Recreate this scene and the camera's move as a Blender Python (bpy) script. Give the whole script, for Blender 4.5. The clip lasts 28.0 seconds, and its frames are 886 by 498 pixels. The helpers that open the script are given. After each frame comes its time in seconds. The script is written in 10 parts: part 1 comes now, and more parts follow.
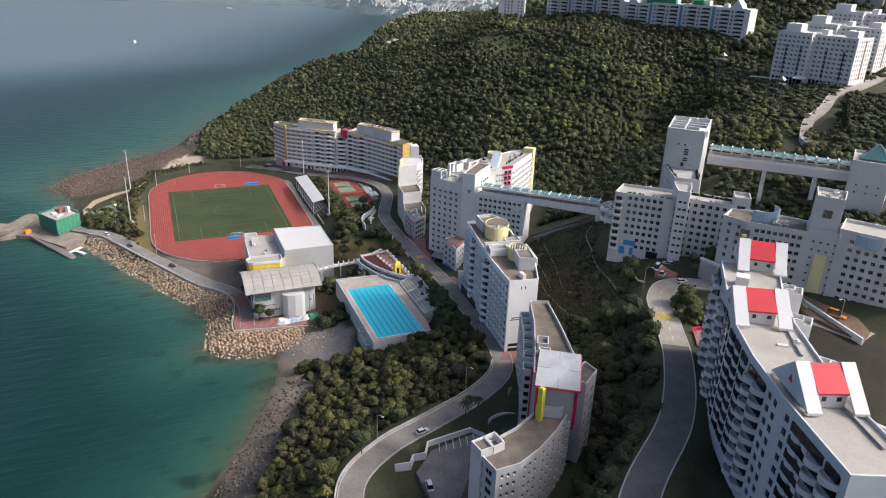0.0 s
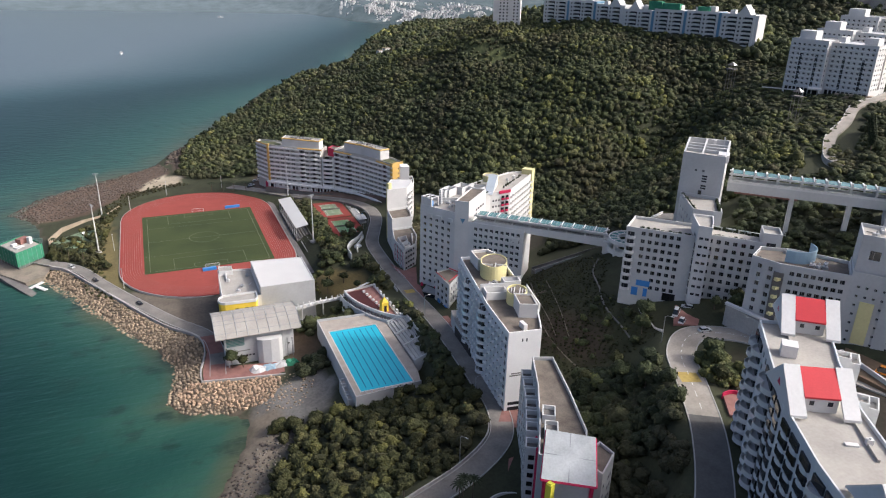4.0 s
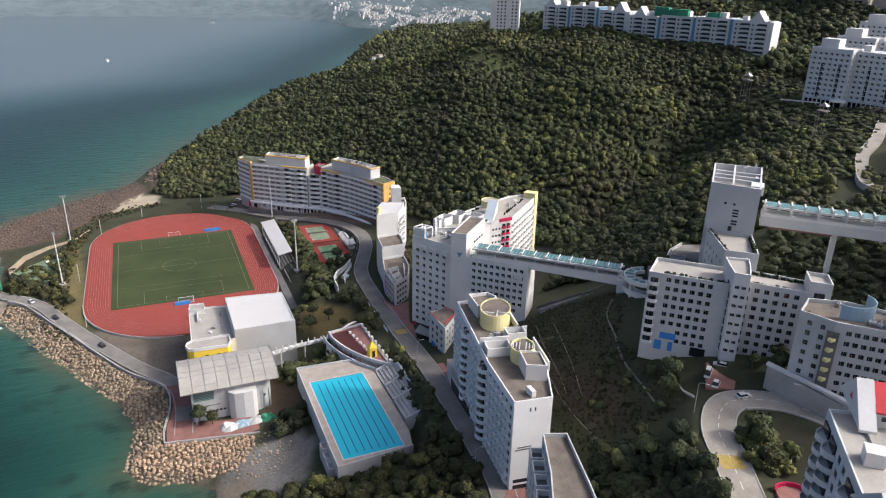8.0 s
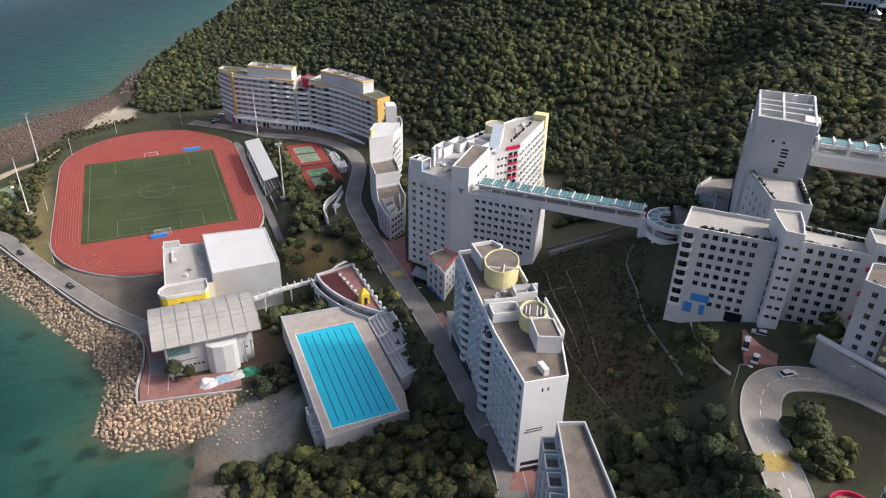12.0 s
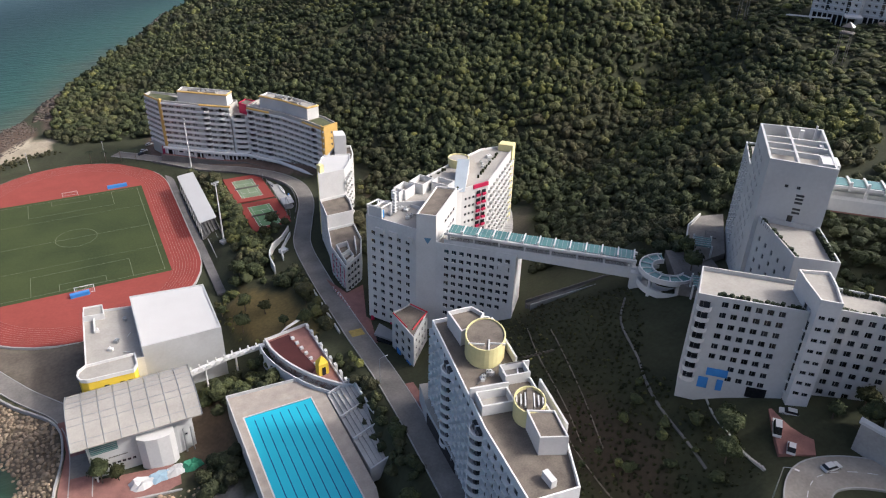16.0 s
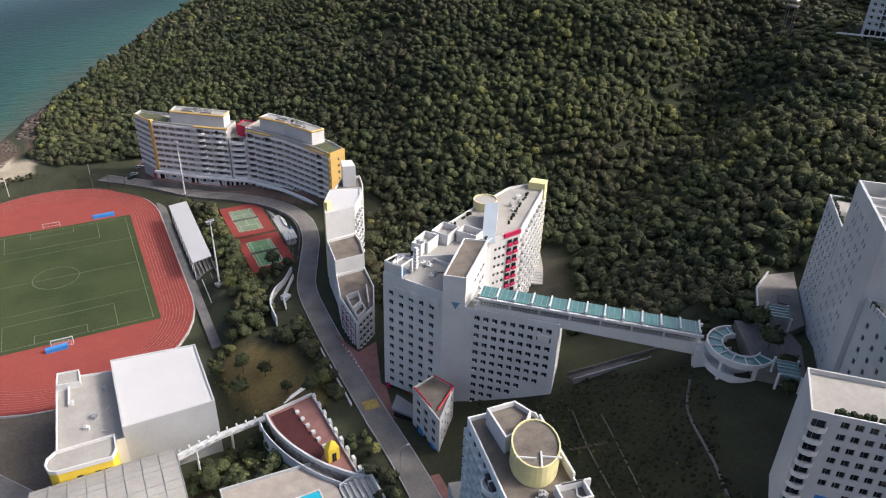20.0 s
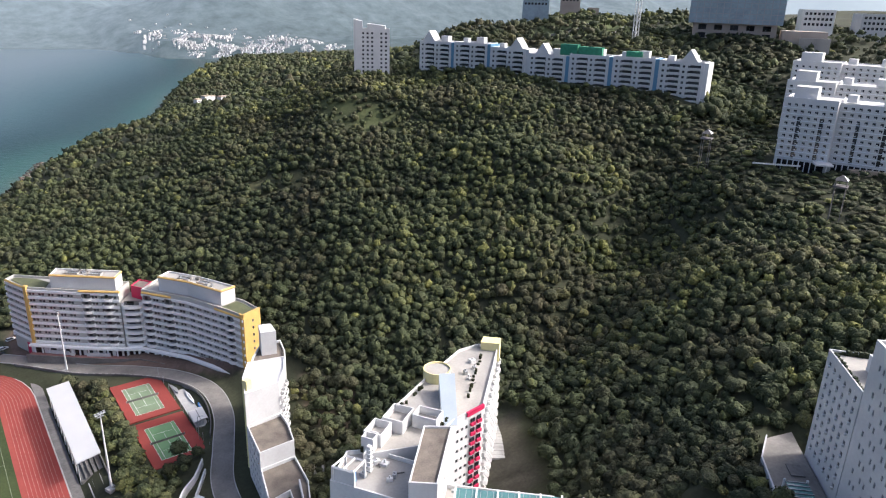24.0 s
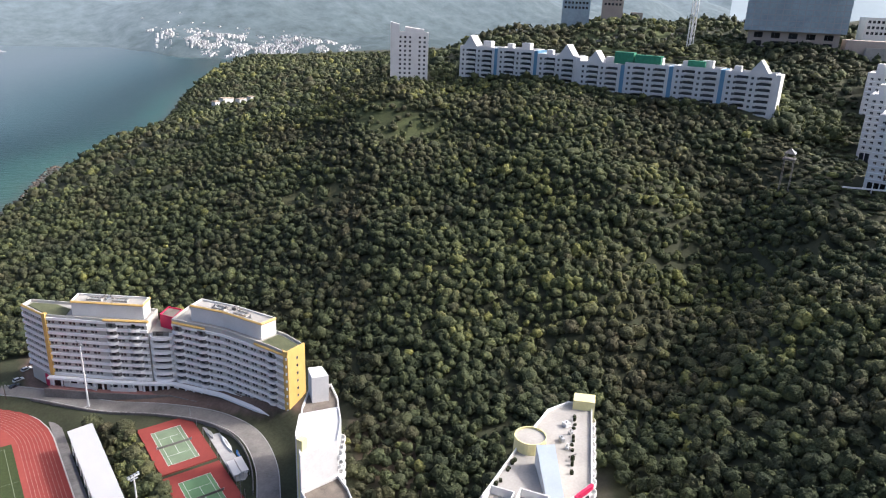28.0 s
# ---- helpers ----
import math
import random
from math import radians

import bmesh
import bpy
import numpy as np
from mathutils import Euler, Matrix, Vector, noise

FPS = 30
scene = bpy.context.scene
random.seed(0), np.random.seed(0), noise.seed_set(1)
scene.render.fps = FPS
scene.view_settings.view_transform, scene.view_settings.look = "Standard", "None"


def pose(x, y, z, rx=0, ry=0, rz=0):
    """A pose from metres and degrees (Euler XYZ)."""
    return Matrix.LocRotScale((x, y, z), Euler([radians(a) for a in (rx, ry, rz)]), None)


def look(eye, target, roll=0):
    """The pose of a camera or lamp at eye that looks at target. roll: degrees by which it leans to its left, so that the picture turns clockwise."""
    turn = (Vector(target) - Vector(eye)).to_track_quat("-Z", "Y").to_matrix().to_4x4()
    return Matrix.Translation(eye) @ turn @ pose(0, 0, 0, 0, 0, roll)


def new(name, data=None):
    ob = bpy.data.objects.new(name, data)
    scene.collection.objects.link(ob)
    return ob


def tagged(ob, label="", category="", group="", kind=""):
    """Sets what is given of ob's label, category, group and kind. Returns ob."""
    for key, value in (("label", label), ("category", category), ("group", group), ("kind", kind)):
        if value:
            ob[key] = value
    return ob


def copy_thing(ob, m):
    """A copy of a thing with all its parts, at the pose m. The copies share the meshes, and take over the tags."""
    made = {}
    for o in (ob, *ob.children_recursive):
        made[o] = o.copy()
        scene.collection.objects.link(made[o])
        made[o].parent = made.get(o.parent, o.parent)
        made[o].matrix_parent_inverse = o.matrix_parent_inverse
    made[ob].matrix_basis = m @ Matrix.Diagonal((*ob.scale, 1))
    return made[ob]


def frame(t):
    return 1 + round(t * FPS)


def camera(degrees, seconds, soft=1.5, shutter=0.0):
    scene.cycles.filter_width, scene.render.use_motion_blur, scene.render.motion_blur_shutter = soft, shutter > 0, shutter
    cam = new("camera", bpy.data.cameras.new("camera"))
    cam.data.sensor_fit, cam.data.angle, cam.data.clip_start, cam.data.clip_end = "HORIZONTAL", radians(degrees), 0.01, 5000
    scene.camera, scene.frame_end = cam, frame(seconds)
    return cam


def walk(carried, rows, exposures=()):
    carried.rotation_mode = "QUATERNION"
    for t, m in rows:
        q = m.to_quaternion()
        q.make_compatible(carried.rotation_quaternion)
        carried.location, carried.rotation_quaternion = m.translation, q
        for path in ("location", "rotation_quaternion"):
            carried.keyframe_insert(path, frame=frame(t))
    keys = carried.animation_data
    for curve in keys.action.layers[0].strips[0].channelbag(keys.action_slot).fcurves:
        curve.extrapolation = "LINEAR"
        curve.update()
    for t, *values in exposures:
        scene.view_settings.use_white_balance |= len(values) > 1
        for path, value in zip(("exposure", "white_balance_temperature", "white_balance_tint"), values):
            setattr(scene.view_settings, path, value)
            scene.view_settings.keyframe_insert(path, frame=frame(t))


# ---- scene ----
cam = camera(64.3, 28.0, soft=1.15)
METRES, EYE, TILT, LEAN, TURN = 265.0, 168.5, 0.0, 0.0, -22.7
ROWS = [
    (0.0, 0.0000, 0.0000, 0.0000, 0.76, -22.51, -1.84),
    (0.5, 0.0025, 0.0158, 0.0002, 0.70, -22.46, -1.76),
    (1.0, 0.0045, 0.0322, 0.0005, 0.65, -22.41, -1.68),
    (1.5, 0.0060, 0.0491, 0.0006, 0.60, -22.36, -1.61),
    (2.0, 0.0071, 0.0651, 0.0009, 0.55, -22.30, -1.54),
    (2.5, 0.0078, 0.0824, 0.0013, 0.49, -22.23, -1.47),
    (3.0, 0.0088, 0.0999, 0.0014, 0.45, -22.16, -1.40),
    (3.5, 0.0093, 0.1174, 0.0014, 0.40, -22.11, -1.34),
    (5.5, 0.0092, 0.1875, 0.0024, 0.17, -22.00, -1.20),
    (6.0, 0.0095, 0.2052, 0.0024, 0.13, -21.97, -1.19),
    (6.5, 0.0099, 0.2227, 0.0025, 0.09, -21.92, -1.17),
    (7.0, 0.0106, 0.2404, 0.0026, 0.07, -21.88, -1.13),
    (7.5, 0.0114, 0.2578, 0.0028, 0.03, -21.83, -1.12),
    (8.0, 0.0123, 0.2750, 0.0031, -0.01, -21.79, -1.11),
    (8.5, 0.0135, 0.2927, 0.0032, -0.01, -23.46, -1.09),
    (9.0, 0.0146, 0.3103, 0.0032, 0.06, -28.27, -1.00),
    (9.5, 0.0153, 0.3269, 0.0032, 0.03, -28.20, -0.99),
    (10.0, 0.0153, 0.3425, 0.0027, 0.02, -29.90, -0.99),
    (10.5, 0.0159, 0.3592, 0.0035, 0.01, -30.00, -0.93),
    (11.0, 0.0159, 0.3750, 0.0035, -0.01, -29.97, -0.94),
    (11.5, 0.0151, 0.3907, 0.0038, 0.02, -29.93, -1.05),
    (12.0, 0.0138, 0.4070, 0.0037, 0.05, -29.87, -1.14),
    (12.5, 0.0121, 0.4235, 0.0038, -0.79, -29.82, -1.12),
    (13.0, 0.0087, 0.4396, 0.0046, -4.89, -29.78, -0.95),
    (13.5, 0.0052, 0.4566, 0.0049, -4.93, -29.74, -1.01),
    (15.5, -0.0067, 0.5263, 0.0048, -4.94, -29.59, -1.20),
    (16.0, -0.0095, 0.5437, 0.0048, -4.94, -29.58, -1.24),
    (16.5, -0.0122, 0.5613, 0.0048, -4.94, -29.58, -1.28),
    (17.0, -0.0149, 0.5791, 0.0049, -4.94, -29.57, -1.31),
    (17.5, -0.0173, 0.5973, 0.0050, -4.92, -29.56, -1.37),
    (18.0, -0.0199, 0.6154, 0.0052, -4.90, -29.57, -1.44),
    (18.5, -0.0228, 0.6337, 0.0052, -4.91, -29.56, -1.49),
    (19.0, -0.0255, 0.6517, 0.0053, -4.89, -29.58, -1.55),
    (19.5, -0.0284, 0.6700, 0.0057, -4.89, -29.60, -1.54),
    (20.0, -0.0318, 0.6882, 0.0056, -4.92, -29.63, -1.56),
    (20.5, -0.0361, 0.7056, 0.0057, -4.99, -28.93, -1.55),
    (21.0, -0.0403, 0.7230, 0.0057, -5.16, -22.39, -1.60),
    (21.5, -0.0446, 0.7404, 0.0058, -5.19, -19.81, -1.69),
    (22.0, -0.0488, 0.7578, 0.0058, -11.80, -19.69, -1.59),
    (22.5, -0.0531, 0.7752, 0.0059, -13.96, -19.72, -1.30),
    (24.5, -0.0739, 0.8448, 0.0043, -13.79, -19.59, -1.67),
    (25.0, -0.0801, 0.8624, 0.0043, -13.77, -19.59, -1.72),
    (25.5, -0.0864, 0.8802, 0.0041, -13.75, -19.57, -1.81),
    (26.0, -0.0930, 0.8979, 0.0041, -13.72, -19.56, -1.88),
    (26.5, -0.0999, 0.9157, 0.0039, -13.69, -19.54, -1.95),
    (27.0, -0.1071, 0.9336, 0.0037, -13.66, -19.53, -2.04),
    (27.5, -0.1146, 0.9514, 0.0037, -13.63, -19.51, -2.11),
    (28.0, -0.1265, 0.9693, 0.0045, -13.21, -19.55, -2.26),
]
walk(cam, [(t, pose(0, 0, EYE, TILT, LEAN, TURN) @ pose(METRES * x, METRES * y, METRES * z, 90 + pitch, roll, yaw)) for t, x, y, z, yaw, pitch, roll in ROWS], exposures=[(0.0, 0.46, 5950, 11), (20.3, 0.46, 5950, 11), (22.0, 0.80, 5850, 12), (28.0, 0.96, 5850, 12)])

# ---- world, sun ----
world = bpy.data.worlds.new("sky")
scene.world = world
world.use_nodes = True
sky = world.node_tree.nodes.new("ShaderNodeTexSky")
sky.sky_type = "NISHITA"
sky.sun_disc = False
sky.sun_elevation = radians(38)
sky.sun_rotation = radians(117.5)
sky.dust_density = 8.0
sky.air_density = 0.7
sky.ozone_density = 0.5
world.node_tree.nodes["Background"].inputs[1].default_value = 0.15
world.node_tree.links.new(sky.outputs[0], world.node_tree.nodes["Background"].inputs[0])
sun = new("sun", bpy.data.lights.new("sun", "SUN"))
sun.data.energy = 1.75
sun.data.angle = radians(3.5)
sun.data.color = (1.0, 0.94, 0.85)
sun.matrix_world = look((66, -34.2, 58.5), (0, 0, 0))


# ---- materials ----
def mat(name, col, rough=0.8, metal=0.0, var=0.15, scale=0.3, fine=3.0, bump=0.0, spec=0.3, col2=None, island=0.0, rnd=0.0):
    """A surface with colour variation at two scales (metres) and relief."""
    m = bpy.data.materials.new(name)
    m.use_nodes = True
    nt = m.node_tree
    n, l = nt.nodes, nt.links
    p = n["Principled BSDF"]
    p.inputs["Roughness"].default_value = rough
    p.inputs["Metallic"].default_value = metal
    p.inputs["Specular IOR Level"].default_value = spec
    tc = n.new("ShaderNodeNewGeometry")
    a = n.new("ShaderNodeTexNoise")
    a.inputs["Scale"].default_value = scale
    a.inputs["Detail"].default_value = 4
    b = n.new("ShaderNodeTexNoise")
    b.inputs["Scale"].default_value = fine
    b.inputs["Detail"].default_value = 3
    l.new(tc.outputs["Position"], a.inputs["Vector"])
    l.new(tc.outputs["Position"], b.inputs["Vector"])
    add = n.new("ShaderNodeMath")
    add.operation = "MULTIPLY_ADD"
    l.new(a.outputs[0], add.inputs[0])
    add.inputs[1].default_value = 0.65
    half = n.new("ShaderNodeMath")
    half.operation = "MULTIPLY"
    half.inputs[1].default_value = 0.35
    l.new(b.outputs[0], half.inputs[0])
    l.new(half.outputs[0], add.inputs[2])
    ramp = n.new("ShaderNodeMapRange")
    ramp.inputs[1].default_value, ramp.inputs[2].default_value = 0.32, 0.68
    l.new(add.outputs[0], ramp.inputs[0])
    mix = n.new("ShaderNodeMix")
    mix.data_type = "RGBA"
    c2 = col2 or tuple(c * (1 - var) for c in col)
    hi = tuple(min(1, c * (1 + var * 0.6)) for c in col)
    mix.inputs[6].default_value = (*c2, 1)
    mix.inputs[7].default_value = (*hi, 1)
    l.new(ramp.outputs[0], mix.inputs[0])
    out = mix.outputs[2]
    if island or rnd:
        hsv = n.new("ShaderNodeHueSaturation")
        val = n.new("ShaderNodeMapRange")
        amount = island or rnd
        val.inputs[3].default_value, val.inputs[4].default_value = 1 - amount, 1 + amount
        if island:
            l.new(tc.outputs["Random Per Island"], val.inputs[0])
        else:
            oi = n.new("ShaderNodeObjectInfo")
            l.new(oi.outputs["Random"], val.inputs[0])
        l.new(val.outputs[0], hsv.inputs["Value"])
        l.new(out, hsv.inputs["Color"])
        out = hsv.outputs[0]
    l.new(out, p.inputs["Base Color"])
    if bump:
        bp = n.new("ShaderNodeBump")
        bp.inputs["Strength"].default_value = 0.6
        bp.inputs["Distance"].default_value = bump
        l.new(b.outputs[0], bp.inputs["Height"])
        l.new(bp.outputs[0], p.inputs["Normal"])
    return m


M = {}
M["white"] = mat("white_paint", (0.64, 0.635, 0.62), 0.75, var=0.12, scale=0.12, fine=1.5)
M["grey_wall"] = mat("grey_white_render", (0.51, 0.515, 0.51), 0.8, var=0.12, scale=0.12, fine=1.2)
M["tile_wall"] = mat("pale_mosaic_tile", (0.74, 0.73, 0.70), 0.55, var=0.1, scale=0.15, fine=2.0)
M["pale_wall"] = mat("pale_grey_render", (0.64, 0.64, 0.63), 0.8, var=0.14, scale=0.12, fine=1.2)
M["white_tile"] = mat("clean_white_wall_tile", (0.84, 0.835, 0.82), 0.45, var=0.07, scale=0.15, fine=2.0)
M["skylight_sheet"] = mat("pale_blue_skylight_sheet", (0.36, 0.41, 0.45), 0.4, var=0.1, scale=0.2)
M["canopy_sheet"] = mat("pale_translucent_sheet", (0.50, 0.52, 0.51), 0.5, var=0.2, scale=0.25, fine=2.0)
M["pale_blue"] = mat("pale_blue_screen", (0.30, 0.42, 0.50), 0.6, var=0.1)
M["fin_wall"] = mat("pale_blue_white_render", (0.76, 0.79, 0.81), 0.7, var=0.1, scale=0.15, fine=1.5)
M["blue_wall"] = mat("pale_blue_grey_render", (0.56, 0.59, 0.61), 0.75, var=0.1, scale=0.15, fine=1.5)
M["cream"] = mat("cream_yellow_paint", (0.72, 0.66, 0.34), 0.7, var=0.12, scale=0.2, fine=1.5)
M["yellow"] = mat("yellow_paint", (0.80, 0.58, 0.06), 0.6, var=0.1)
M["ochre"] = mat("ochre_yellow_paint", (0.62, 0.41, 0.13), 0.7, var=0.1)
M["lime"] = mat("lime_yellow_paint", (0.66, 0.62, 0.06), 0.6, var=0.1)
M["red"] = mat("red_metal_roofing", (0.55, 0.04, 0.05), 0.5, var=0.12, scale=0.15)
M["magenta"] = mat("magenta_red_paint", (0.50, 0.02, 0.08), 0.6, var=0.1)
M["blue"] = mat("blue_paint", (0.05, 0.22, 0.55), 0.5, var=0.1)
M["steelblue"] = mat("steel_blue_cladding", (0.13, 0.27, 0.40), 0.5, var=0.1)
M["roof"] = mat("weathered_roof_gravel", (0.17, 0.145, 0.12), 0.95, var=0.4, scale=0.25, fine=2.5, bump=0.05)
M["roof_pale"] = mat("pale_concrete_roof", (0.37, 0.35, 0.315), 0.9, var=0.2, scale=0.12, fine=1.5)
M["roof_white"] = mat("white_metal_roof", (0.56, 0.555, 0.54), 0.5, var=0.06, scale=0.1)
M["concrete"] = mat("concrete", (0.42, 0.41, 0.39), 0.9, var=0.25, scale=0.15, fine=1.5, bump=0.02)
M["dark_concrete"] = mat("stained_concrete", (0.17, 0.16, 0.15), 0.9, var=0.35, scale=0.15, fine=1.2, bump=0.02)
M["road"] = mat("worn_concrete_road", (0.33, 0.30, 0.26), 0.9, var=0.3, scale=0.15, fine=1.5)
M["road_main"] = mat("grey_worn_concrete_road", (0.215, 0.20, 0.18), 0.9, var=0.35, scale=0.12, fine=1.2)
M["paving"] = mat("red_brick_paving", (0.27, 0.135, 0.115), 0.9, var=0.25, scale=0.4, fine=3)
M["marking"] = mat("white_road_paint", (0.7, 0.7, 0.68), 0.8, var=0.2, scale=0.8)
M["mark_yellow"] = mat("yellow_road_paint", (0.42, 0.31, 0.09), 0.8, var=0.35, scale=0.8)
M["glass"] = mat("dark_window_glass", (0.018, 0.021, 0.026), 0.12, var=0.3, scale=0.4, spec=0.6, rnd=0.5)
M["frame"] = mat("grey_aluminium_frame", (0.35, 0.36, 0.37), 0.4, metal=0.6, var=0.1)
M["steel"] = mat("galvanised_steel", (0.45, 0.46, 0.47), 0.45, metal=0.7, var=0.1)
M["green_glass"] = mat("green_tinted_glass", (0.10, 0.22, 0.21), 0.15, var=0.2, spec=0.6)
M["lane_paint"] = mat("worn_lane_paint", (0.42, 0.24, 0.20), 0.9, var=0.4, scale=0.5)
M["pitch_paint"] = mat("worn_pitch_paint", (0.17, 0.19, 0.13), 0.9, var=0.4, scale=0.5)
M["turf"] = mat("artificial_turf", (0.046, 0.060, 0.020), 0.95, var=0.45, scale=0.035, fine=1.2, col2=(0.026, 0.040, 0.014))
M["track"] = mat("red_running_track", (0.255, 0.050, 0.040), 0.9, var=0.15, scale=0.08, fine=0.8)
M["track2"] = mat("red_running_surface_worn", (0.275, 0.060, 0.047), 0.9, var=0.15, scale=0.1, fine=0.8)
M["court"] = mat("green_court_paint", (0.13, 0.24, 0.12), 0.85, var=0.15, scale=0.2)
M["court_old"] = mat("faded_green_court", (0.18, 0.24, 0.15), 0.85, var=0.2, scale=0.2)
M["sand"] = mat("beach_sand", (0.34, 0.28, 0.21), 0.95, var=0.3, scale=0.2, fine=2)
M["soil"] = mat("bare_soil", (0.16, 0.115, 0.075), 0.95, var=0.35, scale=0.2, fine=2)
M["bark"] = mat("tree_bark", (0.13, 0.10, 0.075), 0.95, var=0.3, scale=1.5, fine=6)
M["stone"] = mat("pale_boulder_stone", (0.31, 0.24, 0.165), 0.9, var=0.25, scale=0.3, fine=3, bump=0.08, island=0.35)
M["dark_stone"] = mat("wet_dark_rock", (0.115, 0.090, 0.072), 0.85, var=0.4, scale=0.3, fine=2, bump=0.08, island=0.35)
M["net"] = mat("green_scaffold_net", (0.05, 0.24, 0.14), 0.8, var=0.3, scale=0.5, fine=3)
M["pool"] = mat("pool_water_blue", (0.04, 0.48, 0.62), 0.08, var=0.06, scale=0.1, spec=0.5)
M["lane"] = mat("dark_pool_lane_line", (0.02, 0.10, 0.22), 0.2, var=0.1)
M["rubber"] = mat("black_rubber", (0.02, 0.02, 0.02), 0.8)


# ---- mesh kit ----
class Mesh:
    """Collects vertices and faces of one mesh, with a material number for each face."""

    def __init__(self):
        self.v, self.f, self.m = [], [], []

    def poly(self, pts, m=0):
        i = len(self.v)
        self.v += [tuple(p) for p in pts]
        self.f.append(tuple(range(i, i + len(pts))))
        self.m.append(m)

    def prism(self, pts, z0, z1, m=0, top=None, bottom=False):
        """An upright prism over a counter-clockwise outline; z0 or z1 may be lists."""
        n = len(pts)
        lo = z0 if isinstance(z0, (list, tuple)) else [z0] * n
        hi = z1 if isinstance(z1, (list, tuple)) else [z1] * n
        for i in range(n):
            j = (i + 1) % n
            a, b = pts[i], pts[j]
            self.poly([(a[0], a[1], lo[i]), (b[0], b[1], lo[j]), (b[0], b[1], hi[j]), (a[0], a[1], hi[i])], m)
        self.poly([(p[0], p[1], h) for p, h in zip(pts, hi)], m if top is None else top)
        if bottom:
            self.poly([(p[0], p[1], h) for p, h in zip(pts, lo)][::-1], m)

    def box(self, x, y, z, dx, dy, dz, m=0, turn=0.0):
        """A box by its centre in plan, its foot, its size and its turn in degrees."""
        c, s = math.cos(radians(turn)), math.sin(radians(turn))
        pts = [(x + c * a - s * b, y + s * a + c * b) for a, b in ((-dx / 2, -dy / 2), (dx / 2, -dy / 2), (dx / 2, dy / 2), (-dx / 2, dy / 2))]
        self.prism(pts, z, z + dz, m, bottom=True)

    def beam(self, a, b, r, m=0, sides=6, r2=None):
        a, b = Vector(a), Vector(b)
        q = (b - a).to_track_quat("Z", "Y")
        r2 = r if r2 is None else r2
        ring = [[p + q @ Vector((k * math.cos(t), k * math.sin(t), 0)) for t in (2 * math.pi * i / sides for i in range(sides))] for p, k in ((a, r), (b, r2))]
        for i in range(sides):
            j = (i + 1) % sides
            self.poly([ring[0][i], ring[0][j], ring[1][j], ring[1][i]], m)
        self.poly(ring[1], m)
        self.poly(ring[0][::-1], m)

    def strip(self, left, right, m=0):
        """A ribbon between two equally long lines of points."""
        for i in range(len(left) - 1):
            self.poly([left[i], right[i], right[i + 1], left[i + 1]], m)

    def make(self, name, mats, parent=None, label="", smooth=False):
        me = bpy.data.meshes.new(name)
        me.from_pydata(self.v, [], self.f)
        for k in mats:
            me.materials.append(M[k])
        me.polygons.foreach_set("material_index", self.m)
        if smooth:
            me.polygons.foreach_set("use_smooth", [True] * len(self.f))
        me.update()
        ob = new(name, me)
        if parent:
            ob.parent = parent
            ob.matrix_parent_inverse = Matrix.Translation(-parent.location)
        if label:
            ob["label"] = label
        return ob


def thing(name, at, label, category, group="", kind=""):
    ob = new(name)
    ob.location = at
    ob.empty_display_size = 1
    return tagged(ob, label, category, group, kind)


def off(line, d):
    """A line of plan points moved d metres to its right."""
    out = []
    for i, p in enumerate(line):
        a, b = line[max(0, i - 1)], line[min(len(line) - 1, i + 1)]
        t = Vector((b[0] - a[0], b[1] - a[1])).normalized()
        out.append((p[0] + t.y * d, p[1] - t.x * d))
    return out


def curve(pts, n=6):
    """A smooth line (Catmull-Rom) through points of any dimension."""
    P = [np.array(p, float) for p in pts]
    P = [2 * P[0] - P[1]] + P + [2 * P[-1] - P[-2]]
    out = []
    for i in range(1, len(P) - 2):
        for k in range(n):
            t = k / n
            out.append(0.5 * (2 * P[i] + (P[i + 1] - P[i - 1]) * t + (2 * P[i - 1] - 5 * P[i] + 4 * P[i + 1] - P[i + 2]) * t * t + (3 * P[i] - P[i - 1] - 3 * P[i + 1] + P[i + 2]) * t ** 3))
    out.append(P[-2])
    return [tuple(float(c) for c in p) for p in out]


# ---- ground ----
SHORE = [(-60, 30), (-22, 130), (-6, 185), (6, 207), (18, 226), (28, 245), (36, 263), (38, 275), (28, 284), (15, 288), (9, 297), (12, 310), (14, 324), (7, 343), (-5, 365), (-21, 396),
         (-38, 431), (-52, 452), (-56, 480), (-56, 510), (-62, 540), (-76, 572), (-62, 602), (-44, 618), (-18, 640), (14, 672), (27, 710), (42, 736), (66, 790), (130, 903), (192, 1022), (282, 1124), (356, 1296),
         (424, 1469), (560, 1720), (700, 1960), (780, 2080)]
MAIN_ROAD = [(40, 118, 24.5), (37, 140, 25), (41, 160, 25.5), (55, 172, 26), (73, 179, 26.5), (93, 187, 27), (108, 198, 27.3), (114.5, 214, 27), (116.5, 235, 26.5), (118.5, 256, 25.5), (120.5, 278, 24),
             (122.5, 300, 21), (123.5, 325, 18.3), (124.5, 350, 16.5), (126, 380, 15), (129, 408, 13.5), (137, 430, 13), (145, 452, 12.5), (147, 474, 12), (140, 494, 11), (126, 512, 9.5), (108, 530, 7.5), (88, 556, 6), (66, 578, 5)]
UPPER_ROAD = [(66, 70, 57), (92, 99, 57), (119, 120, 57), (139, 143.5, 57), (152, 165, 57), (161, 181, 57.2), (173, 189, 57.5), (186, 182, 58), (192, 166, 59), (196, 150, 60), (202, 130, 61)]
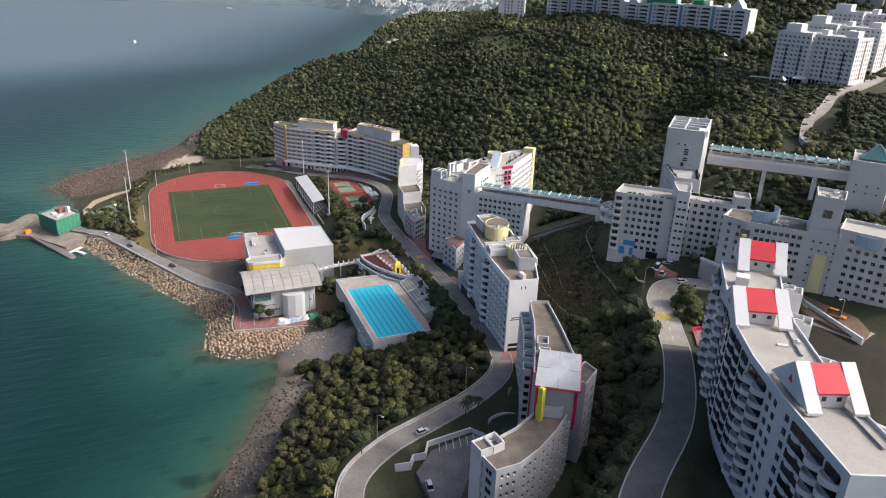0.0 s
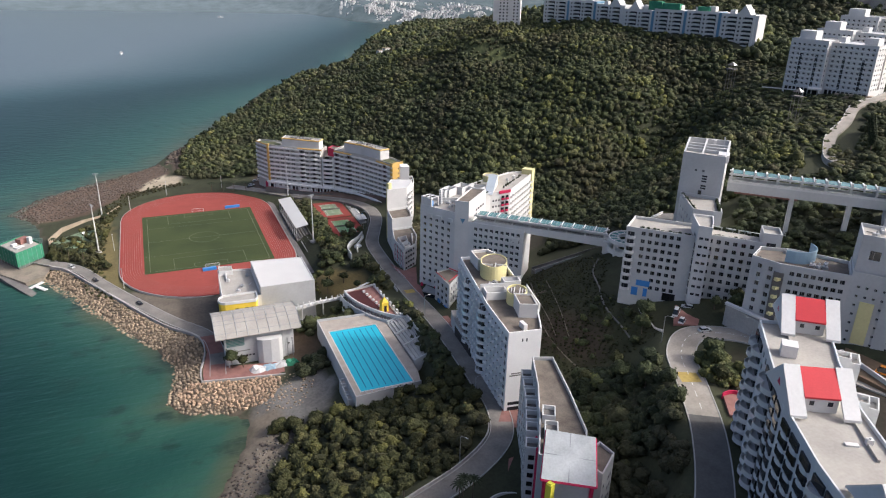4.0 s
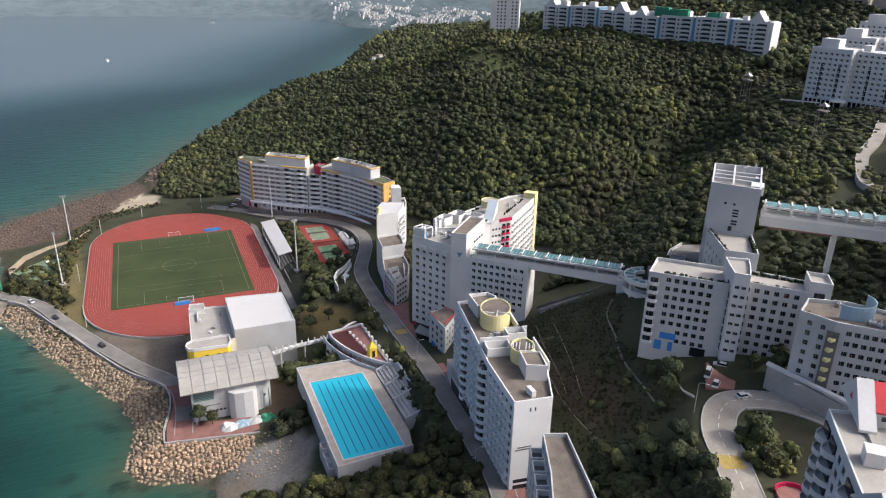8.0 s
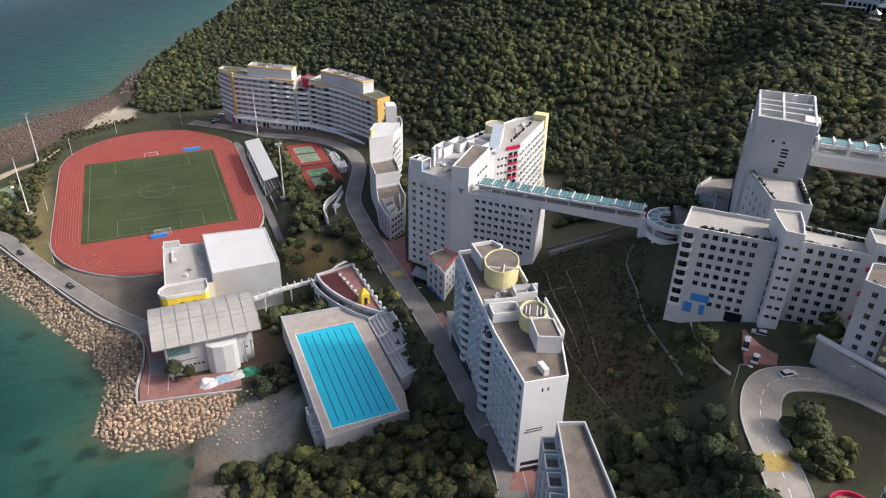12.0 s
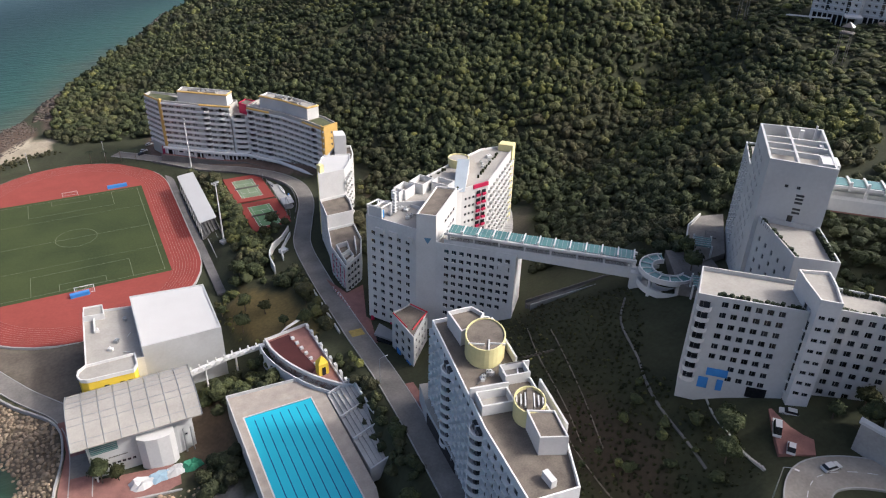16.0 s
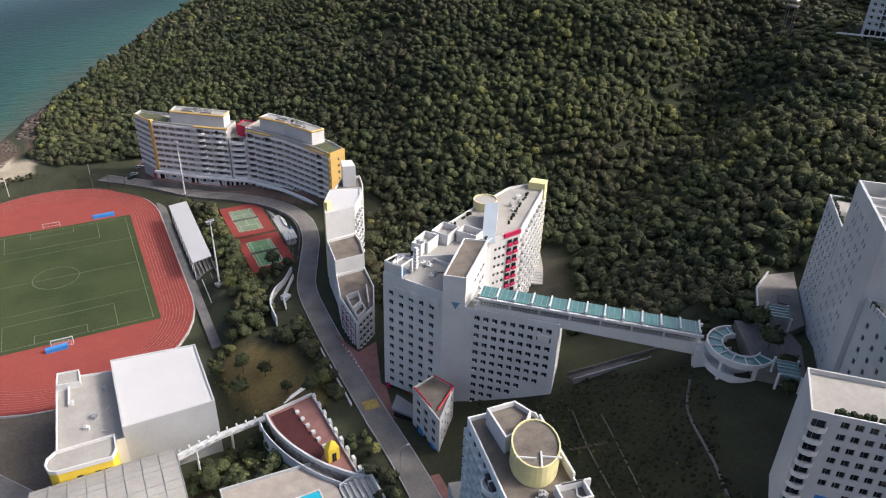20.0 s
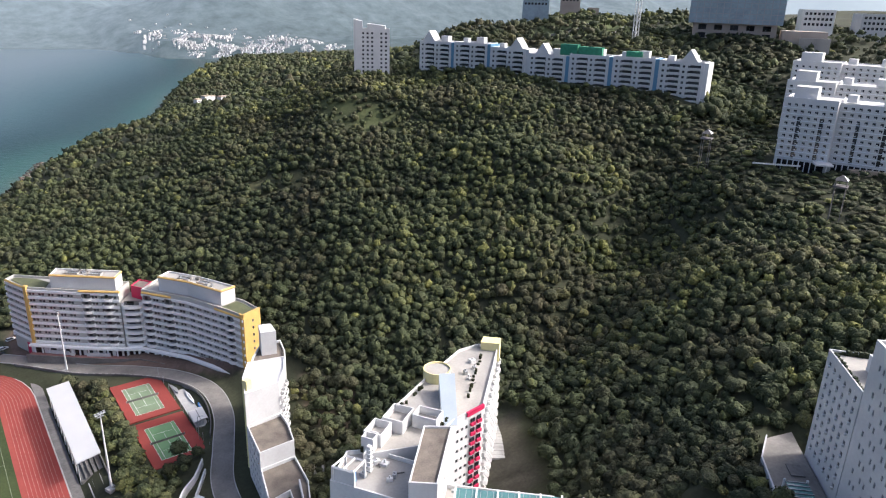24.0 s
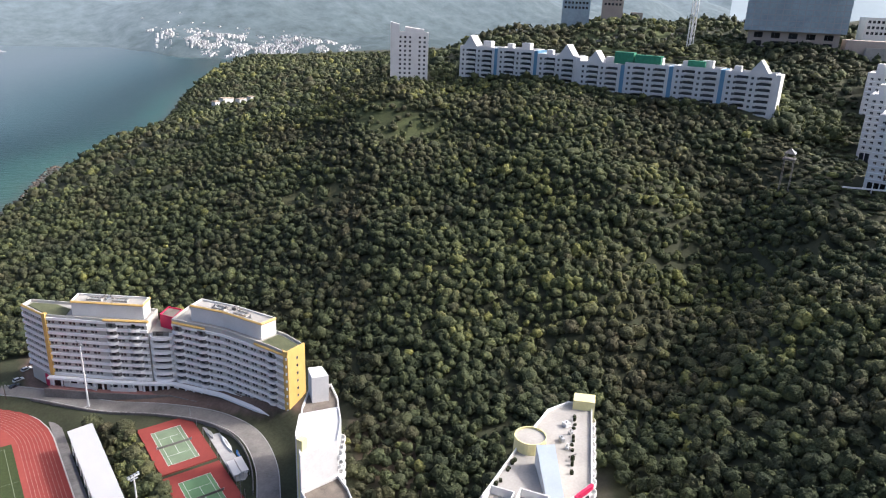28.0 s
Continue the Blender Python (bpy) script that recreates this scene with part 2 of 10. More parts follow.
WATERFRONT = [(-56, 470, 3.2), (-34, 450, 3.2), (-20, 424, 3.2), (-7, 400, 3.2), (13, 366, 3.4), (27, 346, 3.6), (30.5, 328, 3.8), (29, 306, 3.8)]
# spot heights of the plan: x, y, z
FLAT = [(20, 320, 4), (-10, 412, 4), (-32, 470, 4), (38, 305, 4), (0, 410, 4), (75, 410, 5), (0, 560, 4), (75, 560, 4), (35, 480, 4), (-30, 540, 3), (-45, 585, 1.5), (-5, 620, 2), (20, 615, 4), (50, 350, 5), (66, 300, 5), (84, 345, 9), (95, 400, 9), (104, 440, 9), (104, 480, 8)]
NEAR = [(70, 285, 8), (66, 262, 8), (58, 240, 8), (45, 262, 3), (30, 232, 2.5), (70, 228, 14), (90, 232, 20), (105, 240, 24), (106, 290, 20), (108, 325, 18), (50, 205, 15), (30, 185, 12), (15, 170, 9), (18, 130, 16), (80, 205, 23), (64, 150, 25), (85, 165, 26)]
CAMPUS = [(132, 336, 16.5), (146, 312, 21), (168, 292, 33), (134, 212, 30), (140, 240, 31), (146, 272, 29), (176, 275, 44), (192, 262, 54), (168, 233, 51), (152, 224, 41), (167, 212, 53), (133, 182, 38), (112, 150, 29), (98, 125, 32), (75, 95, 38),
          (182, 206, 58), (196, 225, 60), (215, 245, 61), (226, 285, 60), (204, 190, 62), (210, 150, 63), (246, 170, 68), (150, 128, 57), (122, 92, 57), (180, 130, 59), (120, 60, 56)]
HILL = [(190, 345, 27), (222, 330, 42), (250, 366, 40), (214, 385, 32), (186, 405, 24), (168, 395, 19), (160, 520, 20), (180, 470, 26), (148, 555, 20), (262, 320, 62), (311, 337, 80), (277, 393, 50), (340, 404, 70), (386, 415, 99), (240, 479, 55), (334, 469, 92), (297, 610, 92),
        (225, 580, 58), (250, 660, 72), (100, 640, 16), (52, 655, 8), (128, 750, 24), (200, 850, 45), (290, 780, 82)]
HIGH = [(390, 650, 122), (335, 668, 118), (350, 690, 118), (275, 192, 84), (292, 204, 86), (430, 782, 122), (485, 715, 148), (545, 660, 157), (565, 625, 157), (470, 570, 140), (580, 545, 146), (612, 500, 147), (660, 470, 150), (430, 615, 130), (456, 474, 120), (500, 410, 98), (390, 345, 95), (340, 275, 88), (420, 260, 98), (620, 720, 156), (430, 1000, 62), (350, 1150, 26), (600, 960, 90), (720, 420, 135), (600, 220, 115), (300, 180, 76), (290, 90, 74), (400, 90, 85), (440, 1370, 26), (540, 1500, 42), (680, 1600, 45), (800, 1250, 80)]
spots = np.array(FLAT + NEAR + CAMPUS + [(x, y, h - 3) for x, y, h in HILL + HIGH] + [p for p in MAIN_ROAD[::3]] + UPPER_ROAD[::3], float)


dist = np.linalg.norm(spots[:, None, :2] - spots[None, :, :2], axis=2)
size = len(spots)
system = np.zeros((size + 3, size + 3))
system[:size, :size] = -dist - np.eye(size) * -6.0
system[:size, size:] = np.c_[np.ones(size), spots[:, :2]]
system[size:, :size] = system[:size, size:].T
weights = np.linalg.solve(system, np.r_[spots[:, 2], 0, 0, 0])


def along(P, line):
    """For each point of P the distance to a line of plan points and the height there."""
    best, height = np.full(len(P), 1e9), np.zeros(len(P))
    for a, b in zip(line, line[1:]):
        a, b = np.array(a, float), np.array(b, float)
        t = np.clip(((P - a[:2]) @ (b[:2] - a[:2])) / ((b[:2] - a[:2]) @ (b[:2] - a[:2])), 0, 1)
        d = np.linalg.norm(P - (a[:2] + t[:, None] * (b[:2] - a[:2])), axis=1)
        near = d < best
        best = np.where(near, d, best)
        if len(a) > 2:
            height = np.where(near, a[2] + t * (b[2] - a[2]), height)
    return best, height


def on_land(P):
    """Distance from the shore, positive on the land side."""
    d, _ = along(P, SHORE)
    ring = SHORE + [(4000, 2080), (4000, 30)]
    inside = np.zeros(len(P), bool)
    for (x0, y0), (x1, y1) in zip(ring, ring[1:] + ring[:1]):
        if y0 != y1:
            cross = (y0 > P[:, 1]) != (y1 > P[:, 1])
            inside ^= cross & (P[:, 0] < x0 + (P[:, 1] - y0) * (x1 - x0) / (y1 - y0))
    return np.where(inside, d, -d)


def smooth(t):
    t = np.clip(t, 0, 1)
    return t * t * (3 - 2 * t)


GULLY = [(400, 445), (364, 426), (324, 409), (284, 389), (256, 372)]
LEVEL = [(-6, 90, 392, 566, 2.8), (34, 84, 334, 386, 3.9), (76, 106, 252, 308, 9.0), (22, 66, 302, 336, 3.6), (112, 136, 440, 502, 10.0), (212, 244, 262, 284, 58.6)]
road_lines = [(curve(MAIN_ROAD), 5.5), (curve(UPPER_ROAD), 5.5), (curve(WATERFRONT), 4.5)]


def ground_height(P):
    P = np.asarray(P, float)
    z = np.zeros(len(P))
    for i in range(0, len(P), 4000):
        q = P[i:i + 4000]
        d = np.linalg.norm(q[:, None] - spots[None, :, :2], axis=2)
        z[i:i + 4000] = -d @ weights[:size] + np.c_[np.ones(len(q)), q] @ weights[size:]
    far = np.linalg.norm(P - np.array([200, 400]), axis=1)
    z = np.where(far > 900, np.clip(z, 0, 150) * np.clip(1 - (far - 900) / 1500, 0.15, 1), z)
    gully = along(P, GULLY)[0]
    hill = smooth((P[:, 0] - 200) / 60) * smooth((P[:, 1] - 345) / 50) * (far < 900)
    z = z - hill * (11.0 * np.exp(-(gully / 22) ** 2) + 5.0 * np.exp(-(gully / 60) ** 2) - 2.6 * np.sin(P[:, 0] / 19 - P[:, 1] / 31) - 1.6 * np.sin(P[:, 0] / 11 + P[:, 1] / 23 + 1.0))
    for x0, x1, y0, y1, h in LEVEL:
        d = np.maximum(np.maximum(x0 - P[:, 0], P[:, 0] - x1), np.maximum(y0 - P[:, 1], P[:, 1] - y1))
        k = 1 - smooth(d / 9)
        z = z * (1 - k) + h * k
    for line, half in road_lines:
        d, h = along(P, line)
        k = 1 - smooth((d - half) / 10)
        z = z * (1 - k) + (h - 0.25) * k
    yard = np.maximum(np.maximum(112 - P[:, 0], P[:, 0] - 141), np.maximum(436 - P[:, 1], P[:, 1] - 502))
    k = (1 - smooth(yard / 3)) * smooth((along(P, road_lines[0][0])[0] - 4.6) / 2)
    z = z * (1 - k) + 9.9 * k
    s = on_land(P)
    z = np.where(s > 0, np.minimum(np.maximum(z, 0.6), 0.2 + np.where(P[:, 1] > 560, 0.55, 0.35) * s + (s / 22) ** 2 * 4), np.maximum(-9, s * 0.12))
    return z


def ground_at(x, y):
    return float(ground_height([(x, y)])[0])


def steps(*spans):
    out = []
    for a, b, d in spans:
        out += list(np.arange(a, b, d))
    return np.array(out + [spans[-1][1]])


gx = steps((-170, -110, 12), (-110, 260, 3.5), (260, 520, 8), (520, 1000, 30), (1000, 3000, 200))
gy = steps((0, 90, 8), (90, 620, 3.5), (620, 900, 8), (900, 2080, 40))
gxx, gyy = np.meshgrid(gx, gy)
P = np.c_[gxx.ravel(), gyy.ravel()]
gz = ground_height(P)
wood = np.array([noise.noise((p[0] / 25, p[1] / 25, 0)) for p in P])
gz = gz + np.where(on_land(P) > 12, wood * 0.25, 0)
w = len(gx)
ground = Mesh()
ground.v = [(float(a), float(b), float(c)) for (a, b), c in zip(P, gz)]
ground.f = [(j * w + i, j * w + i + 1, (j + 1) * w + i + 1, (j + 1) * w + i) for j in range(len(gy) - 1) for i in range(w - 1)]
ground.m = [0] * len(ground.f)
M["ground"] = mat("grass_and_leaf_litter", (0.060, 0.065, 0.028), 0.95, var=0.4, scale=0.06, fine=0.9, bump=0.15)
ground_ob = tagged(ground.make("ground", ["ground"], smooth=True), "grassy and wooded hillside falling to the sea", "ground", kind="structure")


def inside(P, ring):
    """How far each point lies inside an outline; negative outside."""
    P = np.asarray(P, float)
    d, _ = along(P, list(ring) + [ring[0]])
    hit = np.zeros(len(P), bool)
    for (x0, y0), (x1, y1) in zip(ring, ring[1:] + ring[:1]):
        if y0 != y1:
            cross = (y0 > P[:, 1]) != (y1 > P[:, 1])
            hit ^= cross & (P[:, 0] < x0 + (P[:, 1] - y0) * (x1 - x0) / (y1 - y0))
    return np.where(hit, d, -d)


LAWN = [(146, 205), (165, 196), (175, 214), (172, 240), (190, 260), (194, 270), (180, 288), (160, 304), (150, 310), (140, 280), (145, 250), (134, 210)]
COVER = [  # outline, base colour, softness of the border
    (LAWN, (0.034, 0.037, 0.018), 6),
    ([(150, 205), (160, 215), (158, 245), (146, 260), (142, 235)], (0.050, 0.038, 0.026), 6),
    ([(96, 392), (112, 372), (118, 340), (108, 335), (92, 350), (86, 380)], (0.15, 0.115, 0.045), 4),
    ([(-24, 400), (-8, 400), (-12, 470), (-18, 530), (-26, 530), (-26, 450)], (0.14, 0.115, 0.05), 4),
    ([(40, 280), (66, 296), (74, 280), (66, 262), (50, 256), (40, 262)], (0.20, 0.19, 0.175), 3),
    ([(6, 207), (18, 226), (28, 245), (36, 263), (38, 276), (48, 272), (52, 258), (40, 236), (28, 215), (10, 190)], (0.20, 0.165, 0.125), 4),
    ([(-10, 180), (10, 190), (28, 215), (40, 236), (50, 256), (58, 254), (46, 228), (32, 204), (10, 170), (-16, 130)], (0.085, 0.078, 0.068), 4),
    ([(-78, 572), (-62, 604), (-44, 620), (-18, 642), (14, 674), (26, 640), (14, 600), (-14, 575), (-34, 548), (-60, 545)], (0.115, 0.078, 0.056), 3),
    ([(2, 592), (30, 600), (36, 622), (18, 630), (4, 612)], (0.42, 0.36, 0.27), 3),
    ([(27, 640), (30, 712), (46, 738), (66, 790), (120, 905), (130, 900), (76, 788), (54, 730), (42, 700), (38, 650)], (0.10, 0.075, 0.055), 3),
    ([(86, 590), (98, 596), (130, 562), (176, 500), (168, 468), (140, 500), (108, 535), (84, 562)], (0.15, 0.105, 0.085), 3),
    ([(192, 352), (212, 372), (222, 366), (204, 338), (196, 330)], (0.060, 0.055, 0.042), 2),
    ([(176, 390), (168, 425), (176, 450), (190, 430), (186, 395)], (0.13, 0.10, 0.07), 4),
    ([(300, 668), (321, 640), (326, 601), (315, 578), (299, 589), (290, 612), (290, 648)], (0.072, 0.084, 0.032), 8),
    ([(222, 630), (240, 619), (260, 588), (244, 580), (222, 596)], (0.080, 0.080, 0.036), 6),
    ([(470, 600), (520, 560), (560, 600), (555, 640), (520, 670), (480, 660)], (0.10, 0.12, 0.045), 8),
    ([(56, 296), (40, 281), (28, 281.5), (14, 286), (6.0, 298), (9, 310), (12, 324), (4, 343), (-8, 363), (-41, 429), (-56, 452), (-38, 446.5), (-11, 397.5), (9.2, 361.5), (23.5, 343.5), (25.6, 328), (22.6, 312), (22.2, 302.6)], (0.16, 0.125, 0.09), 2),
    ([(22, 340), (36, 344), (37, 384), (26, 402), (4, 412), (-6, 404), (12, 372)], (0.15, 0.125, 0.10), 3),
    ([(58, 300), (75, 300), (75, 330), (66, 333), (60, 316)], (0.11, 0.080, 0.055), 3),
    ([(62, 140), (78, 160), (98, 168), (104, 150), (84, 138), (66, 132)], (0.075, 0.062, 0.055), 3),
    ([(150, 95), (204, 108), (206, 128), (196, 150), (172, 136), (158, 122), (140, 84)], (0.034, 0.029, 0.021), 3),
    ([(167, 178), (174, 179), (181, 172), (182, 162), (170, 156), (159, 160), (156, 161), (162, 172)], (0.034, 0.032, 0.020), 2),
    ([(380, 250), (440, 240), (470, 300), (420, 320)], (0.10, 0.11, 0.04), 8),
]
flat = np.c_[gxx.ravel(), gyy.ravel()]
tint = np.tile(np.array([0.046, 0.050, 0.027]), (len(flat), 1))
wobble = np.array([noise.noise((p[0] / 9, p[1] / 9, 7)) for p in flat]) * 3.0
for ring, col, soft_edge in COVER:
    k = smooth((inside(flat, ring) + wobble) / soft_edge + 0.5)[:, None]
    tint = tint * (1 - k) + np.array(col) * k
tint = np.where((on_land(flat) < 0.5)[:, None], np.array([0.10, 0.085, 0.065]), tint)
cover = ground_ob.data.attributes.new("cover", "FLOAT_COLOR", "POINT")
cover.data.foreach_set("color", np.c_[tint, np.ones(len(tint))].astype(np.float32).ravel())
nt = M["ground"].node_tree
at = nt.nodes.new("ShaderNodeAttribute")
at.attribute_name = "cover"
old = nt.nodes["Principled BSDF"].inputs["Base Color"].links[0].from_node
blend = nt.nodes.new("ShaderNodeMix")
blend.data_type, blend.blend_type = "RGBA", "MULTIPLY"
blend.inputs[0].default_value = 1.0
old.inputs[6].default_value, old.inputs[7].default_value = (0.6, 0.6, 0.6, 1), (1.3, 1.3, 1.25, 1)
nt.links.new(at.outputs["Color"], blend.inputs[6])
nt.links.new(old.outputs[2], blend.inputs[7])
nt.links.new(blend.outputs[2], nt.nodes["Principled BSDF"].inputs["Base Color"])

# sea: one sheet to the horizon, colour by depth inshore, paled for haze far out
M["sea"] = mat("sea_water", (0.02, 0.1, 0.1), 0.12, spec=0.5)
sx = steps((-4500, -500, 400), (-500, -150, 25), (-150, 60, 6), (60, 700, 20), (700, 3000, 300))
sy = steps((-600, 100, 60), (100, 640, 6), (640, 1500, 20), (1500, 4600, 200))
sxx, syy = np.meshgrid(sx, sy)
P = np.c_[sxx.ravel(), syy.ravel()]
w = len(sx)
sea = Mesh()
sea.v = [(float(a), float(b), 0.0) for a, b in P]
sea.f = [(j * w + i, j * w + i + 1, (j + 1) * w + i + 1, (j + 1) * w + i) for j in range(len(sy) - 1) for i in range(w - 1)]
sea.m = [0] * len(sea.f)
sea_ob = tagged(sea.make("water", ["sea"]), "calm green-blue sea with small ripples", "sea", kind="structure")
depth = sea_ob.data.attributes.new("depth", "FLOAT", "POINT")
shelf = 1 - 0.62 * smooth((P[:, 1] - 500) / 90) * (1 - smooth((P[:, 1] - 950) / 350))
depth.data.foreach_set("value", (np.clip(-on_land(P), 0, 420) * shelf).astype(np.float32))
nt = M["sea"].node_tree
nt.nodes["Principled BSDF"].inputs["IOR"].default_value = 1.33
at = nt.nodes.new("ShaderNodeAttribute")
at.attribute_name = "depth"
geo = nt.nodes.new("ShaderNodeNewGeometry")
patch = nt.nodes.new("ShaderNodeTexNoise")
patch.inputs["Scale"].default_value = 0.03
patch.inputs["Detail"].default_value = 3
nt.links.new(geo.outputs["Position"], patch.inputs["Vector"])
shift = nt.nodes.new("ShaderNodeMath")
shift.operation = "MULTIPLY_ADD"
nt.links.new(patch.outputs[0], shift.inputs[0])
shift.inputs[1].default_value = 26
nt.links.new(at.outputs["Fac"], shift.inputs[2])
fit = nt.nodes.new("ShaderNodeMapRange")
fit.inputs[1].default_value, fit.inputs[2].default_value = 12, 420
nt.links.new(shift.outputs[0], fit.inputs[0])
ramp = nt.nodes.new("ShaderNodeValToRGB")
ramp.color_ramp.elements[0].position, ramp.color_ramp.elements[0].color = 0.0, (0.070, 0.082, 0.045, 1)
# far end: pale blue-grey, haze and sky reflection put into the colour
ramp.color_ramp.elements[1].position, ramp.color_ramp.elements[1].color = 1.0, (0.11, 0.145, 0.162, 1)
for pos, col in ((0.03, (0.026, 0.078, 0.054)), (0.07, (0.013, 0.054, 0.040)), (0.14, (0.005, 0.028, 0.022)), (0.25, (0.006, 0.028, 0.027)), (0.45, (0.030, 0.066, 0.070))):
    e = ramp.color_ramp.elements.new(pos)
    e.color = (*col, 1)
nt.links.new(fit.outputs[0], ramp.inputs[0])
# weed beds in the shallows
weed = nt.nodes.new("ShaderNodeTexNoise")
weed.inputs["Scale"].default_value = 0.075
weed.inputs["Detail"].default_value = 5
nt.links.new(geo.outputs["Position"], weed.inputs["Vector"])
bed = nt.nodes.new("ShaderNodeMapRange")
bed.inputs[1].default_value, bed.inputs[2].default_value = 0.56, 0.66
nt.links.new(weed.outputs[0], bed.inputs[0])
shoal = nt.nodes.new("ShaderNodeMapRange")
shoal.inputs[1].default_value, shoal.inputs[2].default_value, shoal.inputs[3].default_value, shoal.inputs[4].default_value = 25, 60, 0.75, 0.0
nt.links.new(at.outputs["Fac"], shoal.inputs[0])
both = nt.nodes.new("ShaderNodeMath")
both.operation = "MULTIPLY"
nt.links.new(bed.outputs[0], both.inputs[0])
nt.links.new(shoal.outputs[0], both.inputs[1])
weedy = nt.nodes.new("ShaderNodeMix")
weedy.data_type = "RGBA"
weedy.inputs[7].default_value = (0.010, 0.024, 0.018, 1)
nt.links.new(both.outputs[0], weedy.inputs[0])
nt.links.new(ramp.outputs[0], weedy.inputs[6])
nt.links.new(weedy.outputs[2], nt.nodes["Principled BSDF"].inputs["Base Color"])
nt.nodes["Principled BSDF"].inputs["Roughness"].default_value = 0.28
turned = nt.nodes.new("ShaderNodeMapping")
turned.inputs["Rotation"].default_value = (0, 0, radians(28))
turned.inputs["Scale"].default_value = (0.05, 0.24, 0.1)
nt.links.new(geo.outputs["Position"], turned.inputs["Vector"])
swell = nt.nodes.new("ShaderNodeTexNoise")
swell.inputs["Scale"].default_value = 1.0
swell.inputs["Detail"].default_value = 3
nt.links.new(turned.outputs[0], swell.inputs["Vector"])
wave = nt.nodes.new("ShaderNodeTexNoise")
wave.inputs["Scale"].default_value = 0.35
wave.inputs["Detail"].default_value = 5
nt.links.new(geo.outputs["Position"], wave.inputs["Vector"])
heights = nt.nodes.new("ShaderNodeMath")
heights.operation = "MULTIPLY_ADD"
heights.inputs[1].default_value = 3.0
nt.links.new(swell.outputs[0], heights.inputs[0])
nt.links.new(wave.outputs[0], heights.inputs[2])
bp = nt.nodes.new("ShaderNodeBump")
bp.inputs["Strength"].default_value = 0.7
bp.inputs["Distance"].default_value = 0.28
nt.links.new(heights.outputs[0], bp.inputs["Height"])
nt.links.new(bp.outputs[0], nt.nodes["Principled BSDF"].inputs["Normal"])

# far shore across the bay
far = Mesh()
fx, fy = np.arange(-3000, 4300, 50), np.arange(1800, 4300, 50)
fxx, fyy = np.meshgrid(fx, fy)


def far_height(a, b):
    """Height of the far shore at a plan point."""
    k = float(smooth(np.array((a - 560) / 90)))
    edge = (1 - k) * (2560 - 0.25 * (a - 300)) + k * max(1850, 2200 - 0.9 * (a - 605)) + 40 * noise.noise((a / 240, 0, 5))
    d = b - edge
    if d <= 0:
        return -8.0
    h = 330 * float(smooth(np.array(d / 900))) * (0.75 + 0.5 * noise.noise((a / 500, b / 500, 2)) + 0.2 * noise.noise((a / 160, b / 160, 3)))
    low = (30 + 24 * noise.noise((a / 130, b / 130, 6))) * float(smooth(np.array(d / 120))) + 0.25 * h
    h = (1 - k) * h + k * (low + 0.75 * h * float(smooth(np.array((d - 350) / 900))))
    return max(-5.0, min(h, d * 0.9))


fz = [far_height(float(a), float(b)) for a, b in zip(fxx.ravel(), fyy.ravel())]
w = len(fx)
far.v = [(float(a), float(b), float(c)) for a, b, c in zip(fxx.ravel(), fyy.ravel(), fz)]
far.f = [(j * w + i, j * w + i + 1, (j + 1) * w + i + 1, (j + 1) * w + i) for j in range(len(fy) - 1) for i in range(w - 1)]
far.m = [0] * len(far.f)
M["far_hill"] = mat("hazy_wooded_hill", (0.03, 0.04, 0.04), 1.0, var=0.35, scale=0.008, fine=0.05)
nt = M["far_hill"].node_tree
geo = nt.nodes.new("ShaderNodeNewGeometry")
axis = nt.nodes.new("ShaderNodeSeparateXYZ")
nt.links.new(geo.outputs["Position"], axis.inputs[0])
# distance haze painted on as a glow, stronger towards the back
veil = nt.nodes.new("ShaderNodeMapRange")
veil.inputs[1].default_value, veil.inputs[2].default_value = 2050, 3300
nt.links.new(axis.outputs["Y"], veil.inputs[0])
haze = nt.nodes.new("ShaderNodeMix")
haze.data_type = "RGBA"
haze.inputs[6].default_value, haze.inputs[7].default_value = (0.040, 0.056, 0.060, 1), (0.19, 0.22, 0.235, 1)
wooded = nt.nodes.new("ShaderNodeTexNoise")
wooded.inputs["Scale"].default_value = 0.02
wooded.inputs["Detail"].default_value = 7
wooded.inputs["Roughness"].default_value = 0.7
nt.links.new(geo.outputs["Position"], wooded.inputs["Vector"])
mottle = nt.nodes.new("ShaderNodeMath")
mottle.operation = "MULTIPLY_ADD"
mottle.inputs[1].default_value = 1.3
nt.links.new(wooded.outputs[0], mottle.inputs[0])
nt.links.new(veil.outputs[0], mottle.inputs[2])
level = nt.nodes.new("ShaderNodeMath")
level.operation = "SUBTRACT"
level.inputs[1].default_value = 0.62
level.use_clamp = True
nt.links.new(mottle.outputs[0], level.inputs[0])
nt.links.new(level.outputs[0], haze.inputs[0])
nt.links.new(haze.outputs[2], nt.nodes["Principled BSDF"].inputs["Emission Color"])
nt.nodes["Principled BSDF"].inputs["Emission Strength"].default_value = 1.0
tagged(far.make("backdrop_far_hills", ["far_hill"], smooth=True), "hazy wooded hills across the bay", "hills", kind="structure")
# added ridge that glows as pale haze and covers the low sky
ridge = Mesh()
for i in range(61):
    for j in range(9):
        a, r = radians(33 - 1.6 * i), 2300 + 160 * j
        x, y = 150 + r * math.cos(a), 300 + r * math.sin(a)
        h = 1.7 * (60 + 95 * math.sin(j / 8 * math.pi * 0.6)) * (1 + 0.5 * noise.noise((x / 500, y / 500, 4)) + 0.2 * noise.noise((x / 170, y / 170, 4)))
        ridge.v.append((x, y, h if j else -20))
ridge.f = [(i * 9 + j, i * 9 + j + 1, i * 9 + j + 10, i * 9 + j + 9) for i in range(60) for j in range(8)]
ridge.m = [0] * len(ridge.f)
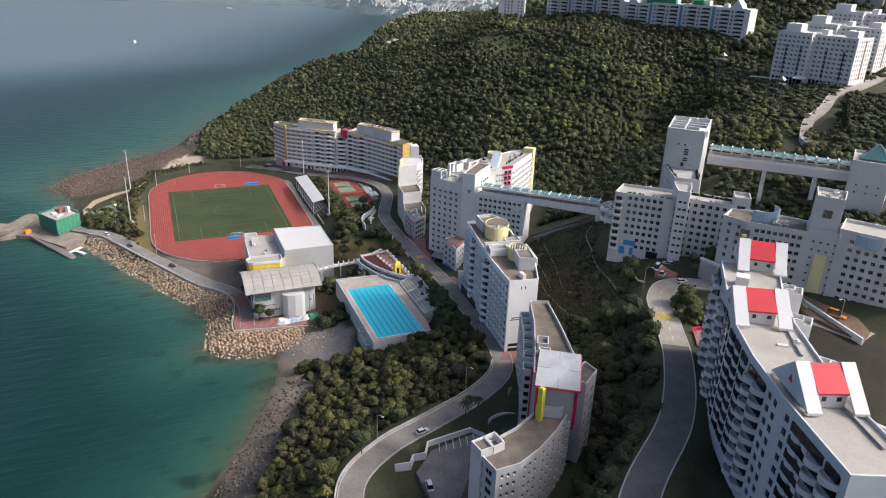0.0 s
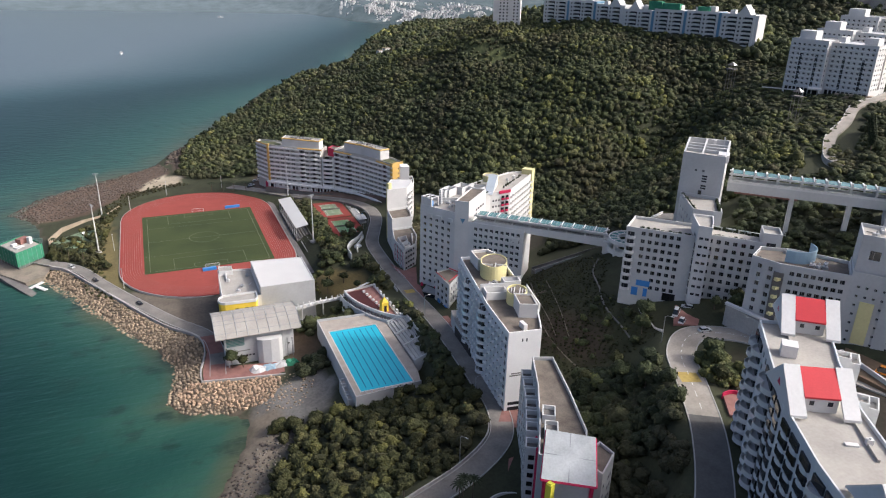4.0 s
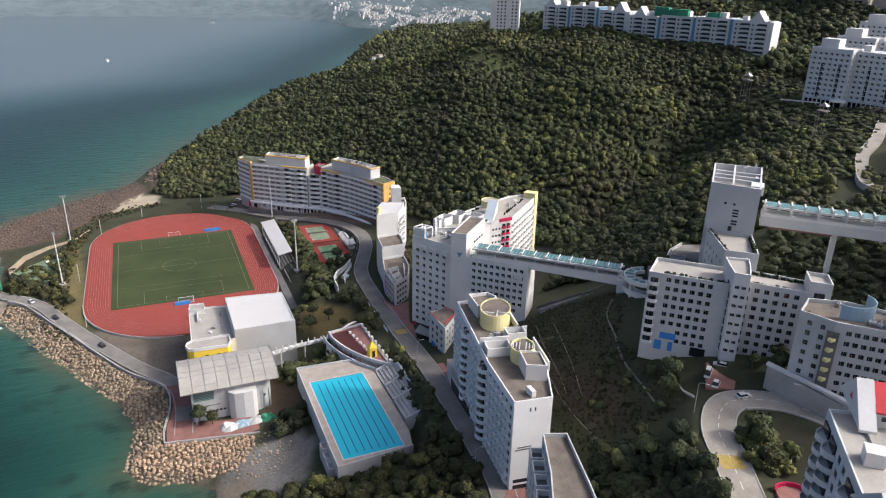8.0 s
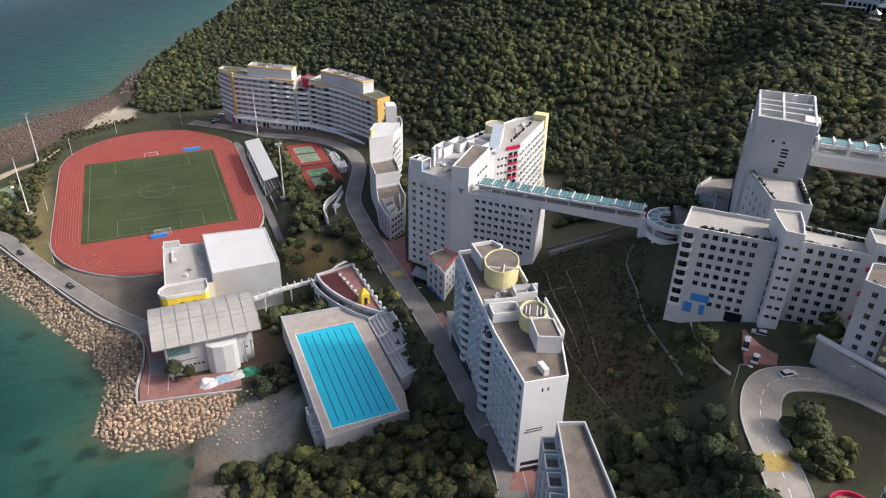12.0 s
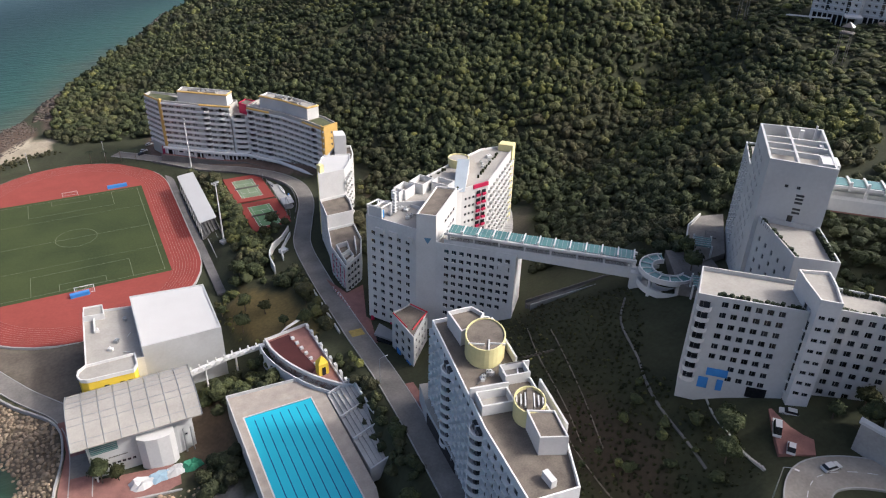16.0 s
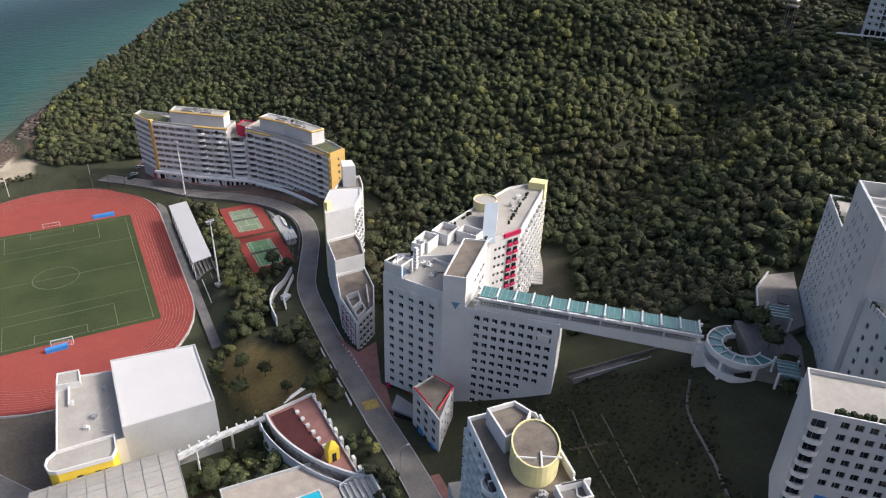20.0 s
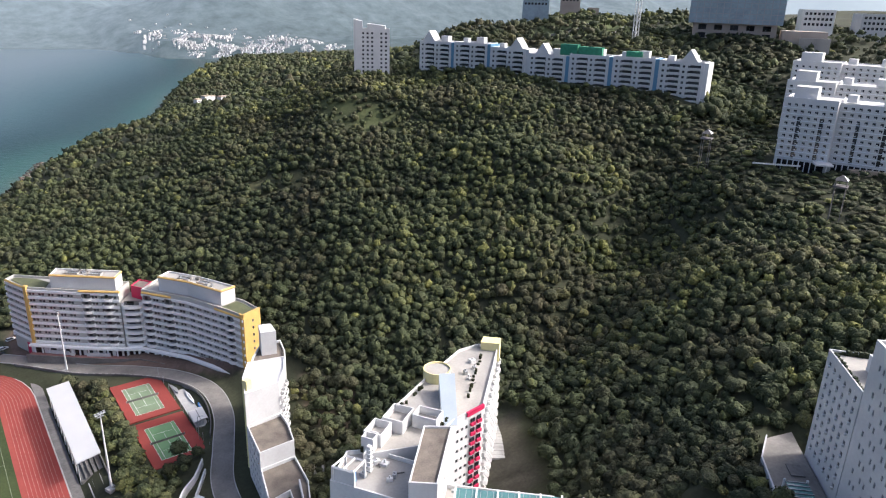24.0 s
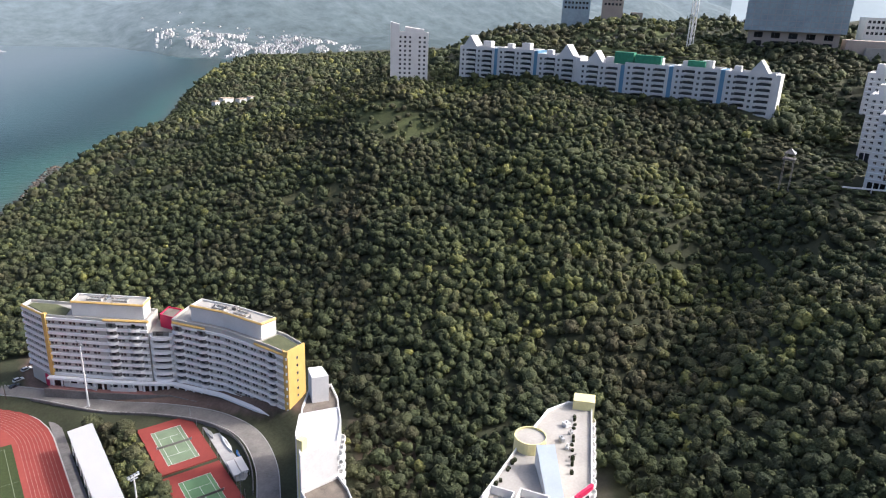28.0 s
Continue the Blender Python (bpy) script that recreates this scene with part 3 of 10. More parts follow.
M["haze_ridge"] = mat("glowing_haze_band", (0.05, 0.06, 0.06), 1.0, var=0.35, scale=0.008, fine=0.05)
M["haze_ridge"].node_tree.nodes["Principled BSDF"].inputs["Emission Color"].default_value = (0.27, 0.30, 0.315, 1)
M["haze_ridge"].node_tree.nodes["Principled BSDF"].inputs["Emission Strength"].default_value = 1.0
tagged(ridge.make("backdrop_far_ridge", ["haze_ridge"], smooth=True), "added glowing ridge of pale haze covering the low sky", "hills", kind="structure")


# ---- trees ----
def foliage(name, dark, mid, light):
    m = bpy.data.materials.new(name)
    m.use_nodes = True
    nt = m.node_tree
    p = nt.nodes["Principled BSDF"]
    p.inputs["Roughness"].default_value = 0.75
    p.inputs["Specular IOR Level"].default_value = 0.15
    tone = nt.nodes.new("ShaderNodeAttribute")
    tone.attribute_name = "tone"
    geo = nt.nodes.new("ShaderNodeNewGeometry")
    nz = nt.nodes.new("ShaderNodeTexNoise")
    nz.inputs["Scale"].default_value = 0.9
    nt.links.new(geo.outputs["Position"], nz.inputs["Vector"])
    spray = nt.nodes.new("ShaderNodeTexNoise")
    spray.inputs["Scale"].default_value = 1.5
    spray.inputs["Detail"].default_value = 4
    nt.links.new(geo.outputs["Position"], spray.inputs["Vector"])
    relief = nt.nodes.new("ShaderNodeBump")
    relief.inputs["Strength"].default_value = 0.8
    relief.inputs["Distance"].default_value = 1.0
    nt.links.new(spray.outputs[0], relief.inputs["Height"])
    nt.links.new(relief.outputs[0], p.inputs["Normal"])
    # both noises darken the colour too, putting shaded leaf gaps into it
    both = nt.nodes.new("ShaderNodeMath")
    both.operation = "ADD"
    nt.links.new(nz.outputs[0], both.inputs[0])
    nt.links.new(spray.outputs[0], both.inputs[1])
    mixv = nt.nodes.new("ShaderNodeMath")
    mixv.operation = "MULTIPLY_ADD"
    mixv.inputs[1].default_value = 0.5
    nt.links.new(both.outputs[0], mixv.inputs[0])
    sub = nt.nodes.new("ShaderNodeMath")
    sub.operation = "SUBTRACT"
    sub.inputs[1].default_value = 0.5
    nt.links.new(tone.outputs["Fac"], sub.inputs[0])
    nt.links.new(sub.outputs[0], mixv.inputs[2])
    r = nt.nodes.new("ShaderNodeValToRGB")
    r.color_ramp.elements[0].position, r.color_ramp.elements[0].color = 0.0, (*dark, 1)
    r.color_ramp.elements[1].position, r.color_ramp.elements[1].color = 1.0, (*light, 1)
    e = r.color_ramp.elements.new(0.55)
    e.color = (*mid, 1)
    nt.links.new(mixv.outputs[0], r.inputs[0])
    dry = nt.nodes.new("ShaderNodeAttribute")
    dry.attribute_name = "dry"
    faded = nt.nodes.new("ShaderNodeMix")
    faded.data_type = "RGBA"
    faded.inputs[7].default_value = (0.078, 0.070, 0.040, 1)
    nt.links.new(dry.outputs["Fac"], faded.inputs[0])
    nt.links.new(r.outputs[0], faded.inputs[6])
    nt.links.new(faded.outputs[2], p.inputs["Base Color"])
    return m


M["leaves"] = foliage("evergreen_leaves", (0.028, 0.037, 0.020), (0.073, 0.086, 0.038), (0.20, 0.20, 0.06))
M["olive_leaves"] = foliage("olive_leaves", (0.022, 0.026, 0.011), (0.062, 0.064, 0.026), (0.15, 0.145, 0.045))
rng = np.random.default_rng(4)
GOLD = (1 + 5 ** 0.5) / 2
ICO_V = np.array([(-1, GOLD, 0), (1, GOLD, 0), (-1, -GOLD, 0), (1, -GOLD, 0), (0, -1, GOLD), (0, 1, GOLD), (0, -1, -GOLD), (0, 1, -GOLD), (GOLD, 0, -1), (GOLD, 0, 1), (-GOLD, 0, -1), (-GOLD, 0, 1)]) / math.sqrt(1 + GOLD * GOLD)
ICO_F = np.array([[i for i in f] for f in ((0, 11, 5), (0, 5, 1), (0, 1, 7), (0, 7, 10), (0, 10, 11), (1, 5, 9), (5, 11, 4), (11, 10, 2), (10, 7, 6), (7, 1, 8))] + [[i for i in f] for f in ((3, 9, 4), (3, 4, 2), (3, 2, 6), (3, 6, 8), (3, 8, 9), (4, 9, 5), (2, 4, 11), (6, 2, 10), (8, 6, 7), (9, 8, 1))])


def finer(v, f):
    """A ball of triangles with every triangle cut in four."""
    mids, pts, out = {}, [tuple(p) for p in v], []

    def mid(a, b):
        key = (min(a, b), max(a, b))
        if key not in mids:
            m = (np.array(pts[a]) + np.array(pts[b])) / 2
            mids[key] = len(pts)
            pts.append(tuple(m / np.linalg.norm(m)))
        return mids[key]

    for a, b, c in f:
        x, y, z = mid(a, b), mid(b, c), mid(c, a)
        out += [(a, x, z), (b, y, x), (c, z, y), (x, y, z)]
    return np.array(pts), np.array(out)


BALLS = [(ICO_V, ICO_F)]
for _ in range(2):
    BALLS.append(finer(*BALLS[-1]))


def crown_shape(lumps, cards, leaf, squash=0.8, level=2):
    """Vertices, triangles and tones of a crown about 1 m in radius: a lumpy leafy dome with sprays of leaf cards on it."""
    v, f = BALLS[level]
    k = rng.normal(size=(lumps, 3))
    k[:, 2] = np.abs(k[:, 2]) * 0.9 - 0.2
    k /= np.linalg.norm(k, axis=1)[:, None]
    d = np.linalg.norm(v[:, None] - k[None], axis=2) / rng.uniform(0.30, 0.52, lumps)
    b = rng.uniform(0.45, 1.0, lumps) * np.exp(-d ** 2)
    r = 0.60 + 0.44 * b.max(axis=1) + rng.normal(0, 0.035, len(v))
    shape = np.array([rng.uniform(0.82, 1.18), rng.uniform(0.82, 1.18), squash * rng.uniform(0.9, 1.2)])
    body = v * r[:, None] * shape
    tones = rng.uniform(-0.11, 0.10, lumps)[b.argmax(axis=1)]
    f = f[v[f][:, :, 2].mean(axis=1) > -0.38]
    used = np.unique(f)
    index = np.zeros(len(v), int)
    index[used] = np.arange(len(used))
    V, F, T = [body[used]], [index[f]], [tones[used]]
    n = len(used)
    tops = used[v[used][:, 2] > -0.2]
    for i in range(cards):
        j = tops[rng.integers(len(tops))]
        d = v[j] + rng.normal(0, 0.25, 3)
        d /= np.linalg.norm(d)
        q = body[j] * rng.uniform(0.95, 1.1) + rng.normal(0, 0.06, 3)
        u = np.cross(d, rng.normal(size=3))
        u /= np.linalg.norm(u)
        w = np.cross(d, u) + d * rng.uniform(-0.6, 0.6)
        h = leaf * rng.uniform(0.6, 1.3)
        V.append(np.array([q - u * h - w * h * 0.6, q + u * h - w * h * 0.4, q + u * h * 0.5 + w * h, q - u * h * 0.6 + w * h * 0.8]))
        F.append(np.array([(0, 1, 2), (0, 2, 3)]) + n)
        T.append(np.full(4, tones[j] + rng.uniform(-0.06, 0.10)))
        n += 4
    return np.vstack(V), np.vstack(F), np.concatenate(T)


def tri_mesh(name, V, F, T, key, D=None):
    me = bpy.data.meshes.new(name)
    me.vertices.add(len(V))
    me.vertices.foreach_set("co", V.astype(np.float32).ravel())
    me.loops.add(len(F) * 3)
    me.loops.foreach_set("vertex_index", F.astype(np.int32).ravel())
    me.polygons.add(len(F))
    me.polygons.foreach_set("loop_start", np.arange(0, len(F) * 3, 3, dtype=np.int32))
    me.update(calc_edges=True)
    if T is not None:
        a = me.attributes.new("tone", "FLOAT", "POINT")
        a.data.foreach_set("value", T.astype(np.float32))
    if D is not None:
        a = me.attributes.new("dry", "FLOAT", "POINT")
        a.data.foreach_set("value", D.astype(np.float32))
    me.materials.append(M[key])
    return me


BIG = [crown_shape(16, 70, 0.11) for _ in range(6)]
FULL = [crown_shape(7, 44, 0.14, 0.9, 1) for _ in range(14)]
TINY = [crown_shape(3, 6, 0.22, 0.8, 0) for _ in range(8)]
DENSE = [crown_shape(14, 60, 0.12) for _ in range(10)]
BUSHY = [crown_shape(6, 28, 0.15, 0.9, 1) for _ in range(12)]


def scatter(ring, gap, seed):
    """Loose grid of points inside an outline."""
    g = np.random.default_rng(seed)
    x0, y0 = np.min(ring, axis=0)
    x1, y1 = np.max(ring, axis=0)
    X, Y = np.meshgrid(np.arange(x0, x1, gap), np.arange(y0, y1, gap * 0.87))
    X[1::2] += gap / 2
    pts = np.c_[X.ravel(), Y.ravel()] + g.uniform(-gap * 0.38, gap * 0.38, (X.size, 2))
    return pts[inside(pts, list(ring)) > 0]


FOOTPRINTS = []


def clear_of(pts, roads=7.5, gap=3.0):
    keep = np.ones(len(pts), bool)
    for line, half in road_lines:
        keep &= along(pts, line)[0] > roads
    for ring in FOOTPRINTS:
        keep &= inside(pts, ring) < -gap
    return pts[keep & (on_land(pts) > 4)]


def woods(name, pts, size, shapes, label, key="leaves", tone=(0.35, 0.16), seed=1, lift=0.55, flat=1.0):
    """All the crowns of one stretch of wood as one mesh."""
    g = np.random.default_rng(seed)
    z = ground_height(pts)
    VV, FF, TT, DD = [], [], [], []
    n = 0
    for (x, y), h in zip(pts, z):
        V, F, T = shapes[g.integers(len(shapes))]
        k = 0.30 * noise.noise((x / 8, y / 8, 3)) + 0.30 * noise.noise((x / 42, y / 42, 8)) + 0.26 * noise.noise((x / 130, y / 130, 5))
        r = size * g.uniform(0.6, 1.15) if g.random() < 0.88 else size * g.uniform(1.15, 1.5)
        h += size * 0.75 * noise.noise((x / 6.0, y / 6.0, 20))
        a = g.uniform(0, 6.28)
        c, s = math.cos(a), math.sin(a)
        R = np.array([[c, -s, 0], [s, c, 0], [0, 0, flat * g.uniform(0.85, 1.35)]])
        VV.append(V @ R.T * r + np.array([x, y, h + r * lift * g.uniform(0.5, 1.2)]))
        FF.append(F + n)
        t = g.normal(tone[0] + k, tone[1] * 0.6)
        if g.random() < 0.035:
            t += 0.45
        TT.append(T + t)
        d = 0.10 + 0.7 * noise.noise((x / 28, y / 28, 12)) + 0.5 * noise.noise((x / 90, y / 90, 1)) + g.normal(0, 0.16)
        DD.append(np.full(len(V), min(0.85, max(0.0, d))))
        n += len(V)
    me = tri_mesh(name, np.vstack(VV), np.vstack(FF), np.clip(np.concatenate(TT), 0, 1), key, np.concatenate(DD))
    me.polygons.foreach_set("use_smooth", np.ones(len(me.polygons), bool))
    return tagged(new(name, me), label, "woods", kind="stuff")


# ---- building kit ----
def ccw(ring):
    area = sum(a[0] * b[1] - b[0] * a[1] for a, b in zip(ring, ring[1:] + ring[:1]))
    return ring if area > 0 else ring[::-1]


def inset(poly, d):
    """A counter-clockwise outline moved d metres inwards."""
    out, n = [], len(poly)
    for i in range(n):
        p, q, r = (Vector(poly[j % n]) for j in (i - 1, i, i + 1))
        a, b = (q - p).normalized(), (r - q).normalized()
        na, nb = Vector((-a.y, a.x)), Vector((-b.y, b.x))
        k = (na + nb)
        k = k / max(0.25, k.dot(na))
        out.append((q.x + k.x * d, q.y + k.y * d))
    return out


def wall_grid(k, p0, p1, z0, z1, opens, depth, m=0, reveal=1):
    """An upright wall with openings (u0, u1, z0, z1) that go in by depth."""
    a, b = Vector((*p0, 0)), Vector((*p1, 0))
    run = (b - a).length
    u = (b - a) / run
    n = Vector((u.y, -u.x, 0))
    us = sorted({0.0, run, *(round(o[i], 3) for o in opens for i in (0, 1))})
    vs = sorted({z0, z1, *(round(o[i], 3) for o in opens for i in (2, 3))})
    holes = {(round(o[0], 3), round(o[2], 3)): o for o in opens}

    def at(s, v, d=0.0):
        q = a + u * s - n * d
        return (q.x, q.y, v)

    for v0, v1 in zip(vs, vs[1:]):
        start = us[0]
        for s0, s1 in zip(us, us[1:]):
            o = holes.get((s0, v0))
            if o and abs(o[1] - s1) < 0.01 and abs(o[3] - v1) < 0.01:
                if s0 > start:
                    k.poly([at(start, v0), at(s0, v0), at(s0, v1), at(start, v1)], m)
                start = s1
                for c, d in (((s0, v0), (s1, v0)), ((s1, v0), (s1, v1)), ((s1, v1), (s0, v1)), ((s0, v1), (s0, v0))):
                    k.poly([at(*c), at(*d), at(*d, depth), at(*c, depth)], reveal)
                k.poly([at(s0, v0, depth), at(s1, v0, depth), at(s1, v1, depth), at(s0, v1, depth)], reveal)
        if run > start:
            k.poly([at(start, v0), at(run, v0), at(run, v1), at(start, v1)], m)


PANES = {}


def window_mesh(w, h, style):
    """A framed window, x across, y outwards, z up from the sill; styles: plain, sill, pair, dark."""
    if (w, h, style) in PANES:
        return PANES[w, h, style]
    k = Mesh()
    k.poly([(w / 2, 0.03, 0), (-w / 2, 0.03, 0), (-w / 2, 0.03, h), (w / 2, 0.03, h)], 0)
    f = 0.07
    bars = [(0, h - f / 2, w, f), (0, f / 2, w, f), (-w / 2 + f / 2, h / 2, f, h), (w / 2 - f / 2, h / 2, f, h), (0.12 * w, h / 2, 0.06, h)]
    for x, z, dx, dz in bars:
        k.box(x, 0.06, z - dz / 2, dx, 0.08, dz, 1)
    if style == "sill":
        k.box(0.15 * w, 0.34, 0.02, w * 0.55, 0.55, 0.42, 2)
    me = bpy.data.meshes.new("window")
    me.from_pydata(k.v, [], k.f)
    for key in ("glass", "frame", "white"):
        me.materials.append(M[key])
    me.polygons.foreach_set("material_index", k.m)
    me.update()
    PANES[w, h, style] = me
    return me


def place(name, me, m, parent):
    ob = new(name, me)
    ob.parent = parent
    ob.matrix_parent_inverse = Matrix.Translation(-parent.location)
    ob.matrix_basis = m
    return ob


def frame_on(p0, p1, s, z, d=0.0):
    """The pose of a thing on a wall: x back along it, y outwards."""
    a, b = Vector((*p0, 0)), Vector((*p1, 0))
    u = (b - a).normalized()
    n = Vector((u.y, -u.x, 0))
    q = a + u * s + n * d
    return Matrix(((-u.x, n.x, 0, q.x), (-u.y, n.y, 0, q.y), (0, 0, 1, z), (0, 0, 0, 1)))


def rows_of(n, rows, w, h, z, step, a=1.2, b=1.2, skip=None, style="plain", depth=0.25):
    return dict(n=n, rows=rows, w=w, h=h, z=z, step=step, a=a, b=b, skip=skip, style=style, depth=depth)


def storeys(t, poly, z0, z1, fac=(), wall="grey_wall", roof="roof", parapet=1.1, thick=0.35, name="wall", plain=False):
    """Walls, parapet, roof and windows of one block over a counter-clockwise outline. fac: edge number -> rows_of()."""
    FOOTPRINTS.append(list(poly))
    fac = dict(fac)
    k = Mesh()
    n = len(poly)
    panes = []
    for i in range(n):
        p0, p1 = poly[i], poly[(i + 1) % n]
        run = math.dist(p0, p1)
        opens = []
        g = fac.get(i)
        if g:
            pitch = (run - g["a"] - g["b"]) / g["n"]
            for r in range(g["rows"]):
                for c in range(g["n"]):
                    if g["skip"] and g["skip"](c, r):
                        continue
                    s, v = g["a"] + pitch * (c + 0.5), g["z"] + g["step"] * r
                    if s - g["w"] / 2 < 0.1 or s + g["w"] / 2 > run - 0.1 or v + g["h"] > z1 - 0.2:
                        continue
                    opens.append((s - g["w"] / 2, s + g["w"] / 2, v, v + g["h"]))
                    panes.append((window_mesh(g["w"], g["h"], g["style"]), frame_on(p0, p1, s, v, -g["depth"])))
        wall_grid(k, p0, p1, z0, z1, opens, g["depth"] if g else 0.2)
    inner = inset(poly, thick)
    zr = z1 - parapet
    for i in range(n):
        j = (i + 1) % n
        k.poly([(*poly[i], z1), (*poly[j], z1), (*inner[j], z1), (*inner[i], z1)], 0)
        k.poly([(*inner[j], zr), (*inner[i], zr), (*inner[i], z1), (*inner[j], z1)][::-1], 0)
    body = k.make(name, [wall, wall], t)
    r = Mesh()
    r.prism(inset(poly, thick - 0.02), zr - 0.3, zr)
    r.make("roof", [roof], t)
    for me, m in panes:
        place("window", me, m, t)
    return body


def extra(t, name, mats, build, label="", smooth=False):
    """One more part of a thing, made by build(mesh)."""
    k = Mesh()
    build(k)
    return k.make(name, mats, t, label, smooth)


def ellipse(cx, cy, rx, ry, turn=0.0, n=28):
    c, s = math.cos(radians(turn)), math.sin(radians(turn))
    return [(cx + c * rx * math.cos(a) - s * ry * math.sin(a), cy + s * rx * math.cos(a) + c * ry * math.sin(a)) for a in (2 * math.pi * i / n for i in range(n))]


def tub(k, ring, z0, z1, thick=0.3, drop=0.6, m=0, top=1):
    """A wall round a roof: outline, coping, inner side and roof face."""
    n = len(ring)
    inner = inset(ring, thick)
    for i in range(n):
        j = (i + 1) % n
        a, b, c, d = ring[i], ring[j], inner[j], inner[i]
        k.poly([(*a, z0), (*b, z0), (*b, z1), (*a, z1)], m)
        k.poly([(*a, z1), (*b, z1), (*c, z1), (*d, z1)], m)
        k.poly([(*d, z1), (*c, z1), (*c, z1 - drop), (*d, z1 - drop)], m)
    k.poly([(*p, z1 - drop) for p in inner], top)


def rect(cx, cy, dx, dy, turn=0.0):
    c, s = math.cos(radians(turn)), math.sin(radians(turn))
    return [(cx + c * a - s * b, cy + s * a + c * b) for a, b in ((-dx / 2, -dy / 2), (dx / 2, -dy / 2), (dx / 2, dy / 2), (-dx / 2, dy / 2))]


def clutter(t, poly, z, n, seed, mats=("white", "steel", "dark_concrete")):
    """Plant boxes and pipes on a roof."""
    g = random.Random(seed)
    xs, ys = [p[0] for p in poly], [p[1] for p in poly]
    done = 0
    while done < n:
        x, y = g.uniform(min(xs), max(xs)), g.uniform(min(ys), max(ys))
        if inside([(x, y)], list(poly))[0] < 1.2:
            n -= 0.05
            continue
        k = Mesh()
        if done % 3 == 2:
            a = g.uniform(0, 6.3)
            k.beam((x, y, z + 0.3), (x + 2.2 * math.cos(a), y + 2.2 * math.sin(a), z + 0.3), 0.16, 0, 6)
            k.box(x, y, z, 0.3, 0.3, 0.35, 0)
        else:
            k.box(x, y, z, g.uniform(0.8, 2.0), g.uniform(0.8, 1.8), g.uniform(0.6, 1.3), 0, g.uniform(0, 90))
            k.box(x, y, z + 0.6, 0.4, 0.4, 1.0, 0, 20)
        k.make("roof_plant", [mats[done % len(mats)]], t)
        done += 1


def balcony_mesh(r, dep, h=1.0, n=9, key="white"):
    """A round-fronted balcony: x across, y outwards, floor at z 0."""
    k = Mesh()
    arc = [(r * math.cos(a), dep * math.sin(a)) for a in (math.pi * i / n for i in range(n + 1))]
    inn = [(x * 0.9, y * 0.9) for x, y in arc]
    k.prism([p for p in arc], -0.2, 0.0, 0, bottom=True)
    for i in range(n):
        a, b, c, d = arc[i], arc[i + 1], inn[i + 1], inn[i]
        k.poly([(*a, 0), (*b, 0), (*b, h), (*a, h)], 0)
        k.poly([(*a, h), (*b, h), (*c, h), (*d, h)], 0)
        k.poly([(*c, 0), (*d, 0), (*d, h), (*c, h)], 0)
    me = bpy.data.meshes.new("balcony")
    me.from_pydata(k.v, [], k.f)
    me.materials.append(M[key])
    me.update()
    return me


def box_mesh(name, boxes, keys):
    """A shared mesh of boxes (x, y, z, dx, dy, dz, material)."""
    k = Mesh()
    for x, y, z, dx, dy, dz, m in boxes:
        k.box(x, y, z, dx, dy, dz, m)
    me = bpy.data.meshes.new(name)
    me.from_pydata(k.v, [], k.f)
    for key in keys:
        me.materials.append(M[key])
    me.polygons.foreach_set("material_index", k.m)
    me.update()
    return me


# ---- the long white hall with two yellow drums ----
HALL = [(115.5, 210.5), (127, 209), (133, 222), (137, 242), (135.3, 245), (137.3, 248.5), (141.2, 268.8), (137, 272.8), (126.2, 274.3), (118, 232)]
t = thing("student_hall", (125, 240, 26), "long white student hall with two yellow roof drums beside the road", "building")
storeys(t, HALL, 20, 57.6, {0: rows_of(2, 1, 0.5, 1.4, 53.5, 3, 4.3, 4.3), 2: rows_of(6, 9, 1.2, 1.4, 29.5, 3.1, style="sill"), 5: rows_of(6, 9, 1.2, 1.4, 29.5, 3.1, style="sill"),
                            8: rows_of(13, 9, 1.7, 1.7, 28.6, 3.1, 0.6, 0.6), 9: rows_of(6, 9, 1.7, 1.7, 28.6, 3.1, 0.6, 0.6)}, wall="white_tile", parapet=1.2)
fin = box_mesh("fin", [(0.75, 0.55, 0, 0.16, 1.1, 2.5, 0), (-0.25, 0.42, 0.0, 1.9, 0.85, 0.6, 1)], ["fin_wall", "white_tile"])
for (p0, p1, n) in ((HALL[8], HALL[9], 13), (HALL[9], HALL[0], 6)):
    run = math.dist(p0, p1)
    for c in range(n):
        for r in range(9):
            place("fin", fin, frame_on(p0, p1, 0.6 + (run - 1.2) * (c + 0.5) / n - 0.5, 28.2 + 3.1 * r), t)
drum = balcony_mesh(2.7, 2.4, 1.15, key="white_tile")
recess = box_mesh("recess", [(0, 0.5, 0, 4.6, 0.9, 1.9, 0)], ["glass"])
for s in (17.0, 39.6):
    for r in range(9):
        place("recess", recess, frame_on(HALL[8], HALL[9], s, 28.4 + 3.1 * r), t)
        place("balcony", drum, frame_on(HALL[8], HALL[9], s, 28.3 + 3.1 * r), t)
extra(t, "podium", ["grey_wall", "roof_pale", "glass"], lambda k: (k.prism([(120.6, 248), (123, 247.6), (126, 275), (131, 279), (125.5, 280.5), (122.8, 270)], 21, 30.5, 0, 1), k.prism([(120.4, 249), (120.6, 248.9), (123.0, 270), (122.7, 270)], 24, 29, 2)))
drum1 = extra(t, "yellow_drum", ["cream", "roof"], lambda k: tub(k, ellipse(132.8, 257.2, 7.1, 5.2, 58), 55.5, 62.2, 0.35, 0.35), "cream-yellow oval drum")
for x, y, dx, dy in ((131.2, 252.8, 0.35, 4.4), (128.6, 254.6, 4.2, 0.3), (133.4, 252.4, 4.2, 0.3)):
    extra(drum1, "cell_wall", ["white"], lambda k: k.box(x, y, 61.7, dx, dy, 0.6, 0, -32))
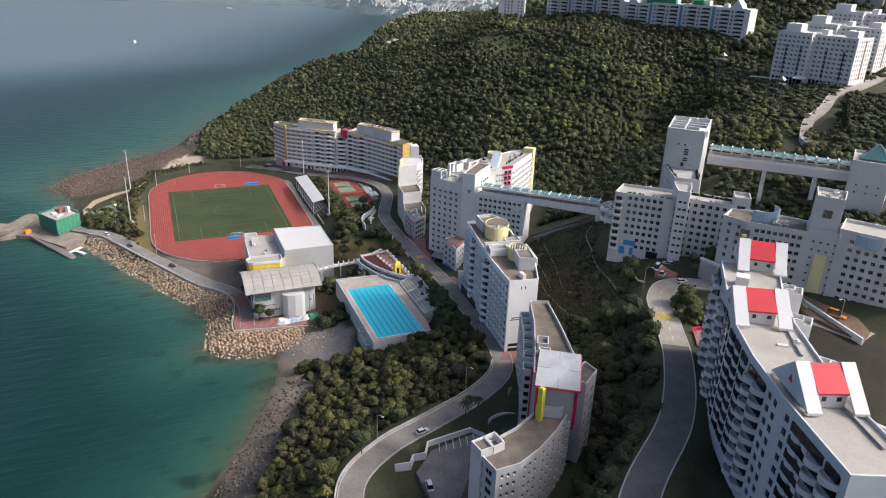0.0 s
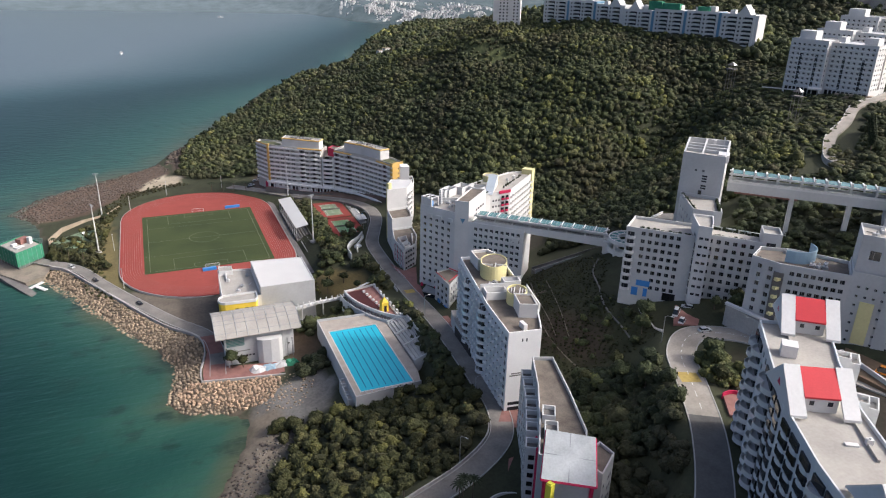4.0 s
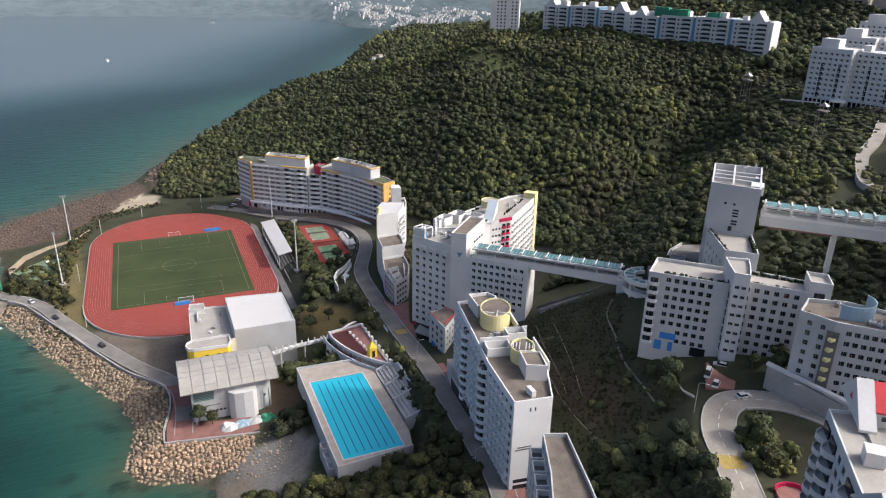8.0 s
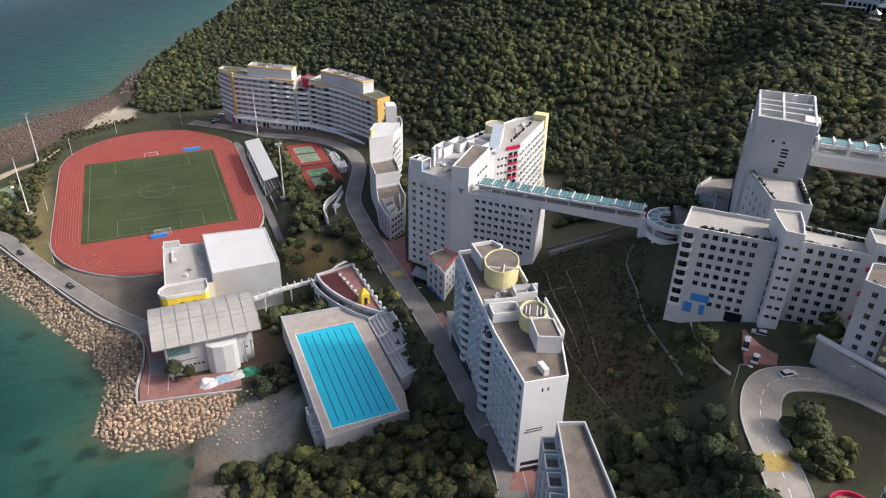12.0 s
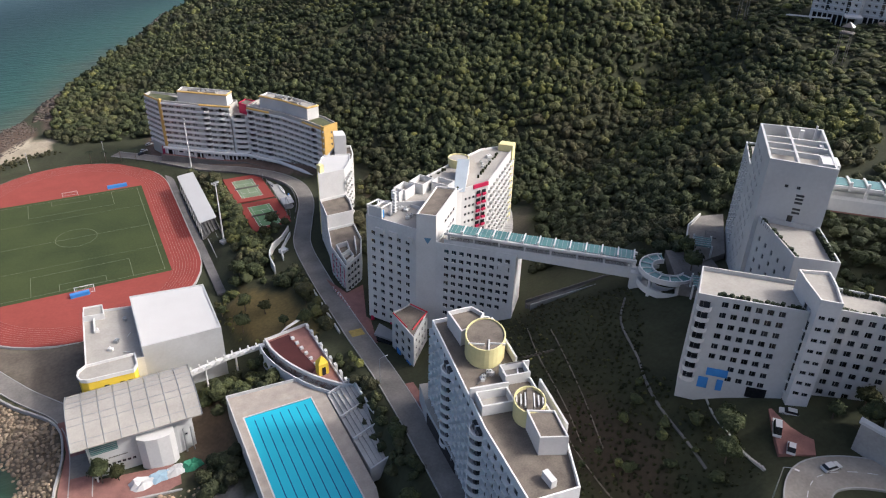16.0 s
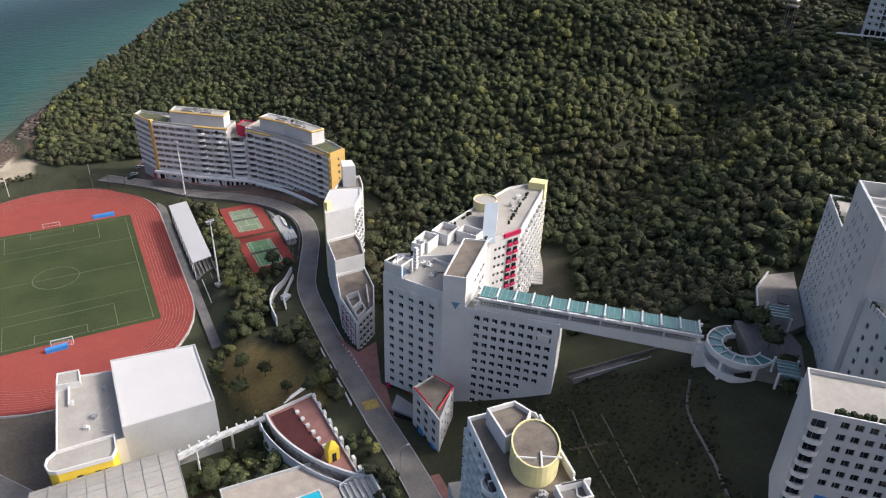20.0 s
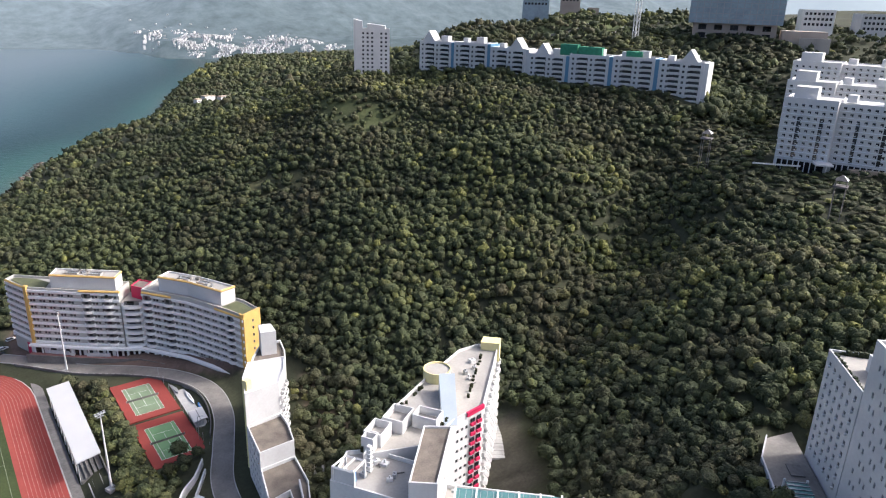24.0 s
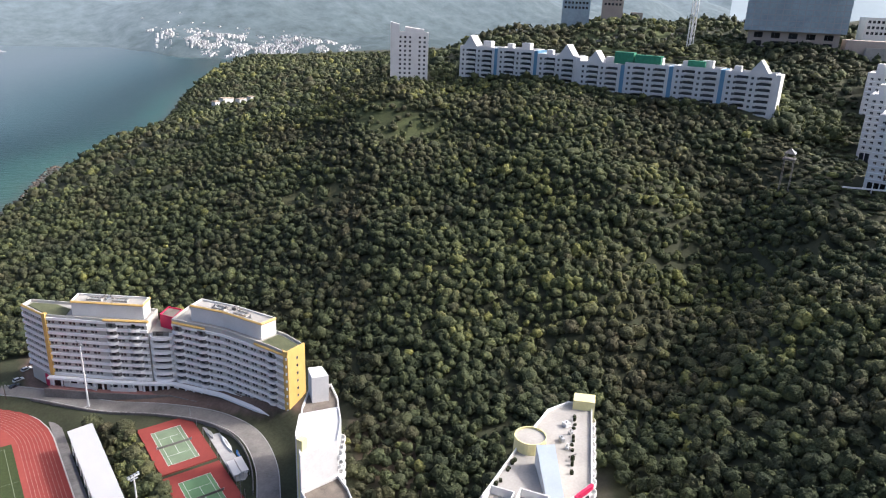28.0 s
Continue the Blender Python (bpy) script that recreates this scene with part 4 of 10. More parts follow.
drum2 = extra(t, "yellow_drum", ["cream", "roof"], lambda k: tub(k, ellipse(129.9, 232.4, 4.6, 3.7, 58), 55.5, 61.2, 0.3, 0.8), "cream-yellow oval drum with white ribs")
for i in (-3, -2, -1, 1, 2, 3):
    extra(drum2, "rib", ["white"], lambda k: k.box(129.9 + 0.85 * i, 232.4 - 0.53 * i, 60.5, 0.32, 6.0 - abs(i) * 1.3, 0.6, 0, -32))
extra(drum2, "middle_slab", ["roof"], lambda k: k.box(129.9, 232.4, 60.6, 1.3, 8.0, 0.5, 0, -32))
extra(t, "roof_house", ["white", "roof"], lambda k: tub(k, [(124.8, 221), (130.5, 218.4), (132.6, 226.5), (127, 229.5)], 55.5, 61.6, 0.35, 0.5))
extra(t, "roof_house", ["white", "roof"], lambda k: tub(k, [(128.4, 262), (133.6, 262.5), (138.0, 266.5), (136.5, 271), (129.4, 271.6)], 55.5, 61.2, 0.45, 1.2))
for x, y, dx, dy, h, a in ((124.6, 241.4, 9.5, 0.5, 5.0, -12), (136.0, 247.0, 6.5, 0.5, 3.8, -12), (139.0, 258.0, 0.5, 18, 3.4, -11), (136.4, 232, 0.5, 16, 3.2, -12)):
    extra(t, "roof_screen", ["white"], lambda k: k.box(x, y, 55.4, dx, dy, h, 0, a))
extra(t, "tank_pen", ["white", "dark_concrete"], lambda k: tub(k, rect(134.2, 245.2, 6.5, 4.6, -11), 55.5, 59.2, 0.4, 1.8))
extra(t, "stair_pen", ["white", "roof_pale"], lambda k: tub(k, rect(124.4, 238.4, 8.0, 5.2, -12), 55.5, 59.4, 0.4, 2.4))
extra(t, "roof_vent", ["white"], lambda k: k.box(122.6, 213.8, 56.0, 1.4, 3.4, 2.4, 0, 0))
extra(t, "roof_louvre", ["frame"], lambda k: [k.box(131.8 + 0.25 * i, 263.5 + 0.95 * i, 58.6, 5.4, 0.35, 0.5, 0, 8) for i in range(7)])
clutter(t, [(121, 243), (133, 246), (136, 251), (126, 250)], 56.4, 6, 3)
extra(t, "wall_lettering", ["dark_concrete"], lambda k: ([k.poly([(x - 0.42, 210.43 - 0.096 * (x - 115.5) - 0.02, z), (x + 0.42, 210.43 - 0.096 * (x - 115.5) - 0.1, z), (x + 0.42, 210.43 - 0.096 * (x - 115.5) - 0.1, z + 0.75), (x - 0.42, 210.43 - 0.096 * (x - 115.5) - 0.02, z + 0.75)]) for x, z in ((121.8, 50.5), (121.8, 49.2), (121.8, 47.9), (120.4, 50.5), (120.4, 49.2), (120.4, 46.6), (120.4, 45.3), (121.8, 45.0))],
                                                         [k.poly([(116.6 + dx, 210.30 - 0.096 * (1.1 + dx) - 0.02, z), (126 - dx, 210.30 - 0.096 * (10.5 - dx), z), (126 - dx, 210.30 - 0.096 * (10.5 - dx), z + 0.45), (116.6 + dx, 210.30 - 0.096 * (1.1 + dx) - 0.02, z + 0.45)]) for dx, z in ((0.6, 41.6), (0, 40.8))]), "unreadable dark wall lettering as bars")
extra(t, "ground_floor_opening", ["glass", "magenta"], lambda k: (k.prism([(116.6, 210.32), (125.8, 209.1), (125.8, 209.05), (116.6, 210.27)], 27.2, 28.6, 0), k.prism([(116.6, 210.32), (125.8, 209.1), (125.8, 209.05), (116.6, 210.27)], 29.4, 30.6, 0), k.box(123.6, 209.0, 27.6, 0.8, 0.5, 3.4, 1)))

# ---- the hall at the west end of the footbridge ----
t = thing("student_hall", (150, 325, 18), "grey-white hall with a white lift tower, red balconies and brown roofs", "building")
WING = [(132, 336), (143, 318.6), (154, 329), (147, 341), (141, 344)]
storeys(t, WING, 18.6, 60.5, {0: rows_of(5, 11, 1.6, 1.7, 20.3, 3.3, 1.0, 2.0, style="sill")}, wall="pale_wall", roof="roof_pale")
extra(t, "roof_frame", ["white"], lambda k: ([k.box(x, y, 60.0, 0.5, 0.5, 4.6, 0, 32) for x, y in ((132.6, 335.6), (135.6, 330.9), (137.2, 337.6), (140, 333.2))], [k.beam(a, b, 0.3, 0, 4) for a, b in (((132.6, 335.6, 64.4), (135.6, 330.9, 64.4)), ((132.6, 335.6, 64.4), (137.2, 337.6, 64.4)), ((135.6, 330.9, 64.4), (140, 333.2, 64.4)), ((134.1, 333.2, 64.4), (138.6, 335.4, 64.4)), ((137.2, 337.6, 64.4), (140, 333.2, 64.4)))], k.prism([(132.4, 336), (135.8, 330.7), (136.1, 330.9), (132.7, 336.2)], 60, 64)))
extra(t, "water_tank", ["blue"], lambda k: k.box(136.5, 333.2, 59.6, 1.6, 1.4, 2.8, 0, 32), "blue water tank")
extra(t, "window_hood", ["white"], lambda k: [k.box(134.9 + 2.9 * i, 330.9 - 4.6 * i, 55.0 - 0.0 * i, 0.7, 3.4, 1.9, 0, 32.3) for i in (0, 1)] + [k.box(141.4, 320.6, 55, 0.7, 2.2, 1.9, 0, 32.3)])
TOWERB = [(142.7, 318.4), (147.8, 314.2), (164.4, 330.6), (158.4, 334.8)]
storeys(t, TOWERB, 20, 66.5, {1: rows_of(4, 3, 2.2, 1.3, 50.5, 4.2, 9, 2)}, wall="white", parapet=0.6, name="lift_tower")
extra(t, "emblem", ["steelblue"], lambda k: k.poly([(144.6, 316.7, 58.0), (146.6, 315.1, 58.0), (145.6, 315.95, 55.6)]))
storeys(t, [(147.8, 314.2), (167.2, 295.4), (176, 304.4), (157, 323)], 20, 56.8, {0: rows_of(9, 11, 1.6, 1.65, 22.4, 3.05, 2.4, 1.4, skip=lambda c, r: r < (c - 1) * 0.62, style="sill")}, wall="pale_wall", roof="roof_pale")
extra(t, "vent_hood", ["white"], lambda k: k.box(164.2, 298.0, 50.4, 3.4, 0.5, 2.0, 0, -43))
BACK = [(143, 339), (158, 333.6), (171, 338.5), (183.2, 340.2), (210, 365), (205, 369.8), (197, 370), (179, 362), (153, 349)]
storeys(t, BACK, 17, 61.5, {1: rows_of(3, 11, 2.4, 1.3, 21, 3.2, 6, 0.8), 2: rows_of(3, 12, 1.0, 1.1, 21, 3.2, 1, 6)}, wall="white", roof="roof_pale", parapet=0.8)
red_bay = box_mesh("red_bay", [(0.0, 0.25, 0.9, 1.6, 0.3, 1.3, 1), (0.0, 0.45, 0.0, 1.7, 0.7, 0.95, 0)], ["magenta", "glass"])
for c in range(2):
    for r in range(12):
        place("red_bay", red_bay, frame_on(BACK[2], BACK[3], 7.6 + 2.6 * c, 21.5 + 3.2 * r), t)
extra(t, "red_cap", ["magenta"], lambda k: k.prism(ccw([tuple(Vector(BACK[2]).lerp(Vector(BACK[3]), f) + Vector((0.15, -0.5))) for f in (0.42, 0.98)] + [tuple(Vector(BACK[2]).lerp(Vector(BACK[3]), f) + Vector((-0.05, 0.2))) for f in (0.98, 0.42)]), 60.2, 61.62, bottom=True), "red curved parapet cap")
saw = balcony_mesh(1.75, 1.5, 1.05, 5)
for c in range(9):
    for r in range(12):
        place("balcony", saw, frame_on(BACK[3], BACK[4], 2.0 + 3.95 * c, 20.5 + 3.3 * r), t)
extra(t, "stair_shaft", ["cream"], lambda k: k.prism([(208.3, 362.6), (211.6, 365.6), (207.4, 369.8), (204.0, 367)], 18, 63.6), "pale yellow stair shaft")
extra(t, "roof_tank", ["cream", "roof_pale"], lambda k: tub(k, ellipse(181.5, 360.5, 4.2, 4.2), 50, 64, 0.3, 0.5), "cream round tank")
extra(t, "skylight", ["skylight_sheet", "white"], lambda k: (k.prism([(167.5, 338.8), (171, 336.6), (181.6, 352.0), (177.6, 354.4)], 60.8, [60.9, 60.9, 66.2, 66.2], 1, 0),))
for c in ((150, 343.5, 6.5, 5.0), (158, 346, 7.5, 6.0), (164.5, 341.5, 5.0, 7.0), (146.5, 341.5, 3.4, 3.4)):
    extra(t, "roof_house", ["white", "roof_pale"], lambda k: tub(k, rect(c[0], c[1], c[2], c[3], 32), 58, 64.6, 0.3, 2.2))
extra(t, "lattice_mast", ["white"], lambda k: (k.box(141.8, 334.0, 60, 1.0, 1.0, 7.5, 0, 30), [k.box(141.8, 334.0, 60.5 + 1.2 * i, 1.5, 1.5, 0.2, 0, 30) for i in range(6)]))
clutter(t, [(185, 347), (205, 364), (200, 367), (182, 353)], 60.8, 7, 5)
clutter(t, [(137, 335), (143, 325), (152, 331), (146, 339)], 59.5, 8, 6)
clutter(t, [(152, 318), (166, 304), (172, 306), (158, 320)], 55.8, 6, 7)
g = np.random.default_rng(33)
planter = Mesh()
for a, b, z in (((143.4, 341), (153, 346.4), 61.0), ((160, 336), (170, 340), 61.0), ((153.6, 347.6), (176, 359), 61.0), ((180, 344), (204, 366), 61.0)):
    for i in range(16):
        x, y = np.array(a) + (np.array(b) - np.array(a)) * (i + 0.5) / 16 + g.uniform(-0.3, 0.3, 2)
        if g.random() < 0.7:
            planter.box(x, y, z - 0.6, 0.8, 0.7, g.uniform(0.6, 1.7), 0, g.uniform(0, 90))
planter.make("hedge", ["olive_leaves"], t, "potted plants along the roof terraces")
extra(t, "pilotis", ["magenta"], lambda k: (k.beam((132.9, 335, 14), (132.9, 335, 19), 0.7, 0, 10), k.beam((137.5, 328, 15), (137.5, 328, 19), 0.7, 0, 10)), "red columns")

t = thing("gatehouse", (136, 309, 18), "small triangular grey-white block with red roof trim", "building")
storeys(t, [(132.2, 298.4), (142.6, 309.3), (139.5, 316.5), (131.6, 314.2)], 16, 33.4, {0: rows_of(4, 4, 1.1, 1.5, 20.5, 3.1), 3: rows_of(3, 4, 2.0, 1.8, 19.5, 3.2)}, parapet=0.5)
extra(t, "roof_trim", ["red"], lambda k: [k.beam((*a, 33.5), (*b, 33.5), 0.3, 0, 4) for a, b in (((133.6, 302.4), (142.4, 309.4)), ((142.4, 309.4), (139.4, 316.2)), ((131.9, 313.8), (132.6, 304.5)))])
extra(t, "blue_panel", ["blue"], lambda k: (k.box(131.9, 301.6, 19.6, 0.3, 3.0, 1.8, 0, 0), k.box(131.6, 309, 19.2, 0.3, 2.6, 2.4, 0, 0)))
extra(t, "canopy", ["frame", "glass"], lambda k: (k.prism([(127.4, 320.5), (131.8, 314.0), (134.5, 317.8), (131.5, 325.5)], 21.2, 21.9, 0), k.prism([(128.2, 320.3), (131.6, 315.2), (133.9, 318.0), (131.3, 324.5)], 17, 21.2, 1)))

# ---- the covered footbridge and its round landing ----
t = thing("footbridge", (172, 293, 52), "white covered footbridge with green glass roof and white piers", "bridge")
A, B = (150.4, 313.0), (195.6, 271.2)
run = math.dist(A, B)
extra(t, "deck", ["white", "grey_wall"], lambda k: (k.prism([(150.0, 312.6), (195.2, 270.8), (199.0, 274.9), (153.8, 316.7)], [55.8, 54.2, 54.2, 55.8], [57.2, 57.2, 57.2, 57.2], 0, 1, True)))
for ring in ([(150.0, 312.6), (195.2, 270.8), (195.4, 271.05), (150.2, 312.85)], [(153.6, 316.4), (198.8, 274.6), (199.0, 274.9), (153.8, 316.7)]):
    extra(t, "parapet", ["white"], lambda k: k.prism(ring, 57.2, 58.1))
for ring in ([(149.8, 312.4), (195.0, 270.6), (195.5, 271.1), (150.3, 312.9)], [(153.5, 316.3), (198.7, 274.5), (199.2, 275.1), (154.0, 316.9)]):
    extra(t, "eave", ["white"], lambda k: k.prism(ring, 60.0, 60.7, bottom=True))
post = box_mesh("post", [(0, 0, 0, 0.55, 0.55, 3.0, 0)], ["white"])
for i in range(8):
    for d in (0.05, -5.35):
        place("post", post, frame_on(A, B, 1.5 + (run - 3) * i / 7, 57.2, d), t)
rib = box_mesh("rib", [(0, -2.7, 0, 0.45, 6.3, 0.55, 0), (0, 0.2, -0.5, 0.6, 0.7, 1.6, 0)], ["white"])
glaze = box_mesh("roof_glazing", [(0, -2.7, 0, 4.6, 5.6, 0.12, 0)] + [(x, -2.7, 0.1, 0.1, 5.6, 0.1, 1) for x in (-1.5, 0, 1.5)], ["green_glass", "frame"])
for i in range(13):
    place("rib", rib, frame_on(A, B, 1.0 + (run - 2) * i / 12, 60.7), t)
    if i < 12:
        place("roof_glazing", glaze, frame_on(A, B, 1.0 + (run - 2) * (i + 0.5) / 12, 60.8), t)
baluster = box_mesh("baluster", [(0.42 * i, 0, 0, 0.1, 0.1, 0.9, 0) for i in range(-5, 6)] + [(0, 0, 0.9, 4.8, 0.14, 0.1, 0)], ["dark_concrete"])
for i in range(12):
    place("baluster", baluster, frame_on(A, B, 1.0 + (run - 2) * (i + 0.5) / 12, 58.0, -0.15), t)
extra(t, "pier", ["white"], lambda k: (k.prism([(192.6, 270.2), (195.2, 267.6), (198.6, 271.0), (196, 273.6)], 50, 57.3)))

t = thing("round_landing", (199, 265, 55), "round white ring walkway with glass roof beside the lift tower", "walkway")


for name, r0, r1, z0, z1, key in (("outer_beam", 8.6, 8.2, 59.2, 60.9, "white"), ("outer_parapet", 8.6, 8.3, 54.4, 56.6, "white"), ("inner_beam", 4.9, 4.6, 59.4, 60.9, "white"), ("inner_parapet", 4.9, 4.65, 54.6, 56.4, "white"), ("roof_glazing", 8.2, 4.9, 60.1, 60.3, "green_glass"), ("deck", 8.2, 4.9, 54.6, 55.0, "white")):
    k = Mesh()
    for i in range(22):
        k.prism([(201.0 + r * math.cos(radians(a)), 263.5 + r * math.sin(radians(a))) for r, a in ((r0, 60 + i * 235 / 22), (r0, 60 + (i + 1) * 235 / 22), (r1, 60 + (i + 1) * 235 / 22), (r1, 60 + i * 235 / 22))], z0, z1, 0, bottom=True)
    k.make(name, [key], t)
for i in range(9):
    a = radians(70 + 27 * i)
    extra(t, "rib", ["white"], lambda k: k.beam((201 + 8.3 * math.cos(a), 263.5 + 8.3 * math.sin(a), 60.5), (201 + 4.8 * math.cos(a), 263.5 + 4.8 * math.sin(a), 60.5), 0.22, 0, 4))
for a in (130, 190, 250):
    extra(t, "leg", ["white"], lambda k: k.box(201 + 8.0 * math.cos(radians(a)), 263.5 + 8.0 * math.sin(radians(a)), 44, 1.0, 0.8, 15.4, 0, a))

# ---- the curved white hall by the bend ----
t = thing("student_hall", (145, 400, 14), "stepped curved white hall with flat brown roofs at the road bend", "building")
LOW = [(131.6, 358.6), (141, 366), (146, 378), (148, 392), (136, 391.5), (132, 376)]
storeys(t, LOW, 12, 27.5, {0: rows_of(4, 4, 1.9, 1.7, 15.2, 3.0, style="sill"), 5: rows_of(6, 4, 1.8, 1.6, 15.2, 3.0, style="sill"), 4: rows_of(4, 4, 1.4, 1.4, 15.2, 3.0), 1: rows_of(4, 4, 1.4, 1.4, 15.2, 3.0)}, wall="pale_wall")
extra(t, "terrace_well", ["white", "paving"], lambda k: tub(k, [(133.0, 366.5), (137.6, 369.5), (139.0, 376), (133.6, 375)], 26, 28.6, 0.3, 2.4))
extra(t, "terrace_well", ["white", "dark_concrete"], lambda k: tub(k, [(132.8, 361.0), (137.4, 364.6), (137.6, 368.9), (133.0, 365.9)], 26, 28.3, 0.3, 2.2))
extra(t, "roof_rail", ["white"], lambda k: k.prism([(139.4, 367.5), (139.8, 367.4), (143.6, 379), (143.2, 379.2)], 26.3, 28.4))
for i in range(4):
    extra(t, "red_panel", ["magenta"], lambda k: k.box(131.62, 360.6 + 4.4 * i, 16.8, 0.12, 0.5, 8.6), "red painted wall strip")
storeys(t, [(136, 391.5), (148, 392), (150.5, 402), (151, 409), (138.5, 408)], 12, 33.5, {4: rows_of(5, 6, 1.4, 1.4, 15.2, 3.0), 1: rows_of(4, 6, 1.4, 1.4, 15.2, 3.0)}, wall="white")
storeys(t, [(138.5, 408), (151, 409), (157, 418), (160, 425), (147.5, 428), (142, 419)], 12, 45.5, {5: rows_of(4, 9, 1.4, 1.4, 15.2, 3.0), 4: rows_of(3, 9, 1.4, 1.4, 15.2, 3.0), 1: rows_of(4, 9, 1.4, 1.4, 15.2, 3.0), 2: rows_of(3, 9, 1.4, 1.4, 15.2, 3.0)}, wall="white", roof="roof_white", parapet=0.5)
storeys(t, [(147.5, 428), (160, 425), (165.5, 436), (168, 446), (160, 447), (153, 438)], 12, 41, {1: rows_of(4, 8, 1.4, 1.4, 15.2, 3.0), 2: rows_of(3, 8, 1.4, 1.4, 15.2, 3.0)}, wall="white")
extra(t, "stair_tower", ["white"], lambda k: k.prism([(157.5, 439.5), (163.0, 438.0), (164.0, 445), (159.5, 446.5)], 30, 49.5))
extra(t, "chimney", ["cream"], lambda k: k.box(140.8, 411.5, 14, 2.2, 2.2, 34.5, 0, 20), "pale yellow service shaft")
for c in range(4):
    for r in range(8):
        place("balcony", saw, frame_on((151, 409), (157, 418), 1.4 + 2.7 * c, 16 + 3.3 * r), t)
extra(t, "retaining_steps", ["concrete"], lambda k: [k.box(158 + 1.6 * i, 398 - 2.6 * i, 14 + 0.7 * i, 9, 0.9, 1.4, 0, 62) for i in range(6)])

# ---- the long hall above the sports field ----
t = thing("student_hall", (125, 535, 8), "long curved white hall with yellow trim and red link", "building")
FRONT = [(88, 573), (94, 557.5), (113, 541), (127, 530.5), (136, 524.5), (150, 505), (160.5, 482), (163.5, 473)]
LEFT = [(88, 573), (94, 557.5), (113, 541), (127.5, 530), (134.5, 539.5), (121, 552), (101, 569), (92, 577)]
RIGHT = [(136, 524.5), (150, 505), (160.5, 482), (163.5, 473), (172, 476.5), (170, 488), (160.5, 510), (146, 534)]
M["ground_turf"] = mat("thin_roof_grass", (0.105, 0.115, 0.06), 0.95, var=0.4, scale=0.25, fine=1.5)
M["cream_render"] = mat("cream_grey_render", (0.47, 0.46, 0.42), 0.8, var=0.12, scale=0.15, fine=1.5)
pairs = lambda c, r: c % 3 == 2
storeys(t, LEFT, 6, 41, {0: rows_of(9, 8, 1.2, 1.2, 14.7, 3.2, skip=pairs), 1: rows_of(15, 8, 1.2, 1.2, 14.7, 3.2, skip=pairs), 2: rows_of(11, 8, 1.2, 1.2, 14.7, 3.2, skip=pairs)}, wall="cream_render", roof="roof_pale")
storeys(t, RIGHT, 6, 42, {0: rows_of(14, 8, 1.2, 1.2, 14.7, 3.2, skip=pairs), 1: rows_of(15, 8, 1.2, 1.2, 14.7, 3.2, skip=pairs), 2: rows_of(6, 8, 1.2, 1.2, 14.7, 3.2, skip=pairs)}, wall="cream_render", roof="roof_pale")
for line in (off(LEFT[:4], 0.0), off(RIGHT[:4], 0.0)):
    o = off(line, 0.55)
    for a, b, c, d in zip(line, line[1:], o, o[1:]):
        for i in range(9):
            extra(t, "ledge", ["white_tile"], lambda k: k.prism(ccw([a, b, d, c]), 13.2 + 3.2 * i, 14.3 + 3.2 * i, bottom=True))
for ring, z in (([(90.4, 572.6), (95.2, 558.8), (101.4, 553.6), (104.4, 559.6), (100.4, 567.4), (92.4, 574.4)], 40.2), ([(159.6, 488), (161.8, 482.6), (164.4, 474.8), (170.6, 477.4), (168.6, 487.6), (167.4, 490.4)], 41.2)):
    extra(t, "roof_lawn", ["ground_turf"], lambda k: k.prism(ring, z - 0.5, z), "thin green planted roof")
for ring, z0, z1 in (([(104, 553), (114, 545), (127.5, 534), (132, 540.5), (118, 552), (108, 560)], 39, 46.5), ([(143, 521), (152, 508.5), (160.5, 490), (167.5, 492), (158.5, 511), (149, 525)], 40, 48)):
    extra(t, "penthouse", ["white", "roof_pale", "ochre"], lambda k: (tub(k, ring, z0, z1, 0.4, 0.7), [k.beam((*a, z1 - 0.4), (*b, z1 - 0.4), 0.55, 2, 4) for a, b in zip(ring[:3], ring[1:4])]))
    cx, cy = np.mean(ring, axis=0)
    clutter(t, ring, z1 - 0.7, 5, int(cx), ("dark_concrete", "frame", "roof"))
    along_roof = math.degrees(math.atan2(ring[2][1] - ring[0][1], ring[2][0] - ring[0][0]))
    for sx in (-5.4, 5.4):
        px, py = cx + sx * math.cos(radians(along_roof)), cy + sx * math.sin(radians(along_roof))
        well = extra(t, "roof_well", ["roof_pale", "dark_concrete"], lambda k: tub(k, rect(px, py, 6.4, 2.8, along_roof), z1 - 0.7, z1 + 0.1, 0.25, 0.55))
        for i in range(5):
            extra(well, "louvre", ["frame"], lambda k: k.box(px + (i - 2) * 1.15 * math.cos(radians(along_roof)), py + (i - 2) * 1.15 * math.sin(radians(along_roof)), z1 - 0.5, 0.3, 2.2, 0.45, 0, along_roof))
extra(t, "red_link", ["magenta", "roof"], lambda k: tub(k, [(133.6, 533), (137.2, 526.8), (143.0, 533), (138.8, 538.8)], 35.5, 41.4, 0.3, 0.5), "red box between the two blocks")
extra(t, "link_wall", ["tile_wall", "roof_pale"], lambda k: k.prism([(128, 530), (136, 524.6), (145, 534), (134, 540)], 6, 35.5, 0, 1))
# dark box with a glass pane: shade of the terrace recess, put into colour
link_shade_box = box_mesh("recess", [(0, 0.2, 0, 6.4, 0.5, 1.9, 0), (0.4, 0.48, 0.0, 3.0, 0.06, 1.8, 1)], ["dark_concrete", "glass"])
wavy = balcony_mesh(4.6, 2.6, 1.1, 8, "white_tile")
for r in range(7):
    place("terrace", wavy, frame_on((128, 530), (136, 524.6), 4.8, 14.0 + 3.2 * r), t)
    place("recess", link_shade_box, frame_on((128, 530), (136, 524.6), 4.8, 15.1 + 3.2 * r), t)
